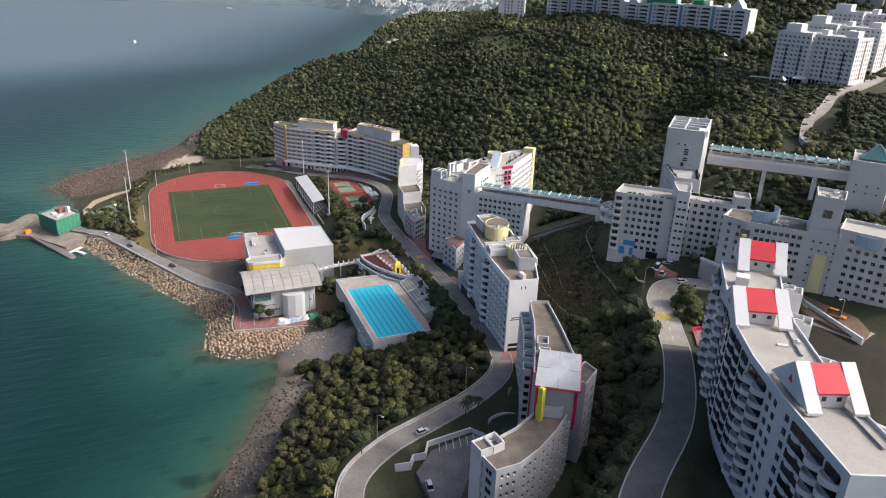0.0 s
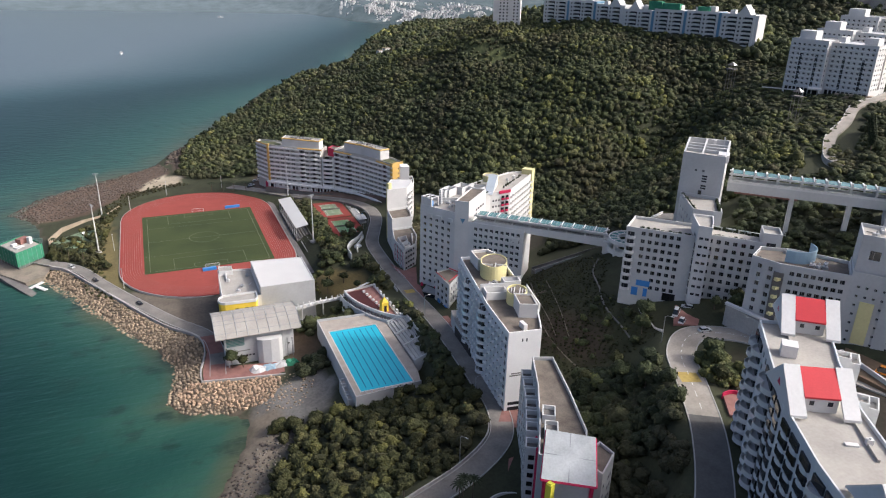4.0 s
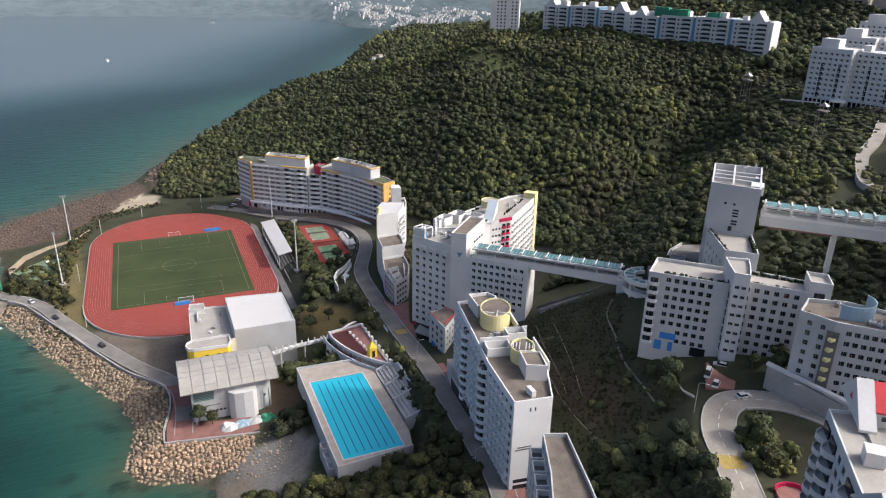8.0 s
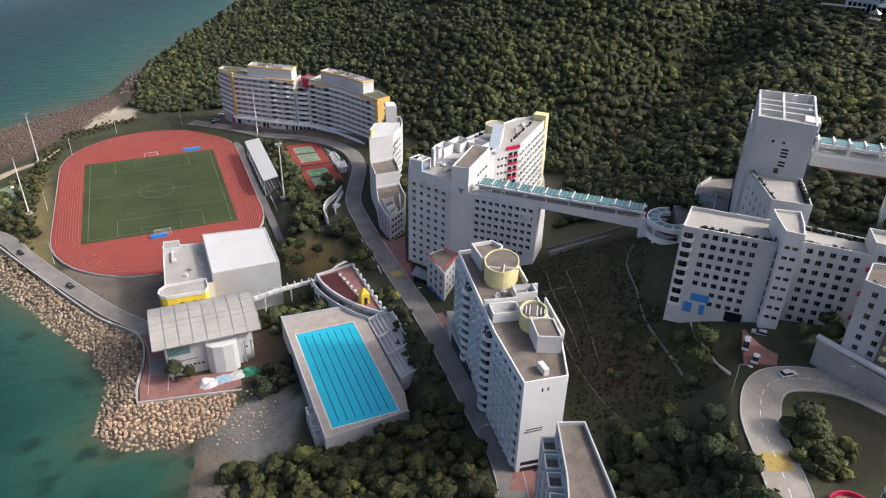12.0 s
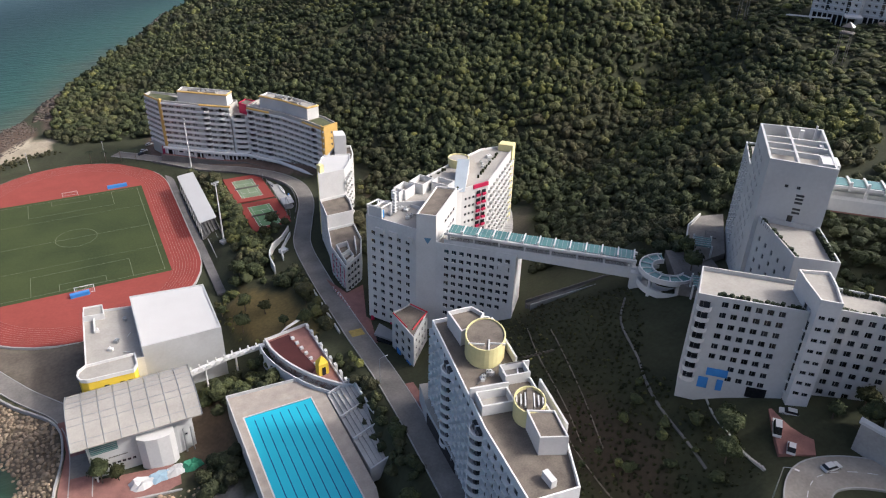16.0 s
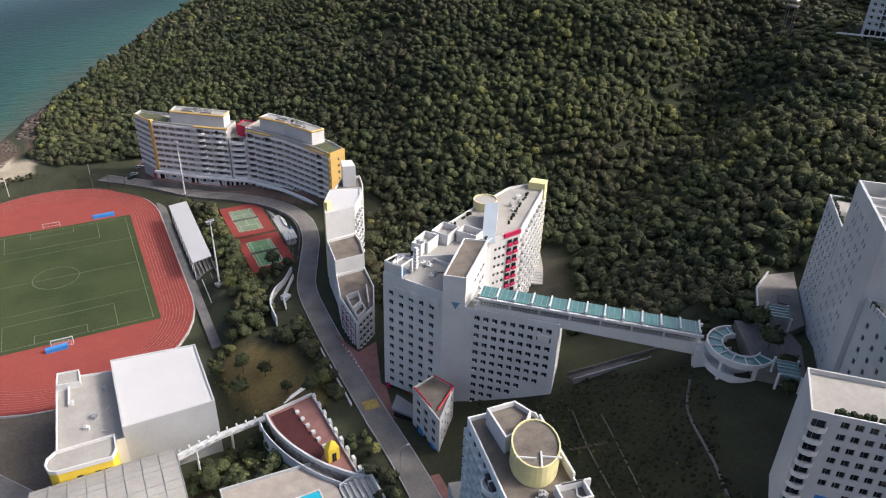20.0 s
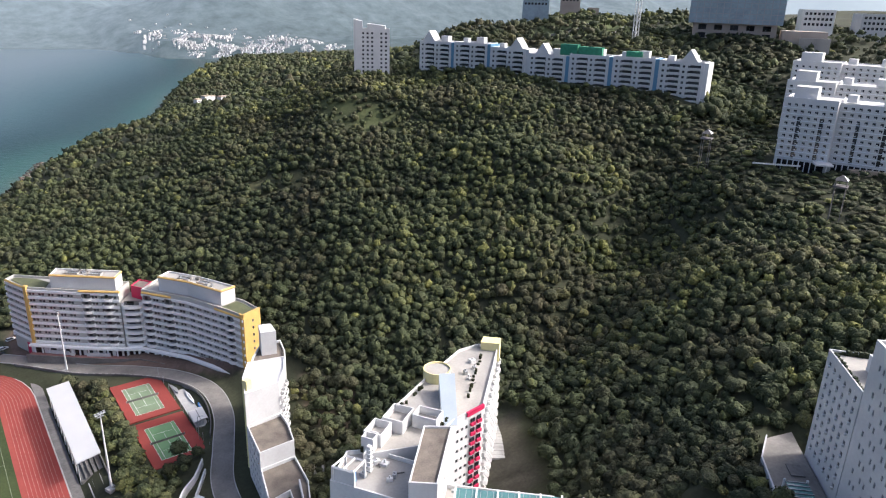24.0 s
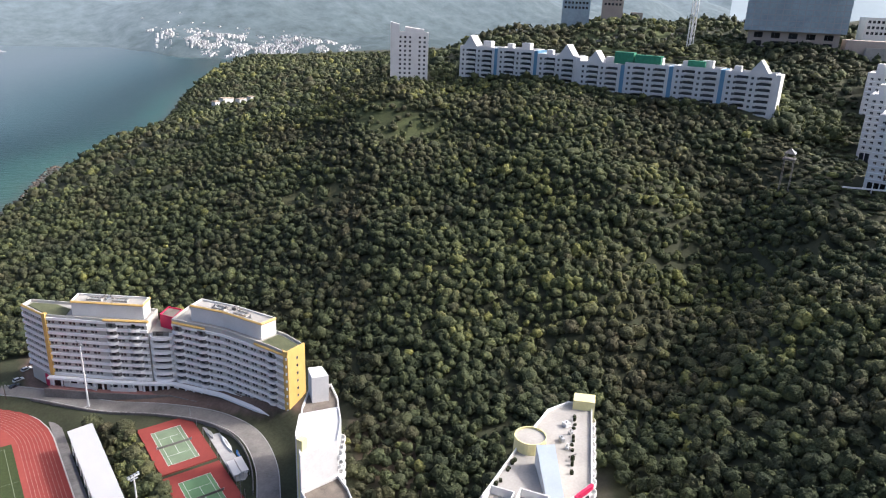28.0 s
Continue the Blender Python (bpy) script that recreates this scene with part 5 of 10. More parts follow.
extra(t, "end_wall", ["ochre"], lambda k: (k.prism(off([(163.5, 472.7), (172.2, 476.2)], 0.05) + [(172.0, 477.0), (163.2, 473.4)], 11, 42.4), k.prism([(162.4, 473.8), (163.4, 472.8), (163.6, 473.4), (162.8, 476)], 11, 42.4)), "yellow end wall")
slit = window_mesh(0.9, 1.2, "plain")
for r in range(6):
    place("window", slit, frame_on((163.5, 472.7), (172.2, 476.2), 5.0, 21 + 3.3 * r, 0.06), t)
extra(t, "yellow_strip", ["ochre"], lambda k: k.box(94.2, 557.2, 9, 1.6, 1.6, 32.6, 0, 40), "yellow corner strip")
for a, b in (((113, 540.6), (128, 529.4)), ((136, 524.0), (145, 511.4)), ((157, 489.0), (163.5, 472.6)), ((88, 572.6), (94, 557))):
    extra(t, "yellow_cap", ["ochre"], lambda k: k.beam((a[0], a[1], 40.6), (b[0], b[1], 40.6), 0.6, 0, 4), "yellow roof edge")
# same for the balconies: a dark box stands in for the recess shade
shade_box = box_mesh("recess", [(0, 0.34, 0, 4.0, 0.5, 1.9, 0), (0.2, 0.62, 0.0, 1.5, 0.06, 1.8, 1)], ["dark_concrete", "glass"])
bal = balcony_mesh(2.4, 2.0, 1.05, 6, "white_tile")
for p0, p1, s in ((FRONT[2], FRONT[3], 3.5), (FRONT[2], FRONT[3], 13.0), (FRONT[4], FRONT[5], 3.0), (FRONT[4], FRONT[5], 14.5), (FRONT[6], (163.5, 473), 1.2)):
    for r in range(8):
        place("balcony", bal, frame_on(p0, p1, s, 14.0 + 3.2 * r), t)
        place("recess", shade_box, frame_on(p0, p1, s, 15.1 + 3.2 * r), t)
for r in range(8):
    place("balcony", bal, frame_on((92, 577), (88, 573), 3.4, 12.5 + 3.3 * r), t)
extra(t, "podium", ["white", "roof_pale", "glass"], lambda k: ([(k.prism([a, b, d, c], 6, 13.2, 0, 1)) for a, b, c, d in zip(off(FRONT[1:], 2.6), off(FRONT[1:], 2.6)[1:], FRONT[1:], FRONT[2:])], [k.prism([tuple(Vector(a) * (1 - f) + Vector(b) * f) for f in (0.08 + 0.25 * i, 0.24 + 0.25 * i)] + [tuple(Vector(a) * (1 - f) + Vector(b) * f + Vector((0.3, 0.3))) for f in (0.24 + 0.25 * i, 0.08 + 0.25 * i)], 8.6, 12.0, 2) for a, b in zip(off(FRONT[1:], 2.66), off(FRONT[1:], 2.66)[1:]) for i in range(4)]))
pier = box_mesh("pier", [(0, 0.1, 0, 0.7, 0.5, 5.2, 0)], ["white_tile"])
line = off(FRONT[1:], 2.6)
for a, b in zip(line, line[1:]):
    run = math.dist(a, b)
    for i in range(max(1, int(run / 3.6))):
        place("pier", pier, frame_on(a, b, run * (i + 0.5) / max(1, int(run / 3.6)), 8.2), t)
o1, o2 = off(FRONT[1:], 2.2), off(FRONT[1:], 4.2)
extra(t, "podium_eave", ["white_tile"], lambda k: [k.prism(ccw([a, b, d, c]), 13.0, 13.9, bottom=True) for a, b, c, d in zip(o1, o1[1:], o2, o2[1:])])
extra(t, "red_ground_floor", ["magenta"], lambda k: k.prism([(91.5, 563), (93.7, 556.9), (95.5, 556.2), (94, 562)], 6, 11.5))

# ---- lift tower, laboratory hall and terraces ----
t = thing("lift_tower", (218, 245, 58), "tall plain grey-white tower with a beamed open roof", "building")
TOWER = [(204, 241.5), (213.5, 229), (235.5, 250), (223.5, 261.3)]
storeys(t, TOWER, 54, 104, {0: rows_of(2, 2, 0.9, 0.9, 97.0, 40, 4, 6), 3: rows_of(9, 13, 0.7, 1.4, 60, 3.2, 3, 8, skip=lambda c, r: (c + r) % 3 == 2), 1: rows_of(1, 12, 0.7, 0.7, 62, 3.2, 1.0, 27)}, roof="roof_pale", parapet=3.0, thick=0.6)
for f in (0.28, 0.46, 0.64):
    a, b = Vector(TOWER[0]).lerp(Vector(TOWER[3]), f), Vector(TOWER[1]).lerp(Vector(TOWER[2]), f)
    extra(t, "roof_beam", ["grey_wall"], lambda k: k.prism([tuple(a), tuple(b), tuple(b + Vector((0.45, 0.45))), tuple(a + Vector((0.45, 0.45)))], 102.6, 103.9, bottom=True))
a, b = Vector(TOWER[0]).lerp(Vector(TOWER[1]), 0.42), Vector(TOWER[3]).lerp(Vector(TOWER[2]), 0.42)
extra(t, "roof_beam", ["grey_wall"], lambda k: k.prism([tuple(a), tuple(a + Vector((0.4, -0.45))), tuple(b + Vector((0.4, -0.45))), tuple(b)], 102.6, 103.95, bottom=True))
extra(t, "slot_window", ["glass"], lambda k: [k.prism([tuple(Vector(TOWER[0]).lerp(Vector(TOWER[1]), f) + Vector((-0.04, -0.03))) for f in (0.52, 0.64)] + [tuple(Vector(TOWER[0]).lerp(Vector(TOWER[1]), f) + Vector((0.1, 0.1))) for f in (0.64, 0.52)], z, z + 0.6) for z in (93.2, 94.2, 95.2, 91.4, 90.4)])
extra(t, "door", ["glass"], lambda k: k.prism([tuple(Vector(TOWER[0]).lerp(Vector(TOWER[1]), f) + Vector((-0.04, -0.03))) for f in (0.48, 0.56)] + [tuple(Vector(TOWER[0]).lerp(Vector(TOWER[1]), f) + Vector((0.1, 0.1))) for f in (0.56, 0.48)], 87.2, 89.8))
for x, y, dx, dy, h in ((217, 234, 6, 4, 2.9), (228, 251, 1, 1, 3.6), (231, 249, 0.5, 0.5, 5), (226, 243, 3, 1, 2.2)):
    extra(t, "plant_tank", ["white"], lambda k: k.box(x, y, 101, dx, dy, h, 0, 44))

t = thing("tower_wing", (235, 264, 60), "grey-white wing behind the lift tower with a planted roof", "building")
NWING = [(223.9, 261.6), (231.8, 251.2), (246.4, 265.8), (238.6, 276.0)]
storeys(t, NWING, 58, 91.0, {3: rows_of(6, 9, 1.1, 1.5, 63.4, 2.95, 0.8, 0.8, style="sill"), 2: rows_of(3, 9, 1.1, 1.4, 63.4, 2.95)}, roof="roof_pale", parapet=1.0)
extra(t, "roof_house", ["white", "roof_pale"], lambda k: tub(k, rect(236.6, 262.6, 6.0, 5.0, 45), 89, 94.2, 0.35, 1.0))
for i in range(9):
    extra(t, "hood", ["white"], lambda k: k.box(224.9 + 1.5 * 0.7, 262.2 + 1.5 * 0.7, 65.4 + 2.95 * i, 2.6, 0.5, 0.22, 0, 45))
g = np.random.default_rng(12)
planter = Mesh()
for a, b in (((225.6, 262.2), (238.4, 274.8)), ((239.4, 274.4), (245.4, 266.6))):
    for i in range(18):
        x, y = np.array(a) + (np.array(b) - np.array(a)) * (i + 0.5) / 18
        planter.box(x, y, 89.9, 0.8, 0.8, g.uniform(0.5, 1.5), 0, g.uniform(0, 90))
planter.make("hedge", ["leaves"], t, "planted roof edge")
t = thing("service_court", (232, 276, 58), "grey concrete service court with a low wall behind the tower", "yard")
COURT2 = [(213, 262), (224, 262.5), (238.8, 277), (245, 283), (236, 285.5), (226, 281), (214, 270)]
FOOTPRINTS.append(list(COURT2))
extra(t, "slab", ["road_main"], lambda k: k.prism(ccw(COURT2), 50, 60.6))
extra(t, "low_wall", ["grey_wall"], lambda k: [k.prism(ccw([a, b, (b[0] + 0.3, b[1] - 0.3), (a[0] + 0.3, a[1] - 0.3)]), 52, 61.8) for a, b in (((214, 270), (226, 281)), ((226, 281), (236, 285.5)))])
extra(t, "roof_light", ["dark_concrete"], lambda k: k.prism(rect(229, 273.4, 4.6, 3.4, 45), 60.6, 61.0))

t = thing("terrace_block", (205, 229, 58), "grey-white stepped block with a planted roof terrace below the tower", "building")
TERR = [(193.5, 218.5), (200.0, 212.8), (213.4, 228.8), (204.2, 241.0), (202.0, 239.0)]
storeys(t, [(194.5, 221.5), (202.0, 214.8), (213.2, 229.0), (204.4, 240.4)], 55, 88.2, {0: rows_of(3, 8, 1.0, 1.0, 60, 3.2), 3: rows_of(5, 8, 1.0, 1.4, 60, 3.2)}, roof="roof_pale", parapet=1.2)
g = np.random.default_rng(8)
planter = Mesh()
for a, b in (((195.6, 221.6), (204.2, 239.0)), ((202.4, 216.4), (212.2, 228.8))):
    for i in range(16):
        x, y = (np.array(a) + (np.array(b) - np.array(a)) * (i + 0.5) / 16)
        planter.box(x, y, 87.0, 0.9, 0.9, g.uniform(0.7, 1.7), 0, g.uniform(0, 90))
planter.make("hedge", ["leaves"], t, "clipped roof planting")

t = thing("laboratory_hall", (188, 212, 57), "grey-white hall with square windows and a white central stair", "building")
DL = [(168.6, 225.0), (171.2, 222.3), (185.2, 208.5), (195, 217.5), (178.6, 233.6)]
storeys(t, DL, 53, 83.4, {1: rows_of(6, 8, 1.45, 1.5, 60.4, 2.9, 1.2, 4.0, skip=lambda c, r: r < 2 and c < 2), 0: rows_of(1, 8, 2.4, 1.9, 59.4, 2.9, 0.2, 0.2)}, roof="roof_pale")
DR = [(188.2, 208.2), (201.4, 194.4), (208.8, 199.6), (195.8, 215.2)]
storeys(t, DR, 53, 84.2, {0: rows_of(6, 8, 1.45, 1.5, 60.8, 2.9, 1.4, 1.6, skip=lambda c, r: r == 0 and c > 3)}, roof="roof_pale")
storeys(t, [(184.3, 206.6), (187.4, 203.4), (192.6, 208.6), (196.6, 213.4), (191.0, 217.4), (188.4, 213.6)], 53, 88, {0: rows_of(2, 8, 1.3, 1.0, 62, 3.0, 0.4, 0.4), 5: rows_of(1, 8, 3.2, 1.9, 61.5, 2.9, 0.6, 1.0), 3: rows_of(2, 1, 1.6, 2.2, 84.2, 3, 1, 1), 1: rows_of(3, 1, 1.4, 1.6, 84.5, 3, 0.5, 0.5)}, wall="white", roof="roof_pale", name="stair_tower", parapet=0.8)
landing = box_mesh("landing", [(0, 0.06, 0, 4.4, 0.12, 2.2, 1), (0, 0.3, -0.3, 4.8, 0.6, 0.35, 0)] + [(x, 0.15, 0, 0.12, 0.1, 2.2, 0) for x in (-1.1, 0.0, 1.1)], ["white", "glass"])
for r in range(7):
    place("landing", landing, frame_on((188.4, 213.6), (184.3, 206.6), 4.3, 61.4 + 2.9 * r), t)
storeys(t, [(201.2, 194.6), (205.6, 190.6), (210.6, 196.6), (206.6, 201.0)], 54, 87.6, {0: rows_of(1, 9, 3.0, 1.7, 58.6, 3.0, 0.6, 0.6)}, wall="grey_wall", roof="roof_pale", name="end_tower")
bal = balcony_mesh(1.7, 1.2, 0.9, 4)
for r in range(8):
    place("balcony", bal, frame_on((168.6, 225.0), (171.2, 222.3), 1.9, 59.2 + 2.9 * r), t)
extra(t, "sunshade", ["white", "magenta"], lambda k: [k.box(201.9, 193.9, 61.5 + 3.6 * i, 2.2, 0.9, 1.3, i % 2, -47) for i in range(6)])
extra(t, "blue_panel", ["blue"], lambda k: (k.prism([(172.6, 220.8), (176.0, 217.4), (176.2, 217.6), (172.8, 221)], 61.4, 63.6), k.prism([(171.6, 221.8), (173.2, 220.2), (173.4, 220.4), (171.8, 222)], 57.4, 60.6), k.prism([(174.6, 218.8), (175.6, 217.8), (175.8, 218), (174.8, 219)], 57.4, 60.6)))
extra(t, "entrance", ["glass"], lambda k: k.prism([(179.4, 214.05), (182.6, 210.9), (182.8, 211.1), (179.6, 214.25)], 57.2, 60.2))
g = np.random.default_rng(9)
planter = Mesh()
for a, b, z in (((172.6, 223.2), (186, 210.2), 82.3), ((190, 207.6), (200.6, 196.4), 83.1), ((196.6, 213.6), (207.4, 200.6), 83.1)):
    for i in range(18):
        x, y = np.array(a) + (np.array(b) - np.array(a)) * (i + 0.5) / 18 + g.uniform(-0.3, 0.3, 2)
        planter.box(x, y, z, 0.9, 0.8, g.uniform(0.5, 1.3), 0, g.uniform(0, 90))
planter.make("hedge", ["leaves"], t, "roof-edge planting")

t = thing("canopy_court", (207, 266, 58), "paved court with green glass canopies on white frames beside the tower", "canopy")
extra(t, "paving", ["dark_concrete"], lambda k: k.prism([(198, 256), (203, 245), (216, 257), (220, 267), (209, 273)], 55, 60.0))
for cx, cy in ((217.8, 266.8), (199.6, 249.0)):
    extra(t, "canopy", ["green_glass", "white", "frame"], lambda k: (k.prism(rect(cx, cy, 6.5, 5.0, 46), 64, 64.15, 0, bottom=True), [k.beam((*p, 60), (*p, 64.6), 0.3, 1, 6) for p in rect(cx, cy, 6.8, 5.2, 46)], [k.prism(rect(cx + 0.7 * i * 1.4, cy + 0.72 * i * 1.4, 0.2, 5.0, 46), 64.15, 64.4, 2) for i in (-2, -1, 0, 1, 2)]))

t = thing("high_footbridge", (242, 228, 90), "long high white covered footbridge with glazed roof", "bridge")
A2, B2 = (226.5, 239.0), (266.5, 199.0)
run2 = math.dist(A2, B2)
u2 = Vector((0.7071, -0.7071))
n2 = Vector((-0.7071, -0.7071))


def bar2(s0, s1, d0, d1):
    a = Vector(A2)
    return [tuple(a + u2 * s + n2 * d) for s, d in ((s0, d0), (s1, d0), (s1, d1), (s0, d1))][::-1]


extra(t, "deck", ["grey_wall"], lambda k: k.prism(ccw(bar2(0, run2, -3, 3)), 87.6, 91.0, bottom=True))
for d0, d1 in ((2.75, 3), (-3, -2.75)):
    extra(t, "parapet", ["white"], lambda k: k.prism(ccw(bar2(0, run2, d0, d1)), 91, 92.0))
for d0, d1 in ((2.7, 3.2), (-3.2, -2.7)):
    extra(t, "eave", ["white"], lambda k: k.prism(ccw(bar2(0, run2, d0, d1)), 94.2, 94.9, bottom=True))
for i in range(14):
    s = 1.0 + (run2 - 2) * i / 13
    extra(t, "rib", ["white"], lambda k: (k.prism(ccw(bar2(s - 0.25, s + 0.25, -3.2, 3.3)), 94.9, 95.5, bottom=True), k.prism(ccw(bar2(s - 0.3, s + 0.3, 2.9, 3.5)), 93.6, 96.3, bottom=True)))
    if i < 13:
        extra(t, "roof_glazing", ["green_glass"], lambda k: k.prism(ccw(bar2(s + 0.3, s + (run2 - 2) / 13 - 0.3, -2.7, 2.7)), 94.9, 95.05, bottom=True))
    if i % 2 == 0:
        for d0, d1 in ((2.6, 3.05), (-3.05, -2.6)):
            extra(t, "post", ["white"], lambda k: k.prism(ccw(bar2(s - 0.35, s + 0.35, d0, d1)), 91, 94.3))
extra(t, "truss", ["paving"], lambda k: (k.prism(ccw(bar2(3, 26, -1.2, 1.2)), 86.4, 87.0, bottom=True)), "dull red girder below the deck")
for s in (24, 44):
    extra(t, "pier", ["grey_wall"], lambda k: k.prism(ccw(bar2(s - 0.8, s + 0.8, -1.5, 1.5)), 60, 87.7))
t = thing("entrance_pavilion", (275, 195, 80), "white block with a glass pyramid roof at the footbridge end", "building")
PAV2 = [(262, 196), (270, 184), (288, 196), (279, 209)]
storeys(t, PAV2, 76, 97.5, {0: rows_of(3, 2, 0.8, 0.8, 84, 3)}, wall="grey_wall", roof="roof_pale")
extra(t, "glass_pyramid", ["green_glass", "frame"], lambda k: ([k.poly([(*a, 97), (*b, 97), (276, 196.5, 103)], 0) for a, b in zip(rect(276, 196.5, 11, 11, 34), rect(276, 196.5, 11, 11, 34)[1:] + rect(276, 196.5, 11, 11, 34)[:1])], [k.beam((*a, 97), (276, 196.5, 103.1), 0.15, 1, 4) for a in rect(276, 196.5, 11, 11, 34)]))

# ---- the academic block with blue curved screens ----
t = thing("academic_block", (200, 175, 62), "grey-white block with triangular windows, yellow stair wall and blue roof screens", "building")
E1 = [(189.0, 186.5), (192.2, 177.8), (205.5, 163.5), (215, 172), (206, 186), (197.5, 191.5)]
storeys(t, E1, 58, 84.5, {0: rows_of(2, 7, 1.3, 1.5, 63, 3.0), 5: rows_of(2, 7, 1.3, 1.5, 63, 3.0), 1: rows_of(8, 7, 1.4, 1.4, 63, 3.0, 2.5, 1)}, roof="roof")
E2 = [(205.5, 163.5), (212, 154), (222, 160), (215, 172)]
storeys(t, E2, 58, 86, {0: rows_of(4, 7, 0.8, 0.8, 63, 3.0)}, roof="roof_pale")
extra(t, "yellow_panel", ["cream"], lambda k: k.prism(ccw([(207.5, 160.4), (209.7, 157.2), (209.4, 157.0), (207.2, 160.2)]), 63, 77), "pale yellow stair wall")
E3 = [(210.5, 155.5), (224, 132), (236, 139), (222, 163)]
storeys(t, E3, 58, 88, {0: rows_of(9, 8, 1.4, 1.4, 62.5, 3.0, 3, 1), 3: rows_of(3, 8, 1.4, 1.4, 62.5, 3.0)}, roof="roof_pale")
storeys(t, [(206.5, 164.0), (211.5, 157), (221, 164), (215.5, 172)], 70, 97.5, {0: rows_of(1, 1, 3, 3, 90, 3)}, roof="roof_pale", name="plant_tower")
clutter(t, [(206.5, 164.0), (211.5, 157), (221, 164), (215.5, 172)], 96.4, 5, 21)
clutter(t, E1, 83.4, 9, 22)
for cx, cy, r, a0 in ((203, 183, 6.5, 200), (219, 150, 6, 150)):
    extra(t, "blue_screen", ["pale_blue", "glass"], lambda k: [k.prism(ccw([(cx + q * math.cos(radians(a)), cy + q * math.sin(radians(a))) for q, a in ((r, a0 + i * 12), (r, a0 + i * 12 + 12), (r - 0.3, a0 + i * 12 + 12), (r - 0.3, a0 + i * 12))]), 83.4, 87.4 if i % 3 else 87.4) for i in range(13)], "pale blue curved roof screen")
tri_win = bpy.data.meshes.new("window")
tri_win.from_pydata([(0.7, 0.03, 0), (-0.7, 0.03, 1.4), (0.7, 0.03, 1.4)], [], [(0, 1, 2)])
tri_win.materials.append(M["glass"])
for r in range(6):
    place("window", tri_win, frame_on((197.5, 191.5), (189.0, 186.5), 8.4, 64 + 3.0 * r, 0.02), t)
# solid dark block stands in for the shade inside the stair recess
extra(t, "stair_recess", ["dark_concrete"], lambda k: k.box(192.3, 178.0, 62.5, 3.0, 1.2, 19.0, 0, -55))
for r in range(6):
    extra(t, "balcony", ["cream"], lambda k: k.box(192.0, 177.5, 64 + 3.0 * r, 2.6, 1.2, 0.9, 0, 0))

# ---- the residence with red gables ----
t = thing("residence", (130, 105, 57), "tall white residence with wavy balconies and three red gable roofs", "building")
RW = [(150.5, 146.0), (139.0, 131.5), (126.5, 115.5), (118.0, 100.0), (111.5, 85.0), (104.0, 63.0)]
RE = [(117.0, 57.5), (124.5, 80.0), (131.0, 92.5), (140.0, 108.5), (152.0, 124.0), (164.5, 137.5)]
RING = RW + RE
storeys(t, RING, 54, 88.3, {0: rows_of(5, 9, 1.6, 1.8, 58.5, 3.2), 1: rows_of(6, 9, 1.6, 1.8, 58.5, 3.2), 2: rows_of(5, 9, 1.6, 1.8, 58.5, 3.2), 3: rows_of(5, 9, 1.6, 1.8, 58.5, 3.2), 4: rows_of(7, 9, 1.6, 1.8, 58.5, 3.2)}, wall="blue_wall", roof="roof_pale", parapet=0.8)
for i, (A0, B0) in enumerate((((154.8, 144.8), (164.9, 136.6)), ((128.5, 119.4), (140.1, 112.9)), ((114.3, 86.5), (125.8, 82.0)))):
    a, b = Vector(A0), Vector(B0)
    u = (b - a).normalized()
    v = Vector((u.y, -u.x))
    q = lambda s, d: tuple(a + u * s + v * d)
    L = (b - a).length
    w = L * 0.24

    def slab(k, s0, s1, d0, d1, z0, z1, th, m=0):
        p = [q(s0, d0), q(s1, d0), q(s1, d1), q(s0, d1)]
        up = [(*p[0], z0), (*p[1], z0), (*p[2], z1), (*p[3], z1)]
        lo = [(x, y, z - th) for x, y, z in up]
        k.poly(up[::-1], m)
        k.poly(lo, m)
        for j in range(4):
            n = (j + 1) % 4
            k.poly([up[j], up[n], lo[n], lo[j]], m)

    extra(t, "gable_roof", ["red"], lambda k: (slab(k, w, L - w, -0.2, 5.2, 95.0, 91.2, 0.4), slab(k, w, L - w, -5.0, -0.2, 91.2, 95.0, 0.4)), "red gable roof")
    for s0, s1 in ((0.0, w), (L - w, L)):
        extra(t, "gable_fin", ["white"], lambda k: (slab(k, s0, s1, -0.2, 8.2, 95.3, 88.6, 0.6), slab(k, s0, s1, -7.8, -0.2, 88.6, 95.3, 0.6)))
    extra(t, "gable_wall", ["white", "glass"], lambda k: (k.prism(ccw([q(w, -4), q(L - w, -4), q(L - w, 4.6), q(w, 4.6)]), 87.4, 91.2, 0), k.prism(ccw([q(w + 1.4, 4.5), q(w + 2.3, 4.5), q(w + 2.3, 4.64), q(w + 1.4, 4.64)]), 89.0, 90.0, 1), k.prism(ccw([q(L - w - 2.0, 4.5), q(L - w - 1.0, 4.5), q(L - w - 1.0, 4.64), q(L - w - 2.0, 4.64)]), 89.0, 90.0, 1)))
    extra(t, "gable_end", ["blue_wall", "magenta"], lambda k: (k.poly([(*q(-0.02, -7.4), 88.4), (*q(-0.02, 7.8), 88.4), (*q(-0.02, -0.2), 94.9)], 0), k.poly([(*q(-0.08, -1.0), 90.6), (*q(-0.08, 0.9), 90.6), (*q(-0.08, -0.2), 92.2)], 1)))


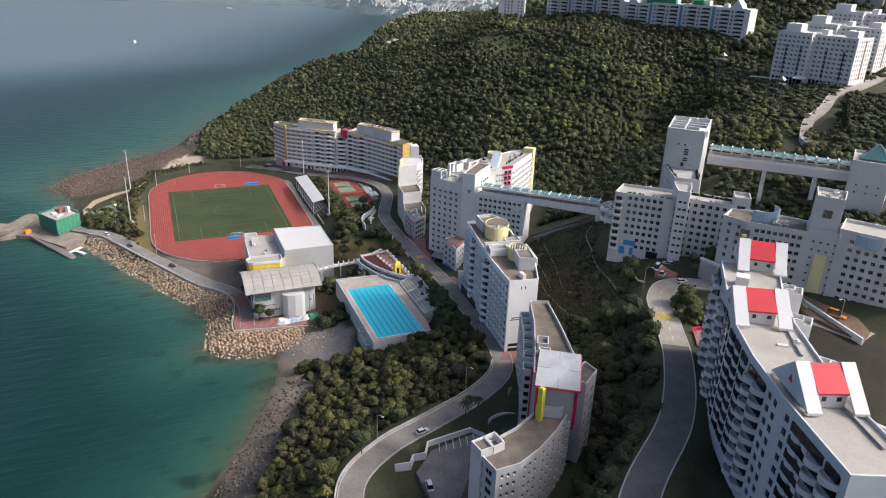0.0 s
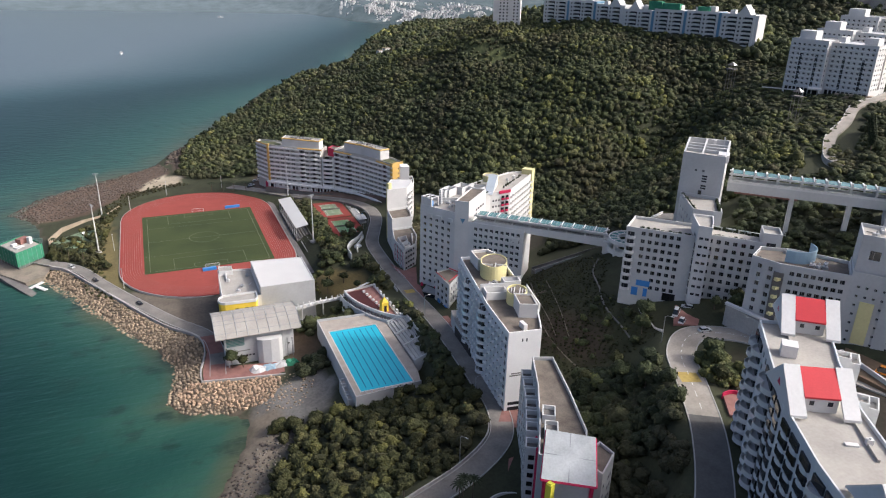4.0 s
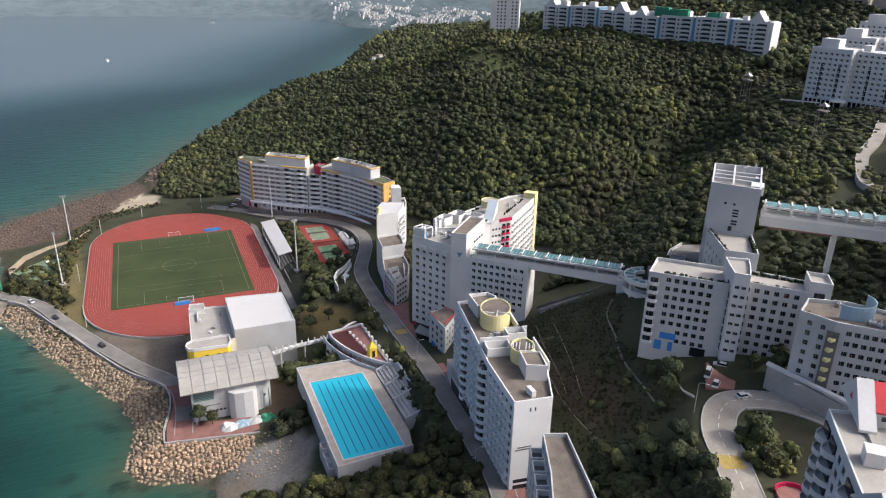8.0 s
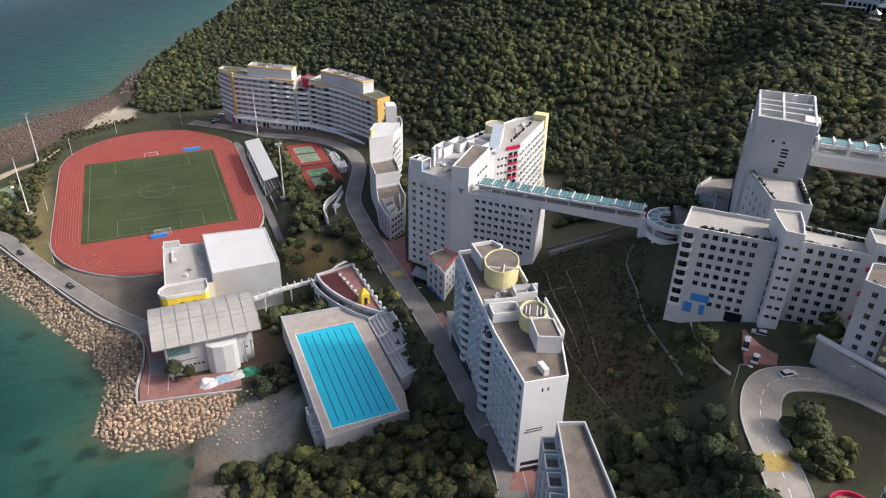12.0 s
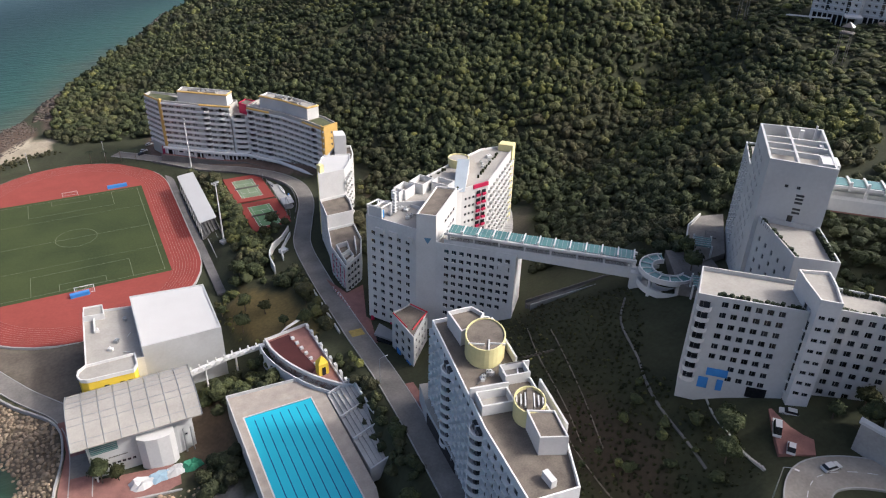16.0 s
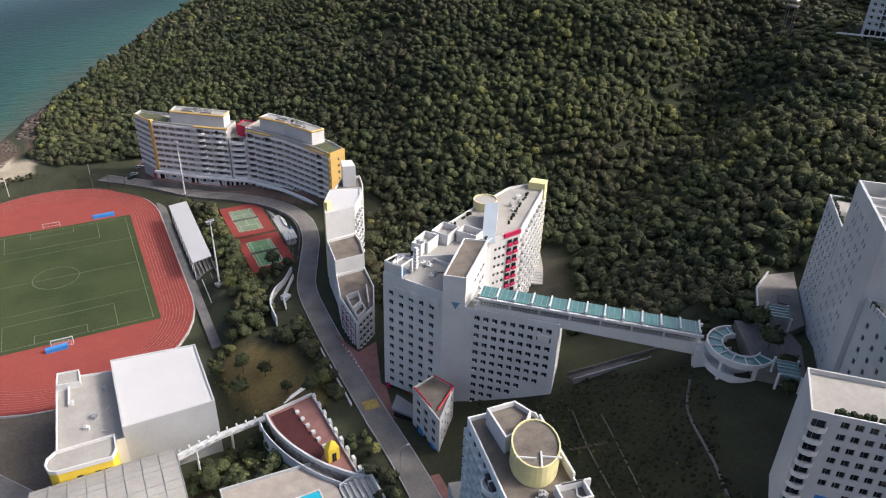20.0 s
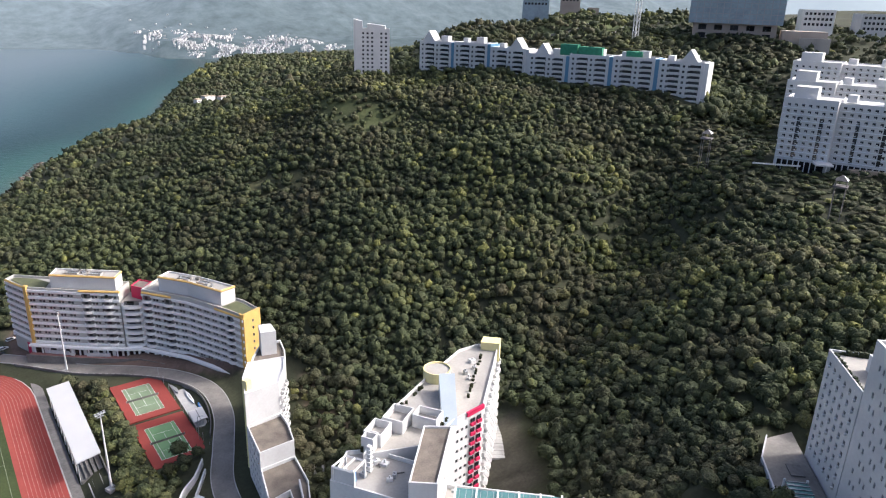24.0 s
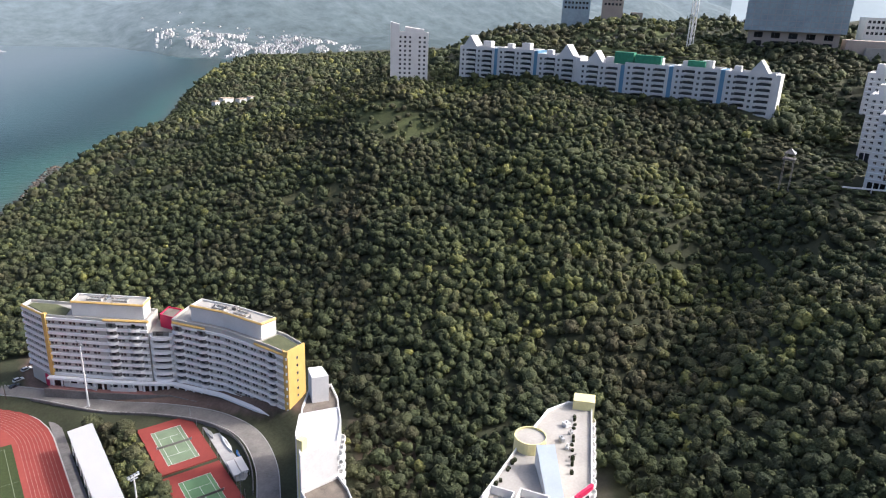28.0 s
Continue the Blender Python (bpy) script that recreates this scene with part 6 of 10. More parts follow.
def ribbon_mesh(ss, reach=2.0, h=1.05, n=30):
    """A balcony parapet that swells over each place in ss and runs on between them: x back along the wall, y outwards."""
    mid_s, lo, hi = sum(ss) / len(ss), min(ss) - 2.5, max(ss) + 2.5
    line = []
    for i in range(n + 1):
        s = lo + (hi - lo) * i / n
        swell = max(math.cos(min(1.0, abs(s - c) / 2.5) * math.pi / 2) ** 0.7 for c in ss)
        line.append((mid_s - s, 0.05 + (0.45 if min(ss) < s < max(ss) else 0.0) * (1 - swell) + reach * swell))
    k = Mesh()
    for (x0, y0), (x1, y1) in zip(line, line[1:]):
        a, b, c, d = (x0, y0), (x1, y1), (x1, max(0.0, y1 - 0.16)), (x0, max(0.0, y0 - 0.16))
        k.poly([(*b, -0.25), (*a, -0.25), (*a, h), (*b, h)])
        k.poly([(*a, h), (*b, h), (*c, h), (*d, h)])
        k.poly([(*c, 0), (*d, 0), (*d, h), (*c, h)])
        k.poly([(x0, 0, 0), (x0, y0, 0), (x1, y1, 0), (x1, 0, 0)])
        k.poly([(x0, 0, -0.25), (x0, y0, -0.25), (x1, y1, -0.25), (x1, 0, -0.25)])
    me = bpy.data.meshes.new("balcony")
    me.from_pydata(k.v, [], k.f)
    me.materials.append(M["white"])
    me.update()
    return me, mid_s


deep = box_mesh("recess", [(0, 0.15, 0, 3.9, 0.5, 2.0, 0)], ["glass"])
shallow = balcony_mesh(1.6, 0.6, 1.05, 6, "blue_wall")
for p0, p1, ss in ((RW[0], RW[1], (3, 8)), (RW[1], RW[2], (2.4, 6.6)), (RW[3], RW[4], (2.0, 6.6)), (RW[4], RW[5], (14, 19))):
    wave, mid_s = ribbon_mesh(ss)
    for r in range(9):
        place("balcony", wave, frame_on(p0, p1, mid_s, 57.6 + 3.2 * r), t)
    for s in ss:
        for r in range(9):
            place("recess", deep, frame_on(p0, p1, s, 58.6 + 3.2 * r), t)
for p0, p1, ss in ((RW[1], RW[2], (11.8, 16.8)), (RW[2], RW[3], (3, 8, 13.5)), (RW[4], RW[5], (7, 11))):
    for s in ss:
        for r in range(9):
            place("balcony", shallow, frame_on(p0, p1, s, 57.6 + 3.2 * r), t)
            place("recess", deep, frame_on(p0, p1, s, 58.6 + 3.2 * r), t)
for x, y, a in ((161.3, 130.0, -48), (148.9, 115.5, -52), (136.8, 97.1, -62), (125.5, 74.0, -70)):
    extra(t, "bay", ["white", "roof_pale", "glass"], lambda k: (tub(k, rect(x, y, 7.5, 5.5, a), 55, 84.5, 0.3, 1.2), tub(k, rect(x - 2.0, y - 1.5, 3.4, 3.4, a), 55, 86.2, 0.25, 1.0), [k.box(x - 3.4 * math.sin(radians(a)) * 0 + 2.2 * math.cos(radians(a + 90)), y + 2.8 * math.sin(radians(a + 90)) * -1, 58 + 3.2 * r, 2.0, 0.4, 1.4, 2, a) for r in range(8)]))
extra(t, "roof_box", ["white", "roof_pale", "glass"], lambda k: (k.box(144.6, 131.5, 87.4, 3.4, 3.4, 3.0, 0, -45), k.box(129, 102, 87.4, 2.4, 1.0, 0.5, 0, -30), k.box(133.6, 103.5, 87.4, 0.5, 16, 0.7, 1, -32), k.box(150.5, 136.5, 87.4, 0.5, 14, 0.7, 1, -40), k.box(119.5, 74, 87.4, 0.5, 16, 0.7, 1, -20)))
clutter(t, [(125, 85), (130, 93), (137, 106), (133, 108)], 87.6, 4, 31, ("white", "roof_pale"))
clutter(t, [(142, 112), (152, 126), (160, 135), (156, 137)], 87.6, 5, 32, ("white", "roof_pale"))

# ---- the curved lower hall with a white canopy ----
t = thing("lecture_hall", (95, 145, 25), "curved grey-white hall with a white canopy roof on red trim", "building")
SC = [(66.4, 133.6), (68.0, 123.4), (75, 123.8), (82.5, 127.2), (91.0, 132.8), (99.5, 139.8), (105.0, 147.0), (94.5, 150.0), (88.0, 141.5), (80.5, 137.4), (72.5, 134.8)]
storeys(t, SC, 22, 51.8, {i: rows_of(3, 8, 1.0, 1.3, 27.5, 3.0, 0.8, 0.8, style="sill") for i in (1, 2, 3, 4, 5)} | {0: rows_of(2, 8, 2.6, 1.8, 27, 3.0), 9: rows_of(3, 7, 1.2, 1.4, 28, 3.0), 10: rows_of(2, 7, 1.2, 1.4, 28, 3.0)}, roof="roof", parapet=0.9)
extra(t, "corner_tower", ["white", "roof"], lambda k: (tub(k, [(65.9, 134.2), (66.6, 129.6), (70.4, 130.2), (70.0, 135.0)], 22, 53.4, 0.35, 0.6), tub(k, [(70.4, 130.0), (74.0, 130.9), (73.4, 135.8), (69.9, 135.0)], 50, 53.4, 0.35, 2.2)))
extra(t, "roof_pen", ["blue_wall", "dark_concrete"], lambda k: tub(k, [(88.5, 141.0), (95.0, 137.8), (101.0, 143.0), (97.0, 148.6), (93.0, 147.5)], 50, 54.5, 0.3, 2.0))
extra(t, "yellow_flue", ["lime"], lambda k: (k.box(88.9, 139.2, 50.6, 1.5, 1.5, 10.6, 0, 25), k.box(88.9, 139.2, 61.2, 1.0, 1.0, 0.3, 0, 25)), "lime-yellow square flue")
extra(t, "rear_slab", ["grey_wall", "roof"], lambda k: tub(k, [(103.6, 139.8), (110.8, 145.4), (110.0, 150.6), (101.5, 147.2)], 22, 59.0, 0.35, 0.8))
slit = window_mesh(0.8, 1.1, "plain")
for r in range(9):
    for c in (1.6, 5.4, 7.0):
        place("window", slit, frame_on((103.6, 139.8), (110.8, 145.4), c, 29 + 3.1 * r, 0.02), t)
extra(t, "canopy_roof", ["canopy_sheet", "magenta"], lambda k: (k.poly([(88.2, 142.0, 60.6), (98.0, 134.6, 61.2), (104.6, 145.4, 65.2), (96.0, 153.6, 64.2)]), k.poly([(88.2, 142.0, 60.1), (98.0, 134.6, 60.7), (104.6, 145.4, 64.7), (96.0, 153.6, 63.7)][::-1], 1),
                                                            [k.beam(p, q, 0.32, 1, 4) for p, q in (((88.2, 142.0, 60.2), (98.0, 134.6, 60.8)), ((98.0, 134.6, 60.8), (104.6, 145.4, 64.8)), ((104.6, 145.4, 64.8), (96.0, 153.6, 63.8)), ((96.0, 153.6, 63.8), (88.2, 142.0, 60.2)))]), "white canopy roof with red edge beams")
extra(t, "canopy_frame", ["magenta", "grey_wall"], lambda k: (k.prism([(90.2, 142.8), (97.8, 137.0), (102.6, 145.2), (96.0, 150.8)], 50, [60.2, 60.6, 64.0, 63.4], 1), [k.beam((x, y, 48), (x, y, z), 0.5, 0, 6) for x, y, z in ((89.0, 141.9, 60.2), (97.6, 135.6, 60.6), (103.6, 145.2, 64.4))]))
for a, b in (((93.1, 138.3, 60.95), (100.3, 149.5, 64.75)), ((92.1, 147.8, 62.45), (101.3, 140.0, 63.25)), ((88.2, 142.0, 60.65), (96.0, 153.6, 64.25))):
    extra(t, "canopy_seam", ["frame"], lambda k: k.beam(a, b, 0.1, 0, 4))
SN = [(96.0, 156.0), (104.5, 147.5), (113.0, 160.0), (118.5, 177.0), (124.0, 196.3), (117.8, 198.6), (111.5, 184.0), (103.0, 168.0)]
storeys(t, SN, 22, 54.9, {5: rows_of(4, 9, 1.2, 1.5, 28.2, 2.9), 6: rows_of(5, 9, 1.2, 1.5, 28.2, 2.9), 7: rows_of(3, 9, 1.2, 1.5, 28.2, 2.9), 4: rows_of(2, 9, 1.2, 1.4, 28.2, 2.9), 2: rows_of(5, 9, 1.2, 1.4, 28.2, 2.9), 3: rows_of(6, 9, 1.2, 1.4, 28.2, 2.9)}, wall="grey_wall", roof="roof", parapet=1.2)
k = Mesh()
tub(k, rect(0, 1.5, 4.4, 3.6), 0, 23.0, 0.35, 1.6, 0, 1)
for r in range(7):
    k.box(-2.22, 1.6, 1.6 + 2.9 * r, 0.06, 1.6, 1.5, 2)
    k.box(0.9, 3.32, 1.6 + 2.9 * r, 1.0, 0.06, 1.5, 2)
tooth = bpy.data.meshes.new("bay")
tooth.from_pydata(k.v, [], k.f)
for key in ("white", "dark_concrete", "glass"):
    tooth.materials.append(M[key])
tooth.polygons.foreach_set("material_index", k.m)
tooth.update()
for p0, p1, ss in ((SN[5], SN[6], (2.6, 7.9, 13.2)), (SN[6], SN[7], (3.2, 8.8, 14.4)), (SN[7], SN[0], (3.6,))):
    for s in ss:
        place("bay", tooth, frame_on(p0, p1, s, 27.5), t)
extra(t, "red_pipe_wall", ["magenta"], lambda k: (k.box(102.4, 167.6, 24, 1.2, 1.2, 26, 0, 30), k.box(99.0, 161.5, 24, 0.6, 0.6, 28, 0, 30)), "red service riser")
for x, y in ((107, 170), (104, 163.5), (101, 157.5)):
    extra(t, "roof_house", ["white", "dark_concrete"], lambda k: tub(k, rect(x, y, 5.0, 3.6, 60), 53, 56.2, 0.3, 1.2))


# ---- roads, kerbs and markings ----
def ribbon(name, line, d0, d1, lift, key, label, thick=0.0, cat="road", parent=None):
    q = [p[:2] for p in line]
    a = [(x, y, p[2] + lift) for (x, y), p in zip(off(q, d0), line)]
    b = [(x, y, p[2] + lift) for (x, y), p in zip(off(q, d1), line)]
    k = Mesh()
    for i in range(len(line) - 1):
        k.poly([a[i], b[i], b[i + 1], a[i + 1]])
        if thick:
            for c, d in ((a[i], a[i + 1]), (b[i + 1], b[i])):
                k.poly([d, c, (c[0], c[1], c[2] - thick), (d[0], d[1], d[2] - thick)])
    ob = k.make(name, [key], parent)
    return tagged(ob, label, cat, kind="structure") if not parent else ob


main = curve(MAIN_ROAD, 8)
upper = curve(UPPER_ROAD, 8)
front = curve(WATERFRONT, 8)
r1 = ribbon("road", main, -3.6, 3.6, 0.05, "road_main", "worn pale concrete campus road", 0.4)
r2 = ribbon("road", upper, -4.2, 4.2, 0.05, "road", "worn pale concrete upper road with a turning bend", 0.4)
r3 = ribbon("road", front, -3.2, 3.0, 0.05, "road_main", "concrete waterfront road behind the sea wall", 0.4)
for line, parent, halves in ((main, r1, (-3.6, 3.6)), (upper, r2, (-4.2, 4.2)), (front, r3, (-3.2, 3.0))):
    for h in halves:
        s = 1 if h > 0 else -1
        ribbon("kerb", line, h, h + 0.3 * s, 0.2, "concrete", "", 0.5, parent=parent)
    dash = line[4:-4] if parent is r2 else []
    for i in range(0, len(dash) - 1, 2):
        a, b = Vector(dash[i]), Vector(dash[i + 1])
        b = a + (b - a).normalized() * min(3.0, (b - a).length)
        u = (b - a).normalized()
        n = Vector((u.y, -u.x, 0)) * 0.09
        k = Mesh()
        k.poly([a + n + Vector((0, 0, 0.06)), b + n + Vector((0, 0, 0.06)), b - n + Vector((0, 0, 0.06)), a - n + Vector((0, 0, 0.06))][::-1])
        k.make("lane_mark", ["marking"], parent)
k = Mesh()
k.poly([(121.4, 326.4, 18.42), (126.2, 326.0, 18.42), (126.4, 330.4, 18.14), (121.6, 330.8, 18.14)])
k.make("box_mark", ["mark_yellow"], r1)
k = Mesh()
k.poly([(150.2, 167.5, 57.1), (155.6, 165.4, 57.1), (157.6, 170.4, 57.1), (152.2, 172.6, 57.1)])
k.make("box_mark", ["mark_yellow"], r2)
# darker road surface with the residence's shadow put into its colour
M["asphalt"] = mat("shaded_worn_asphalt", (0.12, 0.116, 0.11), 0.9, var=0.3, scale=0.2, fine=1.5)
ribbon("asphalt", [p for p in upper if p[1] < 153 and p[0] < 150], -4.15, 4.15, 0.075, "asphalt", "", 0.0, parent=r2)
ribbon("pavement", [p for p in main if 205 < p[1] < 292], 3.95, 6.6, 0.16, "paving", "red brick pavement along the white hall", 0.4, "pavement")
k = Mesh()
k.prism([(127.3, 320), (131, 316), (134, 330), (131.5, 338), (139, 360), (131, 357), (127.5, 372), (127.6, 345)], 10, [18.6, 18.6, 17.4, 16.9, 16.4, 16.4, 15.6, 16.7])
tagged(k.make("pavement", ["paving"]), "red brick forecourt under the hall", "pavement", kind="structure")
k = Mesh()
k.prism([(96.8, 172.0), (101, 169), (104.5, 173.5), (109, 188), (105.5, 187.5)], 20, 27.3)
tagged(k.make("pavement", ["paving"]), "pinkish brick apron beside the curved hall", "pavement", kind="structure")
k = Mesh()
k.prism([(110.2, 204.6), (117.2, 199.2), (127, 207.8), (118.5, 209.2), (118.0, 215)], 22, 27.25)
tagged(k.make("pavement", ["paving"]), "red brick crossing beside the white hall", "pavement", kind="structure")
k = Mesh()
k.prism([(171.0, 197.0), (178.0, 193.2), (190, 204), (184.5, 207.0), (180.6, 208)], 52, 57.75)
tagged(k.make("pavement", ["paving"]), "dark brick forecourt of the laboratory hall", "pavement", kind="structure")
# yard in dark concrete, its shade put into the colour
k = Mesh()
k.prism([(186.5, 203.6), (189, 193), (196, 190), (201, 195)], 52, 57.7)
tagged(k.make("pavement", ["dark_concrete"]), "shaded concrete service yard", "pavement", kind="structure")
k = Mesh()
k.prism([(195, 152), (197, 128), (205, 132), (214, 148), (206, 160)], 52, 61.6)
tagged(k.make("pavement", ["soil"]), "brown paved lane below the academic block", "pavement", kind="structure")

# low walls along the roads
for name, line, d, h, key, label in (("road_wall", [p for p in main if p[0] < 112 and p[1] < 206], -4.4, 0.9, "concrete", "low pale concrete parapet on the seaward side of the road"),
                                     ("road_wall", [p for p in main if 330 < p[1] < 372], -5.2, 0.8, "white", "low white wall above the road bank"),
                                     ("road_wall", [p for p in main if p[1] > 436 and p[0] > 86], -5.0, 0.7, "dark_concrete", "low dark concrete kerb wall round the tennis yard")):
    q = [p[:2] for p in line]
    a, b = off(q, d - 0.18), off(q, d + 0.18)
    k = Mesh()
    for i in range(len(line) - 1):
        k.prism(ccw([a[i], a[i + 1], b[i + 1], b[i]]), min(line[i][2], line[i + 1][2]) - 2.5, [line[i][2] + h] * 4)
    tagged(k.make(name, [key]), label, "wall", kind="structure")
k = Mesh()
k.prism([(186.6, 191.0), (191.0, 168.0), (191.6, 168.2), (187.2, 191.3)], 55, [65.0, 64.0, 64.0, 65.0])
tagged(k.make("retaining_wall", ["concrete"]), "stained retaining wall above the turning bend", "wall", kind="structure")
k = Mesh()
k.prism([(186.4, 191.4), (190.9, 167.6), (192.4, 168.1), (187.9, 192.0)], 65.0, 65.7, bottom=True)
tagged(k.make("coping", ["white"]), "white coping of the retaining wall", "wall", kind="structure")
k = Mesh()
k.prism([(201.0, 158.0), (196.0, 128.0), (196.6, 127.8), (201.6, 157.8)], 55, 63.0)
tagged(k.make("lane_wall", ["white"]), "white parapet wall of the upper lane", "wall", kind="structure")
k = Mesh()
for i in range(12):
    a0, a1 = radians(-32 + i * 12.5), radians(-19.5 + i * 12.5)
    k.prism(ccw([(157.6 + r * math.cos(a), 153.2 + r * math.sin(a)) for r, a in ((4.6, a0), (4.6, a1), (4.3, a1), (4.3, a0))]), 54, 58.4)
tagged(k.make("planter_wall", ["magenta"]), "curved red wall round a small brick terrace", "wall", kind="structure")
k = Mesh()
k.prism(ccw([(156.2, 157.3), (158.9, 157.4), (161.3, 155.6), (162, 153), (161.3, 150.8), (155, 145.4), (151.2, 149.6)]), 52, 57.3)
tagged(k.make("terrace", ["paving"]), "pinkish brick terrace inside the red wall", "pavement", kind="structure")

curl_wall = thing("curl_wall", (160, 149, 57), "low white curled wall beside the brick terrace", "wall")
for i in range(8):
    a0, a1 = radians(20 + i * 34), radians(54 + i * 34)
    extra(curl_wall, "wall_panel", ["white"], lambda k: k.prism(ccw([(160.2 + r * math.cos(a), 148.6 + r * math.sin(a)) for r, a in ((2.2, a0), (2.2, a1), (1.9, a1), (1.9, a0))]), 54, 58.2))
for x, y in ((150.6, 145.0), (148.4, 141.6)):
    k = Mesh()
    u, n = Vector((0.87, -0.49)), Vector((0.49, 0.87))
    for s0, s1, w0, w1 in ((-1.3, 0.6, 0.12, 0.12), (0.6, 1.5, 0.4, 0.02)):
        c = Vector((x, y))
        k.poly([(*(c + u * s0 - n * w0), 57.13), (*(c + u * s1 - n * w1), 57.13), (*(c + u * s1 + n * w1), 57.13), (*(c + u * s0 + n * w0), 57.13)])
    k.make("arrow_mark", ["marking"], r2)

# loop with parking bays and white walls below the road
k = Mesh()
k.prism([(60, 140), (66, 137), (86, 142), (92, 152), (95, 163), (88, 170), (68, 166), (60, 158)], 20, 26.0)
tagged(k.make("parking_yard", ["dark_concrete"]), "dark stained parking yard in the road loop", "pavement", kind="structure")
yard_wall = thing("yard_wall", (70, 166, 26), "stepped white boundary wall of the parking yard", "wall")
for a, b in (((54.4, 161.8), (59.0, 161.2)), ((59.0, 161.2), (61.0, 164.2)), ((61.0, 164.2), (64.8, 163.9)), ((64.8, 163.9), (67.4, 168.6)), ((67.4, 168.6), (83.0, 170.6)), ((83.0, 170.6), (86.0, 166.5))):
    extra(yard_wall, "wall_panel", ["white"], lambda k: k.prism(ccw([a, b, (b[0] + 0.3, b[1] - 0.4), (a[0] + 0.3, a[1] - 0.4)]), 24, 27.8))
for i in range(6):
    k = Mesh()
    k.poly([(70 + 2.4 * i, 164.6 - 0.1 * i, 26.02), (70.15 + 2.4 * i, 164.6 - 0.1 * i, 26.02), (71.6 + 2.4 * i, 168.8 + 0.1 * i, 26.02), (71.4 + 2.4 * i, 168.8 + 0.1 * i, 26.02)])
    k.make("bay_mark", ["marking"], yard_wall)
arc_wall = thing("arc_wall", (97, 173, 26), "curved white garden wall beside the brick apron", "wall")
extra(arc_wall, "wall_panel", ["white"], lambda k: [k.prism(ccw([(95.5 + r * math.cos(radians(a)), 166.5 + r * math.sin(radians(a))) for r, a in ((7.6, 25 + 10 * i), (7.6, 35 + 10 * i), (7.3, 35 + 10 * i), (7.3, 25 + 10 * i))]), 25, 28.0) for i in range(11)])

# ---- running track and pitch ----
TRACK_C, TRACK_S = (38.4, 479.3), 43.2


def oval(r, n=20):
    x, y = TRACK_C
    return [(x + r * math.cos(radians(a)), y + TRACK_S + r * math.sin(radians(a))) for a in np.linspace(0, 180, n)] + [(x + r * math.cos(radians(a)), y - TRACK_S + r * math.sin(radians(a))) for a in np.linspace(180, 360, n)]


t = thing("running_track", (38.4, 479, 3.0), "red eight-lane running track round a green football pitch", "sports field")
extra(t, "base", ["concrete"], lambda k: k.prism(oval(49.7), 0.5, 3.85, 0))
extra(t, "track_surface", ["track"], lambda k: k.prism(oval(49.2), 3.7, 4.0, 0))
extra(t, "infield", ["track2"], lambda k: k.prism(oval(37.6), 3.8, 4.008, 0))
for i in range(9):
    def line(k, r=37.7 + 1.22 * i):
        a, b = oval(r, 26), oval(r - 0.10, 26)
        for j in range(len(a)):
            m = (j + 1) % len(a)
            k.poly([(*a[j], 4.012), (*a[m], 4.012), (*b[m], 4.012), (*b[j], 4.012)])
    extra(t, "lane_line", ["lane_paint"], line)
t = thing("football_pitch", (38, 476, 4.0), "green artificial-turf football pitch with faint white lines", "pitch")
extra(t, "turf", ["turf"], lambda k: k.prism([(2.2, 426), (74.0, 426), (74.0, 526.3), (2.2, 526.3)], 3.9, 4.03))


def stroke(k, a, b, w=0.22, z=4.04):
    u = (Vector(b) - Vector(a)).normalized() * w / 2
    n = Vector((u.y, -u.x))
    k.poly([(a[0] - n.x - u.x, a[1] - n.y - u.y, z), (a[0] + n.x - u.x, a[1] + n.y - u.y, z), (b[0] + n.x + u.x, b[1] + n.y + u.y, z), (b[0] - n.x + u.x, b[1] - n.y + u.y, z)])


extra(t, "pitch_marking", ["pitch_paint"], lambda k: [stroke(k, *s) for s in (((5.2, 428.5), (71.4, 428.5)), ((5.2, 523.8), (71.4, 523.8)), ((5.2, 428.5), (5.2, 523.8)), ((71.4, 428.5), (71.4, 523.8)))])
extra(t, "halfway_line", ["pitch_paint"], lambda k: stroke(k, (5.2, 476.2), (71.4, 476.2), 0.2))
for y0, s in ((428.5, 1), (523.8, -1)):
    extra(t, "penalty_box", ["pitch_paint"], lambda k: [stroke(k, *q, 0.2) for x, d in ((20, 16.5), (9.2, 5.5)) for q in (((38.3 - x, y0), (38.3 - x, y0 + s * d)), ((38.3 + x, y0), (38.3 + x, y0 + s * d)), ((38.3 - x, y0 + s * d), (38.3 + x, y0 + s * d)))])
extra(t, "centre_circle", ["pitch_paint"], lambda k: [stroke(k, (38.3 + 9.15 * math.cos(radians(a)), 476.2 + 9.15 * math.sin(radians(a))), (38.3 + 9.15 * math.cos(radians(a + 12)), 476.2 + 9.15 * math.sin(radians(a + 12))), 0.2) for a in range(0, 360, 12)])
extra(t, "cross_lines", ["pitch_paint"], lambda k: [stroke(k, (2.6, y), (73.6, y), 0.14) for y in (452, 500.5)])
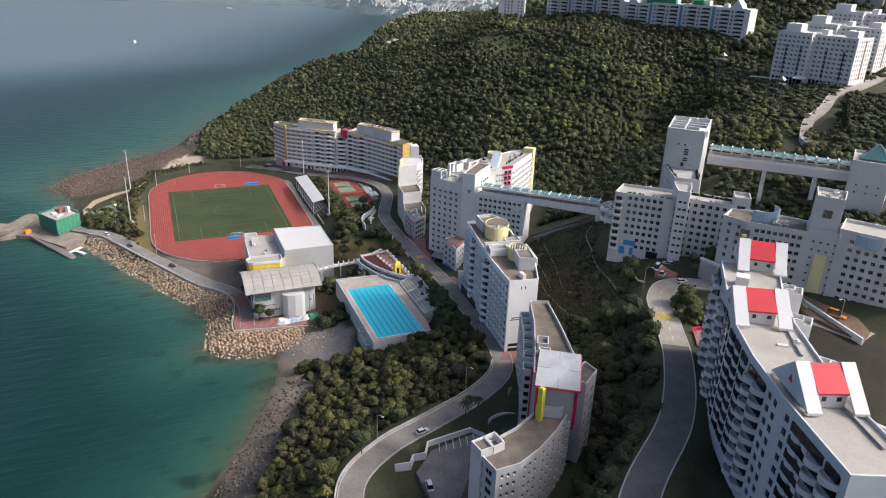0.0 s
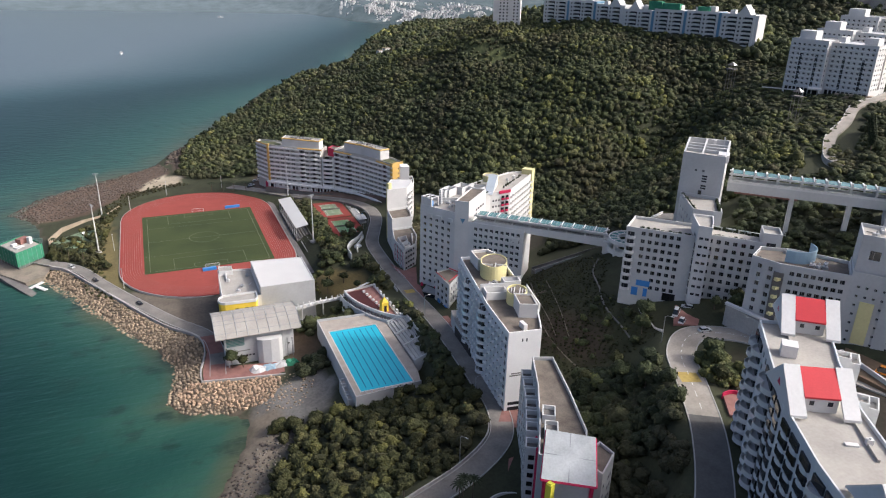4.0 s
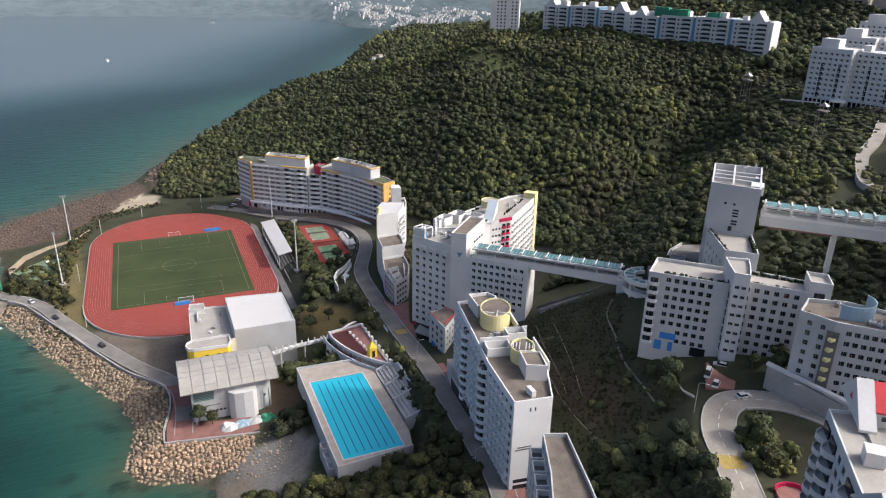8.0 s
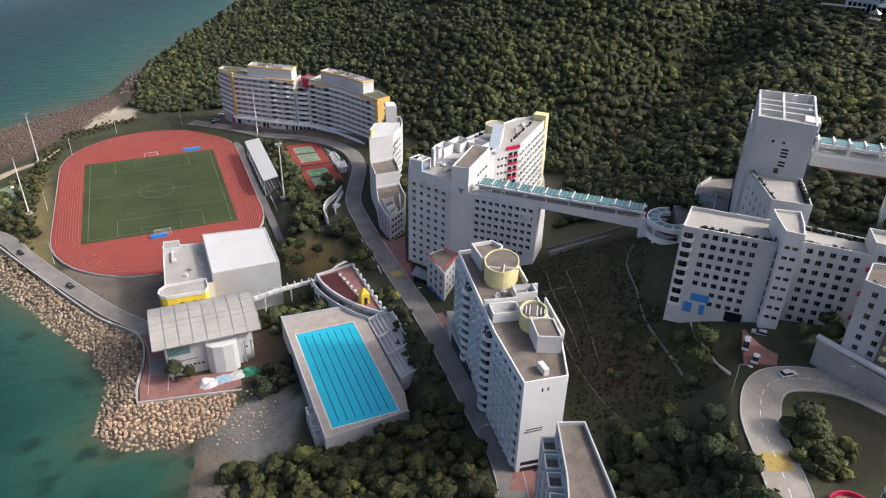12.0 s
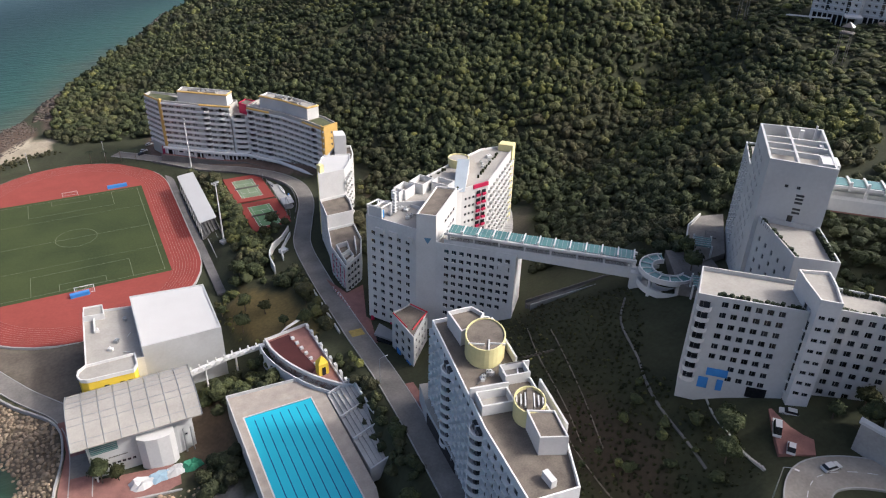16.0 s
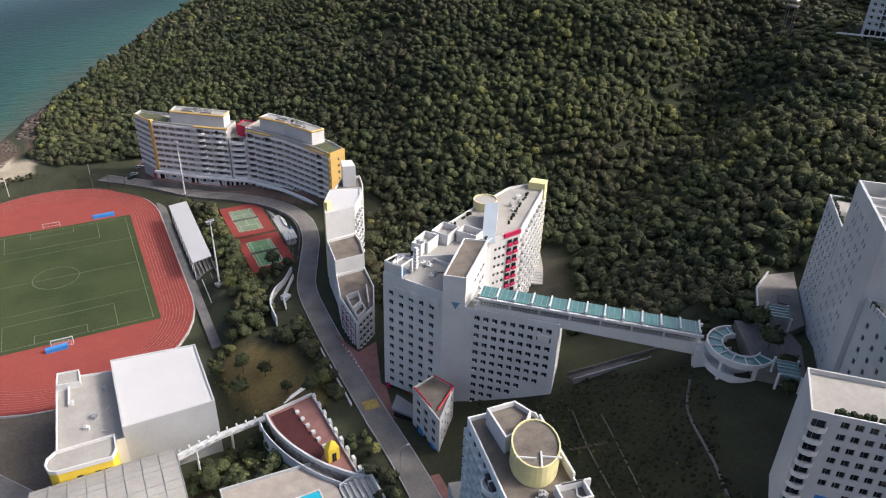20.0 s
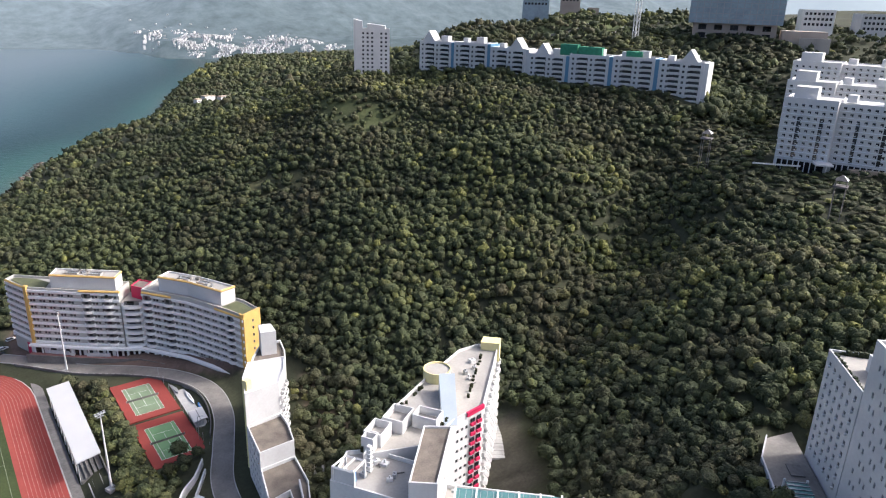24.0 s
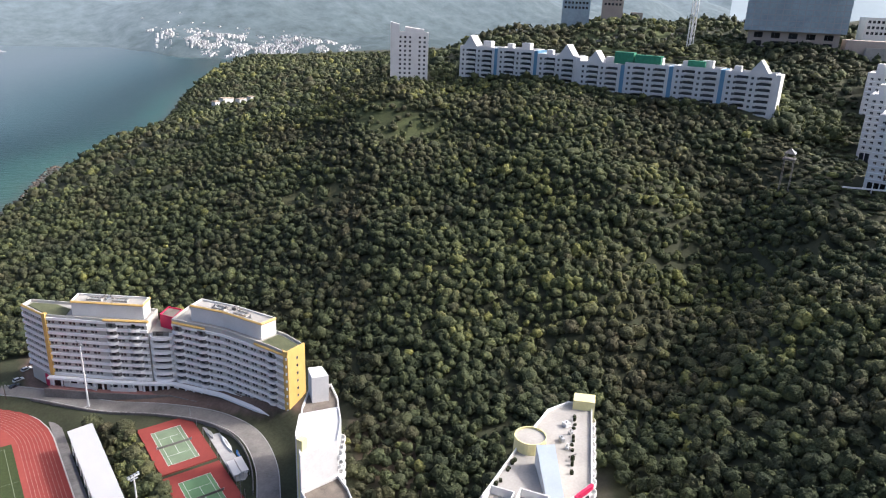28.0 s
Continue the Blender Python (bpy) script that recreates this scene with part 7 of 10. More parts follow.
for y, s in ((424.2, -1), (527.0, 1)):
    g = thing("goal", (38.5, y, 4), "white football goal with net on the red infield", "goal", "goals")
    extra(g, "goal_frame", ["white"], lambda k: ([k.beam((x, y, 4), (x, y, 6.5), 0.09, 0, 6) for x in (34.8, 42.2)], k.beam((34.8, y, 6.5), (42.2, y, 6.5), 0.09, 0, 6), [k.beam((x, y, 6.5), (x, y + s * 1.8, 4), 0.05, 0, 4) for x in (34.8, 42.2)], k.beam((34.8, y + s * 1.8, 4.05), (42.2, y + s * 1.8, 4.05), 0.05, 0, 4)))
    extra(g, "net", ["steel"], lambda k: [k.beam((34.8 + 0.74 * i, y, 6.5), (34.8 + 0.74 * i, y + s * 1.8, 4.05), 0.03, 0, 3) for i in range(11)])
    b = thing("players_bench", (36 if s < 0 else 65, y + s * 2.6, 4), "blue covered bench beside the pitch", "bench", "benches")
    bx, by = (36.5, 421.2) if s < 0 else (62, 529.2)
    extra(b, "shell", ["blue"], lambda k: k.prism(rect(bx, by, 7.5 if s < 0 else 10, 1.8, 4 if s < 0 else 3), 4.0, 5.6))
    extra(b, "seat", ["white"], lambda k: k.box(bx, by + 0.9, 4.0, 6, 0.5, 0.5, 0, 4))
MAST = thing("floodlight_mast", (0, 0, 0), "tall white floodlight mast with a lamp head", "floodlight", "floodlight masts")
extra(MAST, "pole", ["white"], lambda k: k.beam((0, 0, -1), (0, 0, 29), 0.42, 0, 10, 0.2))
extra(MAST, "head_frame", ["steel"], lambda k: (k.box(0, 0, 29, 3.6, 0.5, 0.25), k.box(0, 0, 28.2, 2.4, 0.4, 0.2)))
for i in range(4):
    extra(MAST, "floodlamp", ["steel"], lambda k: k.box(-1.5 + i, -0.25, 29.2, 0.7, 0.5, 0.6))
extra(MAST, "footing", ["concrete"], lambda k: k.box(0, 0, -1, 3.0, 3.0, 1.2))
spots_m = [(-23, 543, 3.2, 1.0), (-22.5, 470, 4.0, 0.98), (99.2, 434, 9.0, 1.0), (102.6, 533, 7.0, 1.0)]
for i, (x, y, z, s) in enumerate(spots_m):
    if i:
        copy_thing(MAST, pose(x, y, z, 0, 0, 90 * i + 20))
MAST.location = spots_m[0][:3]
POLE = thing("lamp_pole", (-8.5, 414, 3), "slim pale lamp pole beside the running track", "lamp post", "track lamp poles")
extra(POLE, "pole", ["white"], lambda k: k.beam((-8.5, 414, 2), (-8.5, 414, 14), 0.16, 0, 8, 0.1))
extra(POLE, "lamp", ["steel"], lambda k: k.box(-8.5, 414, 14, 0.9, 0.4, 0.25))
for x, y in ((-14, 470), (-5, 545), (20, 574), (60, 577)):
    copy_thing(POLE, pose(x, y, 3))

# spectator stand and covered seats
t = thing("grandstand", (96, 478, 4), "long spectator stand with a white roof beside the track", "stand")
extra(t, "roof", ["roof_white"], lambda k: k.poly([(91.6, 509), (91.6, 448.5), (99.8, 448.5), (99.8, 507)][::-1][:0] or [(91.6, 448.5, 13.2), (99.6, 448.5, 14.8), (99.8, 507.5, 14.8), (91.4, 509, 13.2)]) or k.poly([(91.4, 509, 12.9), (99.8, 507.5, 14.5), (99.6, 448.5, 14.5), (91.6, 448.5, 12.9)]))
for i in range(5):
    extra(t, "seat_tier", ["dark_concrete"], lambda k: k.box(93 + 1.5 * i, 478.5, 3, 1.6, 59, 2.2 + 0.7 * i))
for i in range(9):
    extra(t, "post", ["white"], lambda k: (k.beam((92.0, 449.5 + 7.2 * i, 3.5), (92.0, 449.5 + 7.2 * i, 13.1), 0.14, 0, 6),))
extra(t, "rear_wall", ["dark_concrete"], lambda k: k.box(100.2, 474, 3, 0.3, 62, 6.5))
for i in range(4):
    extra(t, "bleacher", ["concrete"], lambda k: k.box(94.5 + 1.3 * i, 437, 3, 1.2, 20, 2.0 + 0.8 * i))
k = Mesh()
k.prism([(87.9, 398), (91.6, 398), (91.6, 540), (87.9, 540)], 1, 3.75)
tagged(k.make("pavement", ["dark_concrete"]), "dark asphalt strip between track and stand", "pavement", kind="structure")

# tennis courts
for y0, y1, key in ((472.5, 495.5, "court_old"), (438, 461, "court")):
    t = thing("tennis_court", (122.5, (y0 + y1) / 2, 10), "green tennis court on a red hard surround", "tennis court", "tennis courts")
    extra(t, "surround", ["track"], lambda k: k.prism([(113.5, y0 - 4.2), (133.2, y0 - 4.2), (133.2, y1 + 5.2), (113.5, y1 + 5.2)], 8.5, 10.35))
    extra(t, "court_surface", [key], lambda k: k.prism([(117.2, y0), (128.2, y0), (128.2, y1), (117.2, y1)], 10, 10.37))
    extra(t, "court_lines", ["marking"], lambda k: [stroke(k, *s, 0.12, 10.38) for s in (((117.2, y0), (128.2, y0)), ((117.2, y1), (128.2, y1)), ((117.2, y0), (117.2, y1)), ((128.2, y0), (128.2, y1)), ((118.6, y0), (118.6, y1)), ((126.8, y0), (126.8, y1)), ((118.6, y0 + 5.5), (126.8, y0 + 5.5)), ((118.6, y1 - 5.5), (126.8, y1 - 5.5)), ((122.7, y0 + 5.5), (122.7, y1 - 5.5)))])
    net = extra(t, "net", ["dark_concrete"], lambda k: k.box(122.7, (y0 + y1) / 2, 10.35, 12.4, 0.06, 0.95))
    for x in (116.4, 129.0):
        extra(net, "net_post", ["steel"], lambda k: k.beam((x, (y0 + y1) / 2, 10.3), (x, (y0 + y1) / 2, 11.5), 0.07, 0, 6))
    for i in range(5):
        extra(t, "fence_post", ["steel"], lambda k: k.beam((133.4, y0 - 4 + 7.8 * i, 9.5), (133.4, y0 - 4 + 7.8 * i, 14), 0.08, 0, 6))
t = thing("boat_yard", (141, 470, 10), "fenced yard with paved slabs beside the tennis courts", "yard")
extra(t, "slab", ["concrete"], lambda k: k.prism([(134, 452), (138, 450.5), (141.5, 462), (141.5, 480), (135, 490)], 8, 10.3))
for i in range(2):
    s = thing("boat_shed", (135 + 3.2 * i, 456, 10.3), "small open shed with a white sheet roof", "shed", "boat sheds")
    extra(s, "roof", ["roof_white"], lambda k: k.prism(rect(135.0 + 3.0 * i, 456.2 + 0.6 * i, 2.6, 9.0, -4), 12.6, 12.75, bottom=True))
    for dx, dy in ((-1, -4), (1, -4), (-1, 4), (1, 4)):
        extra(s, "post", ["steel"], lambda k: k.beam((135.0 + 3.0 * i + dx, 456.2 + dy, 10.2), (135.0 + 3.0 * i + dx, 456.2 + dy, 12.6), 0.07))
for x, y, L, key, lab in ((138.8, 474, 12, "white", "long white rowing boat on the ground"), (140.2, 465.5, 5, "blue", "boat under a blue tarpaulin"), (135.8, 483, 6, "steel", "grey dinghy on the ground")):
    b = thing("boat", (x, y, 10.3), lab, "boat", "boats in the yard")
    extra(b, "hull", [key], lambda k: k.prism([(x - 0.1, y - L / 2), (x + 0.65, y - L / 4), (x + 0.7, y + L / 5), (x, y + L / 2), (x - 0.6, y + L / 5), (x - 0.65, y - L / 4)], 10.3, 11.0))
    extra(b, "deck", ["roof_pale"], lambda k: k.prism([(x, y - L / 4), (x + 0.35, y), (x, y + L / 4), (x - 0.35, y)], 11.0, 11.05))

# ---- swimming pool ----
t = thing("swimming_pool", (88, 280, 16), "outdoor fifty-metre swimming pool with dark lane lines", "swimming pool")
PX0, PX1, PY0, PY1 = 77.6, 98.8, 254.9, 305.0
extra(t, "water", ["pool"], lambda k: k.poly([(PX0, PY0, 16.05), (PX1, PY0, 16.05), (PX1, PY1, 16.05), (PX0, PY1, 16.05)]))
for i in range(7):
    x = PX0 + (PX1 - PX0) * (i + 1) / 8
    extra(t, "lane_line", ["lane"], lambda k: k.poly([(x - 0.16, PY0 + 2, 16.056), (x + 0.16, PY0 + 2, 16.056), (x + 0.16, PY1 - 2, 16.056), (x - 0.16, PY1 - 2, 16.056)]))
DECK = [(74.4, 250.6), (101.5, 252.6), (103.6, 262), (104.0, 314.6), (74.6, 316.4)]
M["deck_tile"] = mat("buff_pool_deck_tiles", (0.40, 0.35, 0.30), 0.85, var=0.2, scale=0.3, fine=2.0)
extra(t, "deck", ["deck_tile"], lambda k: [k.prism(ccw(r), 12, 16.2) for r in ([(74.6, 251), (PX0, 254.6), (PX0, PY1), (74.8, 316)], [(74.8, 316), (PX0, PY1), (PX1, PY1), (103.8, 314.4)], [(PX1, PY1), (PX1, PY0), (103.4, 262), (103.8, 314.4)], [(PX1, PY0), (PX0, PY0), (74.6, 251), (101.4, 253)], [(PX1, PY0), (101.4, 253), (103.4, 262)])])
extra(t, "coping", ["white"], lambda k: [k.prism(ccw(r), 15.8, 16.26) for r in ([(PX0 - 0.4, PY0 - 0.4), (PX1 + 0.4, PY0 - 0.4), (PX1 + 0.4, PY0), (PX0 - 0.4, PY0)], [(PX0 - 0.4, PY1), (PX1 + 0.4, PY1), (PX1 + 0.4, PY1 + 0.4), (PX0 - 0.4, PY1 + 0.4)], [(PX0 - 0.4, PY0), (PX0, PY0), (PX0, PY1), (PX0 - 0.4, PY1)], [(PX1, PY0), (PX1 + 0.4, PY0), (PX1 + 0.4, PY1), (PX1, PY1)])])
extra(t, "retaining_wall", ["grey_wall"], lambda k: [k.prism(ccw([a, b, d, c]), 5, 17.3) for a, b, c, d in zip(DECK[3:] + DECK[:1], DECK[4:] + DECK[:2], inset(DECK, 0.35)[3:] + inset(DECK, 0.35)[:1], inset(DECK, 0.35)[4:] + inset(DECK, 0.35)[:2])])
for i in range(3):
    extra(t, "side_bay", ["grey_wall", "roof_pale"], lambda k: tub(k, rect(73.6, 266 - 4.6 * i, 2.6, 4.0), 6, 15.2 - 0.7 * i, 0.3, 1.0))
for i in range(8):
    extra(t, "starting_block", ["white"], lambda k: k.box(PX0 + 1.4 + 2.65 * i, PY0 - 0.9, 16.2, 0.6, 0.7, 0.55))
t = thing("pool_bleachers", (108, 284, 16), "stepped grey concrete spectator seating beside the pool", "bleachers")
for i in range(6):
    extra(t, "tier", ["concrete"], lambda k: k.prism([(104.3 + 1.35 * i, 268.0), (105.7 + 1.35 * i, 268.0), (105.3 + 1.35 * i, 303), (103.9 + 1.35 * i, 303)], 12, 16.6 + 0.62 * i))
for y in (267.7, 281, 291.5, 303.2):
    extra(t, "divider_wall", ["white"], lambda k: k.prism([(104.2, y), (112.4, y), (112.4, y + 0.35), (104.0, y + 0.35)], 12, [17.4, 20.8, 20.8, 17.4]))
extra(t, "rear_wall", ["white"], lambda k: k.prism([(112.3, 267.8), (112.7, 267.8), (112.4, 303.4), (111.9, 303.4)], 12, 21.4))
for i in range(7):
    extra(t, "light_box", ["white"], lambda k: k.box(113.4, 264 + 5.6 * i, 19.5, 0.7, 1.1, 1.0, 0, 15))

t = thing("play_terrace", (102, 322, 17), "maroon play terrace inside a curved white wall with yellow gatehouse", "terrace")
CURVE = [(93.0, 337.4), (93.6, 330), (96.6, 320.5), (101.8, 311), (108.0, 303.6), (111.6, 300.6)]
cl = curve(CURVE, 6)
extra(t, "floor", ["soil", "paving"], lambda k: (k.prism(ccw([p for p in cl] + [(110.2, 304), (108.8, 340.2)]), 12, 18.4, 1), ))
M["maroon"] = mat("maroon_safety_surface", (0.075, 0.022, 0.022), 0.9, var=0.15, scale=0.4)
extra(t, "play_surface", ["maroon"], lambda k: k.prism(ccw([(94.4, 336.4), (94.8, 330.4), (97.6, 321.5), (102.2, 313.2), (104.6, 316), (102.8, 326), (101.8, 337.6)]), 18, 18.46))
a, b = off(cl, 0.0), off(cl, -0.6)
extra(t, "curved_wall", ["white"], lambda k: [k.prism(ccw([a[i], a[i + 1], b[i + 1], b[i]]), 9, 19.8) for i in range(len(a) - 1)])
a2, b2 = off(cl, 2.2), off(cl, 1.9)
extra(t, "outer_ramp_wall", ["blue_wall"], lambda k: [k.prism(ccw([a2[i], a2[i + 1], b2[i + 1], b2[i]]), 9, 18.2 - 0.03 * i) for i in range(len(a2) - 1)])
for i in range(9):
    f = i / 8
    extra(t, "wall_pier", ["white"], lambda k: (k.box(108.9 + 1.9 * f, 338.5 - 34 * f, 12, 0.9, 1.6, 8.0, 0, 0)))
    if i < 6:
        extra(t, "seat_block", ["white"], lambda k: k.box(102.2 + 0.55 * i, 334.5 - 3.4 * i, 18.3, 1.1, 1.0, 1.0, 0, 10))
extra(t, "parapet", ["white"], lambda k: (k.prism([(93.2, 337.2), (108.8, 340.0), (108.8, 340.5), (93.2, 337.7)], 12, 19.4), k.prism([(109.6, 304), (110.0, 304), (109.0, 340), (108.6, 340)], 12, 19.2)))
extra(t, "gate_house", ["yellow", "glass"], lambda k: (k.box(105.5, 312.4, 18.3, 3.4, 2.6, 4.6, 0, 8), [k.poly([(*p, 22.9), (*q, 22.9), (105.5, 312.4, 25.6)], 0) for p, q in zip(rect(105.5, 312.4, 3.6, 2.8, 8), rect(105.5, 312.4, 3.6, 2.8, 8)[1:] + rect(105.5, 312.4, 3.6, 2.8, 8)[:1])], k.box(105.7, 311.1, 18.5, 1.3, 0.2, 3.0, 1, 8)), "bright yellow pointed gate house")
extra(t, "stair", ["blue_wall"], lambda k: [k.box(109.0 - 0.25 * i, 300.2 - 0.8 * i, 12, 2.4, 0.8, 6.2 - 0.36 * i, 0, 20) for i in range(7)])
for i in range(3):
    extra(t, "access_ramp", ["steel"], lambda k: (k.beam((100 + i * 1.2, 341.6 + 1.0 * i, 17.5), (111 + i * 0.6, 345 + 1.0 * i, 19.2), 0.22, 0, 4)))

# ---- sports hall, yellow porch and seaside pavilion ----
t = thing("sports_hall", (60, 360, 4), "white sports hall with a plain white metal roof", "building")
HALLB = [(54.4, 343.8), (80.2, 343.8), (80.2, 374.4), (54.4, 377.4)]
storeys(t, HALLB, 2, 24.6, wall="grey_wall", roof="roof_white", parapet=0.35, thick=0.5)
storeys(t, [(36.6, 343.8), (54.4, 343.8), (54.4, 377.2), (38.0, 380.4)], 2, 20.6, {3: rows_of(8, 2, 1.8, 1.6, 8, 5)}, wall="white", roof="roof_pale", parapet=0.8)
extra(t, "corner_house", ["white", "roof_pale"], lambda k: (tub(k, [(38.2, 374.6), (45, 373.6), (45, 380.2), (38.6, 381)], 18, 22.2, 0.3, 0.5), k.box(41.4, 372.6, 20, 0.5, 14, 1.0, 0, -3)))
extra(t, "wall_cladding_rib", ["grey_wall"], lambda k: [k.box(55.2 + 0.64 * i, 343.77, 2, 0.06, 0.06, 22.0) for i in range(39)])
clutter(t, [(40, 350), (53, 347), (53, 372), (41, 374)], 19.8, 6, 41, ("white", "steel", "roof_white"))
t = thing("yellow_porch", (44, 339, 4), "yellow-fronted porch block between the hall and the pavilion", "building")
PORCH = [(37, 336), (50.5, 335.3), (51.8, 338), (51.8, 343.7), (37, 343.7), (34.9, 341.8), (34.4, 339.5), (35.2, 337)]
extra(t, "front_wall", ["yellow"], lambda k: k.prism(PORCH, 3, 21.8, 0), "yellow painted wall")
for x in (42.0, 46.5, 49.0):
    extra(t, "window", ["glass"], lambda k: k.box(x, 335.6, 18.0, 1.5, 0.5, 1.3, 0, -3))
extra(t, "roof_rim", ["white", "roof_pale"], lambda k: tub(k, inset(PORCH, -0.3), 21.8, 23.1, 0.4, 0.9))

t = thing("seaside_pavilion", (48, 322, 3.8), "grey-white pavilion with a curved ribbed metal roof by the sea", "building")
storeys(t, [(33.4, 313.2), (58.5, 312.6), (63.4, 314.4), (63.0, 333), (34.0, 331)], 2, 17.6, {0: rows_of(6, 1, 1.0, 1.0, 6.6, 4, 4.0, 12.5), 1: rows_of(1, 1, 0.8, 0.9, 9, 4)}, wall="grey_wall", roof="roof_pale", parapet=0.2)
XS = np.linspace(29.8, 66.4, 9)
vault = [(y, 18.0 + 5.2 * math.sin(math.pi * (0.06 + 0.80 * f))) for f, y in ((i / 10, 310.6 + 24.6 * i / 10) for i in range(11))]
z0v = vault[0][1]
vault = [(y, z - z0v + 18.0) for y, z in vault]
for i in range(8):
    extra(t, "roof_panel", ["roof_pale"], lambda k: [k.prism([(XS[i], a[0]), (XS[i + 1], a[0]), (XS[i + 1], b[0]), (XS[i], b[0])], [a[1] - 0.35, a[1] - 0.35, b[1] - 0.35, b[1] - 0.35], [a[1], a[1], b[1], b[1]]) for a, b in zip(vault, vault[1:])])
for i in range(9):
    extra(t, "roof_rib", ["frame"], lambda k: [k.beam((XS[i], a[0], a[1] + 0.05), (XS[i], b[0], b[1] + 0.05), 0.16, 0, 4) for a, b in zip(vault, vault[1:])])
for j in (1, 3, 4, 6, 7, 9):
    extra(t, "roof_seam", ["frame"], lambda k: k.beam((29.8, vault[j][0], vault[j][1] + 0.02), (66.4, vault[j][0], vault[j][1] + 0.02), 0.1, 0, 4))
extra(t, "curved_white_wall", ["white"], lambda k: k.prism([(47.0, 311.0), (49.0, 309.4), (52.5, 308.6), (56.0, 309.0), (57.6, 310.4), (57.6, 314), (47, 314)], 3.5, 15.2), "tall rounded white wall")
extra(t, "louvre_window", ["green_glass", "frame"], lambda k: (k.box(38.0, 313.1, 12.4, 7.6, 0.2, 4.2, 0), k.box(33.3, 317.5, 12.4, 0.2, 7.0, 4.2, 0), [k.box(38.0, 312.95, 12.8 + 0.7 * i, 7.6, 0.12, 0.16, 1) for i in range(6)]), "green glazed louvres")
extra(t, "portal_frame", ["white"], lambda k: (k.box(34.4, 311.0, 3.5, 0.5, 0.5, 5.2), k.box(36.0, 311.0, 7.6, 4.0, 0.6, 0.5), k.box(36.0, 311.0, 8.8, 4.0, 0.6, 0.4)))
extra(t, "wall_lettering", ["dark_concrete"], lambda k: (k.box(42.0, 313.0, 9.6, 7.0, 0.1, 0.35), k.box(47.4, 312.9, 9.4, 0.8, 0.1, 0.9)), "unreadable dark lettering as bars")
for x in (60.2, 62.4):
    extra(t, "post", ["steel"], lambda k: k.beam((x, 312.4, 3), (x, 312.4, 13), 0.25, 0, 8))
t = thing("tarpaulin_heap", (52, 303, 3.8), "crumpled white and green tarpaulins heaped beside the pavilion", "tarpaulin")
for i, (x, y, s, key) in enumerate(((46, 304.5, 4.6, "roof_white"), (51, 305, 4.8, "pale_blue"), (55.5, 305.2, 4.6, "roof_white"), (60.4, 305.4, 4.0, "net"))):
    def heap(k):
        g = random.Random(i)
        n = 12
        rim = [(x + s * math.cos(2 * math.pi * j / n) * g.uniform(0.7, 1.1), y + 0.62 * s * math.sin(2 * math.pi * j / n) * g.uniform(0.7, 1.1), 3.75) for j in range(n)]
        mid = [(x + 0.55 * (p[0] - x), y + 0.55 * (p[1] - y), 3.9 + g.uniform(0.5, 2.2)) for p in rim]
        for j in range(n):
            m = (j + 1) % n
            k.poly([rim[j], rim[m], mid[m]])
            k.poly([rim[j], mid[m], mid[j]])
            k.poly([mid[j], mid[m], (x, y, 4.9)])
    extra(t, "sheet", [key], heap)
t = thing("link_walkway", (84, 343, 12), "white elevated walkway from the sports hall over the trees", "walkway")
extra(t, "deck", ["white"], lambda k: k.prism([(66, 335.2), (80, 338.8), (96, 340.5), (96, 342.6), (80, 341.0), (66, 337.4)], 13.6, 14.4, bottom=True))
for i in range(10):
    extra(t, "baluster_panel", ["white"], lambda k: (k.box(67.5 + 2.9 * i, 335.6 + 0.62 * i if i < 5 else 338.9 + 0.2 * (i - 5), 14.4, 1.6, 0.2, 1.0, 0, 12), k.box(67.5 + 2.9 * i, 337.6 + 0.62 * i if i < 5 else 340.9 + 0.2 * (i - 5), 14.4, 0.5, 0.4, 1.3, 0, 12)))
for x, y in ((72, 337.6), (83, 340.4), (92, 341.2)):
    extra(t, "column", ["white"], lambda k: k.beam((x, y, 5), (x, y, 13.7), 0.35, 0, 8))

# white ramp wall beside the lower road
t = thing("ramp_wall", (116, 405, 12), "low curved white ramp wall beside the road", "wall")
rw = curve([(111.6, 391), (112.4, 402), (116.4, 410.5), (122, 416), (127.4, 424)], 5)
a, b = off(rw, 0.25), off(rw, -0.25)
extra(t, "outer_wall", ["white"], lambda k: [k.prism(ccw([a[i], a[i + 1], b[i + 1], b[i]]), 9, 15.4) for i in range(len(rw) - 1)])
rw2 = curve([(117.3, 398), (118.6, 405), (122.0, 411), (126.5, 418.5)], 5)
a3, b3 = off(rw2, 0.25), off(rw2, -0.25)
extra(t, "inner_wall", ["white"], lambda k: [k.prism(ccw([a3[i], a3[i + 1], b3[i + 1], b3[i]]), 9, 15.0) for i in range(len(rw2) - 1)])
extra(t, "landing", ["blue_wall"], lambda k: k.box(119.5, 405.5, 9, 3, 3, 5.4, 0, 30))

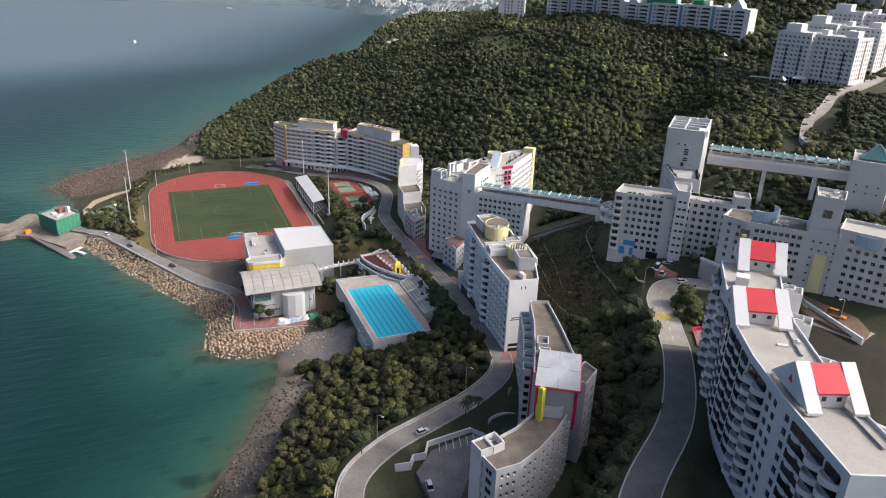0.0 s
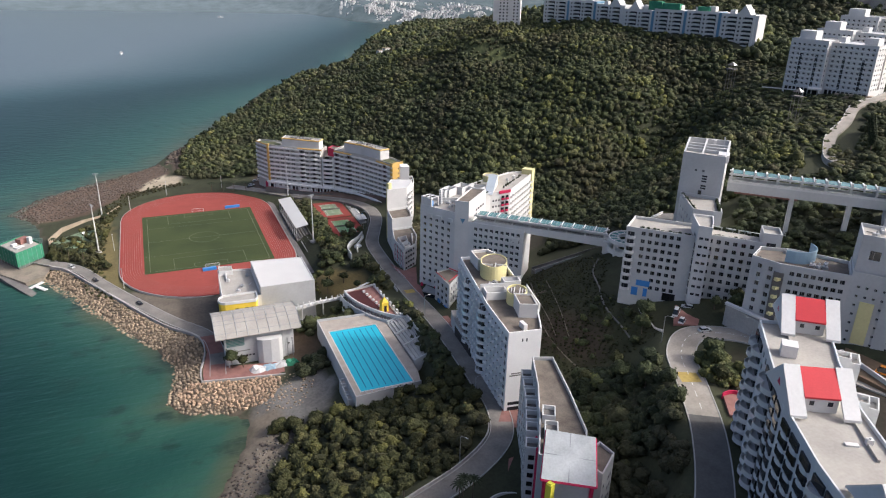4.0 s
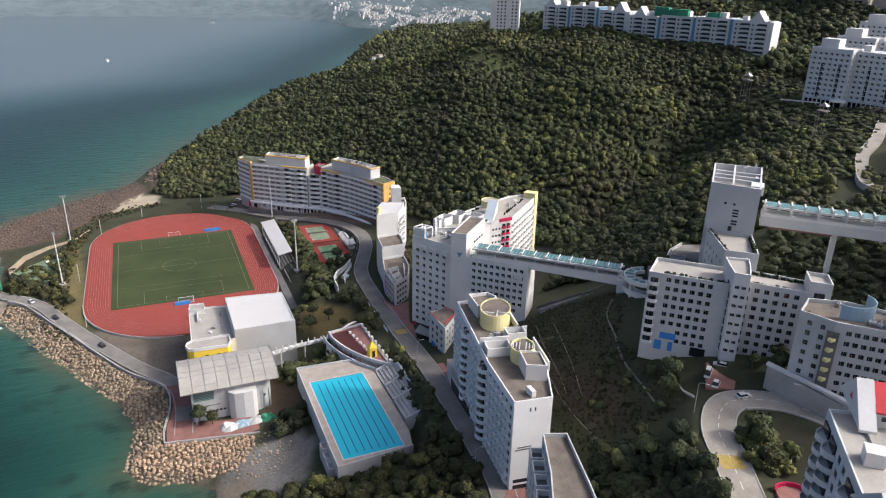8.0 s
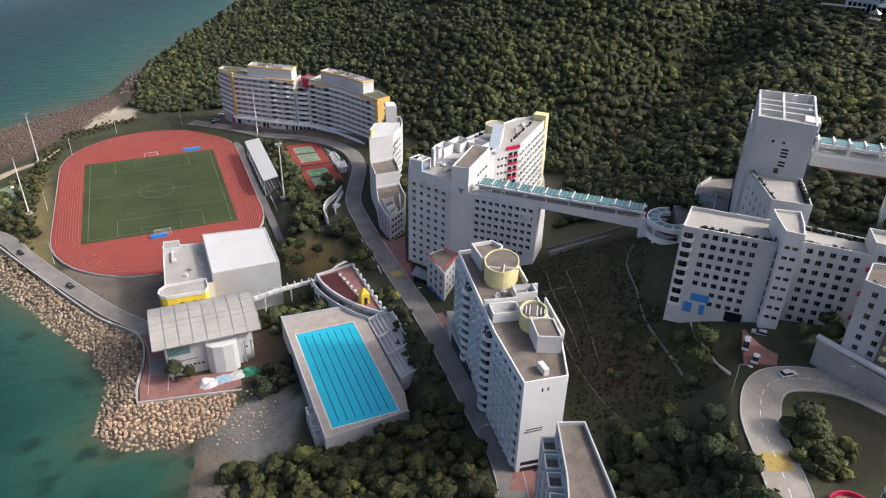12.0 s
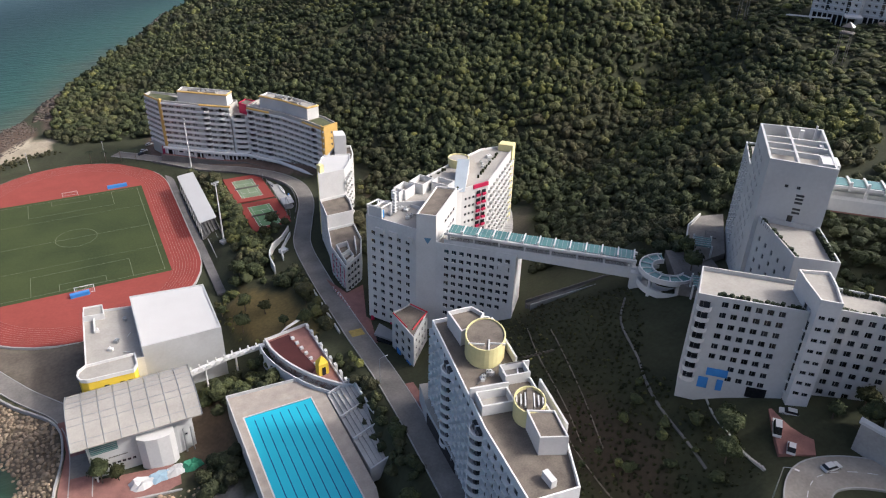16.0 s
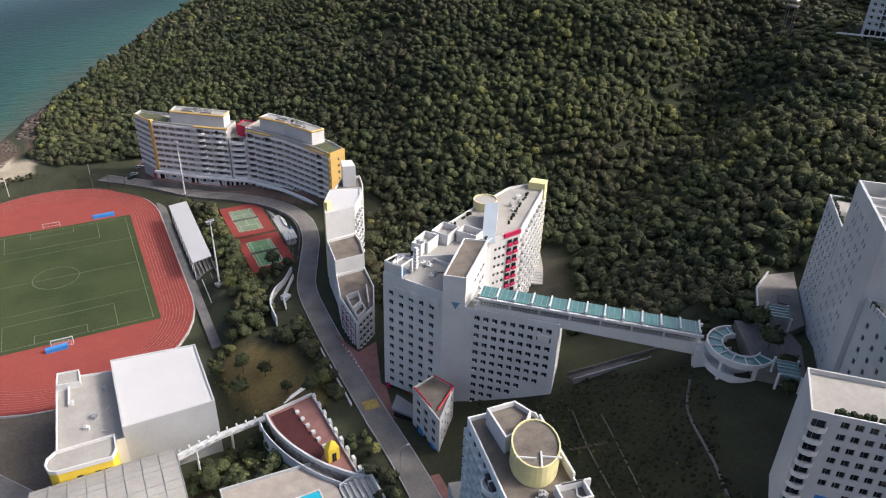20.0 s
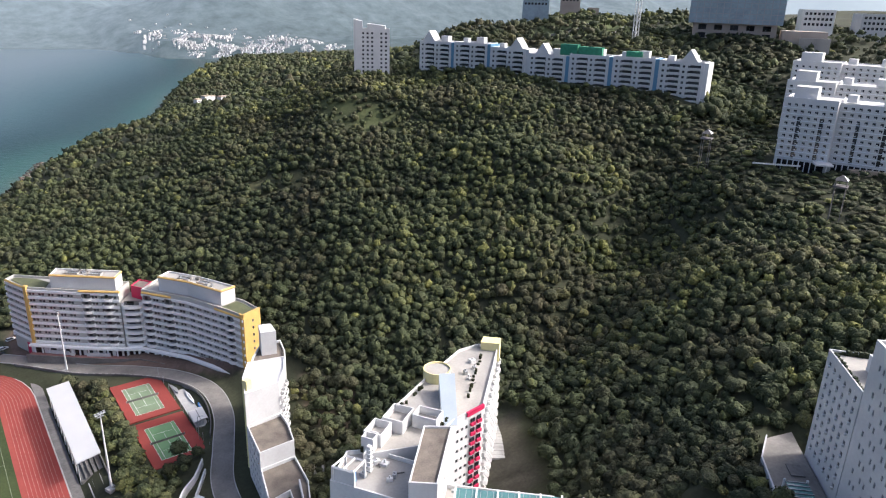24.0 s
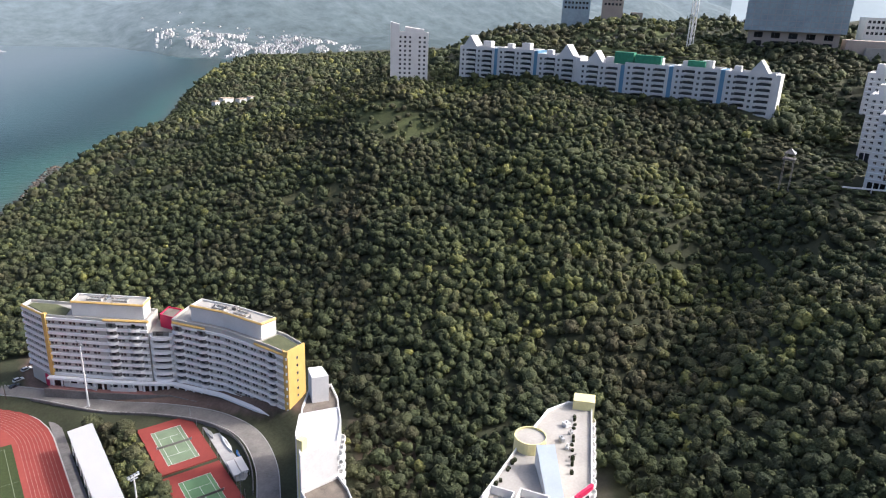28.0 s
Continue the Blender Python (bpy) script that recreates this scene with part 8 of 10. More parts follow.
# ---- street lamps, bollards and vehicles ----
LAMP = thing("street_lamp", (0, 0, 0), "grey street lamp with a curved arm", "street lamp", "street lamps")
extra(LAMP, "pole", ["steel"], lambda k: k.beam((0, 0, -0.5), (0, 0, 9), 0.13, 0, 8, 0.08))
extra(LAMP, "arm", ["steel"], lambda k: (k.beam((0, 0, 9), (0.9, 0, 9.5), 0.07), k.beam((0.9, 0, 9.5), (2.0, 0, 9.6), 0.06)))
extra(LAMP, "lantern", ["white"], lambda k: k.box(2.3, 0, 9.5, 0.9, 0.3, 0.16))
lamps = [(53.6, 176.8, 26.2, -60), (91, 192.2, 27, -60), (109.2, 220.5, 27, 0), (119.2, 296, 22, 0), (160.2, 189.5, 57, -60), (185, 177, 57.5, 140), (199, 139, 61.6, 180), (131.5, 440, 13, -30)]
for x, y, z, a in lamps[1:]:
    copy_thing(LAMP, pose(x, y, z, 0, 0, a))
LAMP.matrix_basis = pose(*lamps[0][:3], 0, 0, lamps[0][3])
BOLLARD = thing("bollard", (127.9, 346, 16.6), "short white and red concrete bollard", "bollard", "bollards")
extra(BOLLARD, "post", ["white"], lambda k: k.beam((127.9, 346, 16.3), (127.9, 346, 17.5), 0.3, 0, 8))
extra(BOLLARD, "band", ["red"], lambda k: k.beam((127.9, 346, 17.0), (127.9, 346, 17.2), 0.32, 0, 8))
for i in range(1, 8):
    copy_thing(BOLLARD, pose(127.9 - 0.05 * i, 346 + 2.4 * i, 16.6 - 0.1 * i))


def car(x, y, z, turn, key, label, length=4.4, tall=1.45, kind="car"):
    t = thing(kind, (x, y, z), label, kind, "vehicles")
    t.rotation_euler = (0, 0, 0)
    m = pose(x, y, z, 0, 0, turn)
    L, W = length / 2, 0.88

    def shape(k, prof, w0, w1, mi):
        for s, o in ((1, 0), (-1, 1)):
            ring = [tuple(m @ Vector((px, s * (w0 if pz < 0.85 else w1), pz))) for px, pz in prof]
            k.poly(ring if s < 0 else ring[::-1], mi)
        n = len(prof)
        for i in range(n):
            j = (i + 1) % n
            (px, pz), (qx, qz) = prof[i], prof[j]
            w = w0 if pz < 0.85 else w1
            v = w0 if qz < 0.85 else w1
            k.poly([tuple(m @ Vector(q)) for q in ((px, -w, pz), (qx, -v, qz), (qx, v, qz), (px, w, pz))], mi)

    extra(t, "body", [key], lambda k: shape(k, [(-L, 0.3), (L, 0.3), (L, 0.7), (L * 0.55, 0.84), (-L * 0.95, 0.84)], W, W, 0))
    extra(t, "cabin", ["glass"], lambda k: shape(k, [(-L * 0.9, 0.84), (L * 0.5, 0.84), (L * 0.2, tall - 0.08), (-L * 0.7, tall - 0.08)], W * 0.96, W * 0.8, 0))
    extra(t, "roof", [key], lambda k: shape(k, [(-L * 0.7, tall - 0.08), (L * 0.2, tall - 0.08), (L * 0.17, tall), (-L * 0.66, tall)], W * 0.8, W * 0.76, 0))
    for px in (-L * 0.62, L * 0.62):
        for s in (1, -1):
            w = extra(t, "wheel", ["rubber"], lambda k: k.beam(m @ Vector((px, s * 0.62, 0.32)), m @ Vector((px, s * 0.9, 0.32)), 0.32, 0, 10))
            extra(w, "rim", ["steel"], lambda k: k.beam(m @ Vector((px, s * 0.88, 0.32)), m @ Vector((px, s * 0.92, 0.32)), 0.18, 0, 8))
    return t


M["black_car"] = mat("black_car_paint", (0.02, 0.02, 0.022), 0.25, spec=0.6)
M["orange"] = mat("orange_paint", (0.75, 0.28, 0.03), 0.5)
car(68.2, 174.9, 26.45, 10, "white", "white car driving on the concrete road")
car(177.5, 189.2, 57.65, -8, "white", "white saloon car on the turning bend")
car(183.4, 204.6, 57.8, 130, "grey_wall", "silver car parked at the laboratory hall")
car(176.6, 202.4, 57.8, 40, "white", "white delivery van parked on brick forecourt", 6.0, 2.6, "van")
car(174.2, 196.6, 57.8, 35, "white", "small white van beside the kerb", 3.8, 2.0, "van")
car(203.0, 143.6, 61.7, -60, "orange", "orange lorry below the academic block", 6.6, 2.6, "lorry")
car(61.4, 150.9, 26.05, 80, "white", "white van parked in the yard", 4.6, 2.1, "van")
car(-23, 428, 3.3, -62, "black_car", "black car on the waterfront road")
car(-1, 390, 3.35, -58, "black_car", "dark red-brown car on the waterfront road")
car(-36, 452, 3.3, -58, "white", "white car near the pier gate")
for x, y, a, key in ((82, 574, 20, "white"), (86, 579, 20, "grey_wall"), (80, 569, 25, "black_car"), (90, 583, 30, "white")):
    car(x, y, ground_at(x, y) + 0.1, a, key, "car parked at the end of the long hall")

# ---- pier with the scaffolded building ----
M["quay_stone"] = mat("brown_stained_quay_concrete", (0.25, 0.215, 0.17), 0.9, var=0.35, scale=0.2, fine=1.5, bump=0.03)
t = thing("pier", (-75, 478, 0), "concrete pier with a sloping slipway and work boats' landing", "pier")
extra(t, "quay", ["quay_stone"], lambda k: (k.prism([(-96, 468), (-88, 470), (-80, 466), (-58, 440), (-50, 446), (-46, 462), (-52, 474), (-66, 503), (-80, 500), (-84, 485)], -4, 2.3), k.prism([(-125, 500), (-98, 478), (-90, 480), (-80, 506), (-86, 510), (-95, 492), (-122, 512)], -4, 2.4)))
extra(t, "slipway", ["dark_concrete"], lambda k: k.prism([(-80, 466), (-58, 430), (-53, 424), (-51, 427), (-56, 436), (-70, 468)], -4, [2.2, 0.8, -0.2, -0.2, 0.8, 2.2]))
extra(t, "jetty", ["white"], lambda k: (k.box(-53.0, 438.5, 0.5, 9, 1.8, 0.5, 0, 50), k.box(-50.5, 434.0, 0.4, 9, 2.2, 0.5, 0, -52)), "white floating jetty")
t = thing("pier_building", (-64, 477, 2.3), "pier building wrapped in green scaffold netting under repair", "building")
PB = [(-75.0, 477.5), (-63.5, 459.5), (-51.5, 472.5), (-63.5, 490.5)]
extra(t, "base", ["dark_concrete"], lambda k: k.prism(inset(PB, 0.8), 1, 5))
extra(t, "netting", ["net"], lambda k: tub(k, PB, 4.2, 12.6, 0.15, 1.0, 0, 0), "green scaffold netting")
extra(t, "roof_slab", ["roof_pale"], lambda k: k.prism(inset(PB, 1.2), 8, 12.2))
for x, y, dx, dy, h, key in ((-62, 478, 6, 4, 3.0, "paving"), (-58, 476, 2, 2, 3.8, "white"), (-66, 474, 3, 2, 1.2, "white"), (-63, 470, 5, 3, 0.6, "roof_white")):
    extra(t, "roof_store", [key], lambda k: k.box(x, y, 12.2, dx, dy, h, 0, 50))
for i in range(24):
    e = PB[i % 4], PB[(i % 4 + 1) % 4]
    f = (i // 4 + 0.5) / 6
    extra(t, "scaffold_pole", ["steel"], lambda k: k.beam((e[0][0] * (1 - f) + e[1][0] * f, e[0][1] * (1 - f) + e[1][1] * f, 2.3), (e[0][0] * (1 - f) + e[1][0] * f, e[0][1] * (1 - f) + e[1][1] * f, 14.2), 0.07, 0, 4))
t = thing("container", (-82, 472, 2.3), "orange skip on the quay among building materials", "container")
extra(t, "box", ["orange"], lambda k: k.box(-81.5, 471, 2.3, 3.6, 2.4, 2.2, 0, 40))
extra(t, "rim", ["orange"], lambda k: k.box(-81.5, 471, 4.4, 3.8, 2.6, 0.2, 0, 40))
t = thing("old_court", (-35, 497, 3), "faded green ball court with palms round it", "court")
extra(t, "court_surface", ["court_old"], lambda k: k.prism([(-50, 497), (-33, 474), (-19, 483), (-24, 518), (-30, 516)], 1, 3.6))
extra(t, "backboard", ["white"], lambda k: (k.box(-32, 500, 6.2, 1.8, 0.1, 1.2, 0, 40), k.beam((-32, 500.2, 3.4), (-32, 500.2, 6.4), 0.1)))
k = Mesh()
for a, b in zip([(-52, 500), (-46, 520), (-34, 532), (-20, 540)], [(-46, 520), (-34, 532), (-20, 540), (-12, 556)]):
    k.prism(ccw([a, b, (b[0] - 0.5, b[1] + 0.4), (a[0] - 0.5, a[1] + 0.4)]), 0, 4.6)
tagged(k.make("court_wall", ["sand"]), "sandy boundary wall behind the old court", "wall", kind="structure")

# ---- sea wall and boulders ----
WALL = [(56, 296.6), (22.2, 302.6), (22.6, 312), (25.6, 328), (23.5, 343.5), (9.2, 361.5), (-11.0, 397.5), (-24.5, 422.0), (-38, 446.5), (-47, 455)]
wl = curve(WALL[1:], 6)
wl = [(56, 296.6)] + wl
a, b = off(wl, 0.3), off(wl, -0.3)
k = Mesh()
for i in range(len(wl) - 1):
    k.prism(ccw([a[i], a[i + 1], b[i + 1], b[i]]), 0, 4.6)
tagged(k.make("sea_wall", ["concrete"]), "low concrete sea wall along the waterfront", "wall", kind="structure")
k = Mesh()
k.prism(ccw([(56, 297.2), (23, 303.2), (23.4, 311.5), (26.5, 328), (24.6, 343), (33.5, 343), (33.4, 312), (57, 308)]), 1, 3.86)
tagged(k.make("promenade", ["paving"]), "red paved promenade round the pavilion", "pavement", kind="structure")

M["beach_stone"] = mat("grey_beach_cobble", (0.15, 0.135, 0.115), 0.9, var=0.35, scale=0.3, fine=2, bump=0.05, island=0.5)
BOULDERS = []
for i in range(5):
    g = np.random.default_rng(60 + i)
    v = ICO_V * g.uniform(0.72, 1.12, (12, 1)) * np.array([1.0, 0.8, 0.62])
    me = bpy.data.meshes.new("boulder")
    me.from_pydata([tuple(p) for p in v], [], [tuple(int(j) for j in f) for f in ICO_F])
    BOULDERS.append((v, me))
M["stone_one"] = mat("pale_granite_boulder", (0.42, 0.30, 0.20), 0.9, var=0.3, scale=0.4, fine=3, bump=0.08, rnd=0.3)
for _, me in BOULDERS:
    me.materials.append(M["stone_one"])


def bank_points(line, out, gap, seed):
    """Points on the slope between the sea wall and the water."""
    g = np.random.default_rng(seed)
    pts = []
    for (x0, y0), (x1, y1) in zip(line, line[1:]):
        run = math.dist((x0, y0), (x1, y1))
        u = Vector((x1 - x0, y1 - y0)).normalized()
        n = Vector((-u.y, u.x))
        for _ in range(int(run * out / gap / gap * 1.5)):
            s, d = g.uniform(0, run), g.uniform(0.6, out)
            pts.append((x0 + u.x * s - n.x * -d * 1, y0 + u.y * s + n.y * d, d / out))
    return pts


t = thing("rock_revetment", (15, 292, 1), "pale granite boulders piled against the sea wall", "rocks")
g = np.random.default_rng(77)
south = [(x, y) for x in np.arange(6, 54, 1.5) for y in np.arange(279, 303, 1.4)] + [(x, y) for x in np.arange(8, 26, 1.5) for y in np.arange(303, 345, 1.5)]
south = np.array(south) + g.uniform(-0.5, 0.5, (len(south), 2))
ring_out = [(56, 296), (48, 281), (40, 279.5), (28, 282), (15, 286), (7.5, 297), (10, 310), (11.5, 324), (5, 342), (24, 343), (25.4, 328), (22, 312), (21.6, 302.4)]
south = south[inside(south, ring_out) > 0]
wall_d = along(south, wl)[0]
hgt = np.maximum(ground_height(south), -0.6) + 0.15
order = np.argsort(-hgt + g.uniform(0, 0.5, len(south)))
count = 0
rest_v, rest_f, nrest = [], [], 0
for i in order:
    x, y = south[i]
    s = g.uniform(0.62, 1.2)
    m = Matrix.Translation((x, y, hgt[i])) @ Euler((g.uniform(-0.5, 0.5), g.uniform(-0.5, 0.5), g.uniform(0, 6.3))).to_matrix().to_4x4() @ Matrix.Scale(s, 4)
    v, me = BOULDERS[g.integers(5)]
    if count < 300 and y < 304 and x > 12:
        place("boulder", me, m, t)
        count += 1
    else:
        w = np.array([(m @ Vector(p))[:] for p in v])
        rest_v.append(w)
        rest_f.append(ICO_F + nrest)
        nrest += 12
north = curve(WALL[4:], 10)
for (x0, y0), (x1, y1) in zip(north, north[1:]):
    run = math.dist((x0, y0), (x1, y1))
    u = Vector((x1 - x0, y1 - y0)).normalized()
    n = Vector((u.y, -u.x)) * -1
    for _ in range(int(run * 9.5)):
        s, d = g.uniform(0, run), g.uniform(0.5, 13.5)
        px, py = x0 + u.x * s + n.x * d, y0 + u.y * s + n.y * d
        m = Matrix.Translation((px, py, max(ground_at(px, py), -0.5) + 0.1)) @ Euler((g.uniform(-0.5, 0.5), g.uniform(-0.5, 0.5), g.uniform(0, 6.3))).to_matrix().to_4x4() @ Matrix.Scale(g.uniform(0.6, 1.15), 4)
        v, _ = BOULDERS[g.integers(5)]
        rest_v.append(np.array([(m @ Vector(p))[:] for p in v]))
        rest_f.append(ICO_F + nrest)
        nrest += 12
me = tri_mesh("boulder_slope", np.vstack(rest_v), np.vstack(rest_f), None, "stone")
tagged(new("boulder_slope", me), "boulders of the long sea-wall slope", "rocks", kind="stuff")


def rock_field(name, ring, gap, size, key, label, seed, low=0.0):
    g = np.random.default_rng(seed)
    pts = scatter(ring, gap, seed)
    z = ground_height(pts)
    V, F, n = [], [], 0
    for (x, y), h in zip(pts, z):
        v, _ = BOULDERS[g.integers(5)]
        a = g.uniform(0, 6.3)
        R = np.array([[math.cos(a), -math.sin(a), 0], [math.sin(a), math.cos(a), 0], [0, 0, 1]])
        V.append(v @ R.T * size * g.uniform(0.35, 1.5) * np.array([1, 1, 0.5]) + np.array([x, y, max(h, low) + 0.02]))
        F.append(ICO_F + n)
        n += 12
    me = tri_mesh(name, np.vstack(V), np.vstack(F), None, key)
    return tagged(new(name, me), label, "rocks", kind="stuff")


rock_field("rock_flat", [(-84, 570), (-70, 602), (-48, 624), (-18, 646), (16, 678), (26, 650), (14, 612), (-10, 586), (-34, 556), (-62, 546)], 1.9, 1.05, "dark_stone", "dark red-brown tidal rocks off the point", 81)
rock_field("shore_rocks", [(-10, 178), (6, 202), (20, 224), (32, 246), (42, 262), (54, 258), (44, 236), (30, 212), (10, 180), (-14, 140)], 3.0, 0.75, "dark_stone", "scattered grey rocks on the upper beach", 82)
rock_field("beach_stones", [(-4, 186), (8, 204), (22, 226), (34, 248), (44, 262), (58, 262), (48, 240), (34, 214), (14, 184), (-10, 146)], 1.9, 0.55, "beach_stone", "grey cobbles covering the upper beach", 88)
rock_field("weed_rocks", [(-18, 150), (-4, 184), (6, 204), (16, 222), (24, 238), (30, 252), (34, 250), (26, 232), (14, 208), (2, 186), (-10, 156)], 2.4, 0.8, "dark_stone", "dark weedy rocks at the water's edge", 89)
rock_field("cliff_rocks", [(22, 668), (30, 712), (44, 740), (66, 792), (118, 906), (160, 1022), (168, 1018), (126, 900), (74, 786), (52, 732), (40, 700), (32, 660)], 3.6, 2.2, "dark_stone", "dark rocks along the wooded shore", 83)
rock_field("toe_rocks", [(40, 276), (48, 272), (58, 268), (66, 284), (62, 296), (52, 294), (42, 282)], 2.0, 0.6, "stone", "grey-brown rubble beside the revetment", 84)


# ---- drains and footpaths on the grassy slope ----
def slope_line(name, pts, w, key, label, cat):
    line = curve([(x, y) for x, y in pts], 8)
    z = ground_height(line)
    a, b = off(line, -w / 2), off(line, w / 2)
    k = Mesh()
    for i in range(len(line) - 1):
        k.prism(ccw([a[i], a[i + 1], b[i + 1], b[i]]), float(min(z[i], z[i + 1])) - 0.5, float(max(z[i], z[i + 1])) + 0.2)
    return tagged(k.make(name, [key]), label, cat, kind="structure")


slope_line("footpath", [(189, 267), (181, 259), (174, 244), (168, 233), (165, 223), (163, 214), (161, 206)], 0.6, "dark_concrete", "narrow pale footpath down the grassy slope", "path")
slope_line("path_kerb", [(175, 222), (171, 214), (169, 205), (166, 196)], 0.5, "concrete", "pale kerb round the planted corner", "kerb")
for pts in ([(166, 284), (160, 269), (153, 246), (149, 234)], [(169, 276), (164, 262), (158, 246), (151, 228)], [(150, 246), (147, 234), (145, 220), (144, 204)], [(157, 273), (164, 267)]):
    slope_line("drain", pts, 0.28, "roof", "dark stained drain channel in the grassy slope", "drain")
slope_line("yard_lane", [(203, 352), (211, 364), (216, 374), (218, 384)], 8.0, "concrete", "pale concrete lane behind the hall", "path")
t = thing("slope_stair", (183, 287, 40), "dark covered stair with rails under the footbridge", "stair")
for j in (0, 1):
    a, b = Vector((173, 296 - 3 * j)), Vector((203, 279 - 3 * j))
    u = (b - a).normalized()
    for i in range(12):
        p, q = a.lerp(b, i / 12), a.lerp(b, (i + 1) / 12)
        extra(t, "rail_panel", ["steel" if j else "dark_concrete"], lambda k: k.prism(ccw([tuple(p), tuple(q), (q.x + 0.25, q.y + 0.3), (p.x + 0.25, p.y + 0.3)]), 30, [37.5 + 1.25 * i, 38.6 + 1.25 * i, 38.6 + 1.25 * i, 37.5 + 1.25 * i]))
extra(t, "flight", ["dark_concrete"], lambda k: k.prism(ccw([(173, 296), (173.2, 293.2), (203.2, 276.4), (203, 279)]), 25, [36.2, 36.2, 51.4, 51.4]))

court = off(FRONT[1:], 2.4)
edge = off(FRONT[1:], 6.6)
k = Mesh()
for a, b, c, d in zip(court, court[1:], edge, edge[1:]):
    k.prism(ccw([a, b, d, c]), 3, 9.4)
tagged(k.make("forecourt", ["paving"]), "dark red paved forecourt of the long hall", "pavement", kind="structure")
rim = off(FRONT[1:], 7.0)
k = Mesh()
for a, b, c, d in zip(edge, edge[1:], rim, rim[1:]):
    k.prism(ccw([a, b, d, c]), 3, 10.3)
tagged(k.make("retaining_wall", ["dark_concrete"]), "dark retaining wall below the long hall", "wall", kind="structure")
ramp = thing("ramp_wall", (110, 538, 8), "white stepped ramp wall before the long hall", "wall")
for (x0, y0), (x1, y1), z in (((97.5, 551.5), (106, 543.6), 11.2), ((106, 543.6), (107.6, 541.0), 10.4), ((112.4, 537.6), (121, 531.4), 11.0)):
    extra(ramp, "wall_panel", ["white"], lambda k: k.prism(ccw([(x0, y0), (x1, y1), (x1 - 0.4, y1 - 0.5), (x0 - 0.4, y0 - 0.5)]), 7, z))


# ---- flats on the hill and beyond ----
t0 = Vector((378, 655))
u = (Vector((455, 463)) - t0).normalized()
n = Vector((u.y, -u.x))
UNIT = 29.6


def flats(i, z0, z1, gable):
    a = t0 + u * (UNIT * i)
    q = lambda s, d: tuple(a + u * s + n * d)
    t = thing("apartment_block", (*q(14, -8), z0), "white hilltop flats with ribbon balconies and a blue strip", "building", "hilltop flats")
    storeys(t, [q(0, 0), q(UNIT - 2.6, 0), q(UNIT - 2.6, -16), q(0, -16)], z0, z1, {0: rows_of(8, 8, 1.5, 1.5, z1 - 26.2, 3.2, 1.0, 1.0, skip=lambda c, r: c in (2, 3, 6))}, wall="white", roof="roof_pale")
    if i in (0, 1, 3, 4, 5):
        extra(t, "blue_strip", ["steelblue"], lambda k: k.prism(ccw([q(UNIT - 2.6, -0.3), q(UNIT, -0.3), q(UNIT, -14), q(UNIT - 2.6, -14)]), z0, z1 - 0.4), "blue clad strip")
    else:
        extra(t, "link_wall", ["white"], lambda k: k.prism(ccw([q(UNIT - 2.6, -0.5), q(UNIT, -0.5), q(UNIT, -14), q(UNIT - 2.6, -14)]), z0, z1 - 0.4))
    rail = box_mesh("balcony", [(0, 0.8, 0, 6.6, 1.5, 0.2, 0), (0, 1.5, 0, 6.6, 0.2, 1.1, 0), (0, 0.02, 0.2, 6.2, 0.1, 2.3, 1)], ["white", "glass"])
    for r in range(8):
        for s in (9.6, 22.0):
            place("balcony", rail, frame_on(q(0, 0), q(UNIT, 0), s, z1 - 26.9 + 3.2 * r), t)
    if gable:
        w = 5.2
        extra(t, "gable", ["white"], lambda k: (k.poly([(*q(gable - w, 0.1), z1), (*q(gable + w, 0.1), z1), (*q(gable, 0.1), z1 + 7.0)]), k.poly([(*q(gable - w, 0.1), z1), (*q(gable, 0.1), z1 + 7.0), (*q(gable, -9), z1 + 7.0), (*q(gable - w, -9), z1)][::-1]), k.poly([(*q(gable + w, 0.1), z1), (*q(gable + w, -9), z1), (*q(gable, -9), z1 + 7.0), (*q(gable, 0.1), z1 + 7.0)]), k.poly([(*q(gable - w, -9), z1), (*q(gable, -9), z1 + 7.0), (*q(gable + w, -9), z1)])))
    for s0, s1, d0, d1, h in ((15, 21, -6, -11, 3.6), (3, 7, -8, -12, 2.4)):
        extra(t, "lift_house", ["white"], lambda k: k.prism(ccw([q(s0, d0), q(s1, d0), q(s1, d1), q(s0, d1)]), z1 - 1, z1 + h))


for i, (dz, gable) in enumerate(((1.5, 8), (2.0, 0), (0.0, 20), (-2.5, 10), (-1.0, 0), (-0.5, 0), (-1.0, 18))):
    flats(i, 106, 138.4 + dz, gable)
t = thing("scaffold_net", (440, 500, 137), "green construction net on the flats' roof", "net")
for i, (s, L) in enumerate(((116, 12), (131, 16), (160, 10))):
    a = t0 + u * s - n * 6
    extra(t, "net_panel", ["net"], lambda k: k.prism(rect(a.x, a.y, 5, L, math.degrees(math.atan2(u.y, u.x)) - 90), 136, 143 - i))
t = thing("radio_mast", (505, 560, 120), "white lattice mast behind the hilltop flats", "mast")
for dx, dy in ((-1.4, -1.4), (1.4, -1.4), (1.4, 1.4), (-1.4, 1.4)):
    extra(t, "leg", ["white"], lambda k: k.beam((505 + dx, 560 + dy, 115), (505 + dx, 560 + dy, 192), 0.35, 0, 5))
for i in range(19):
    extra(t, "brace", ["white"], lambda k: (k.beam((503.6, 558.6, 116 + 4 * i), (506.4, 558.6, 120 + 4 * i), 0.2, 0, 4), k.beam((503.6, 561.4, 120 + 4 * i), (503.6, 558.6, 116 + 4 * i), 0.2, 0, 4)))

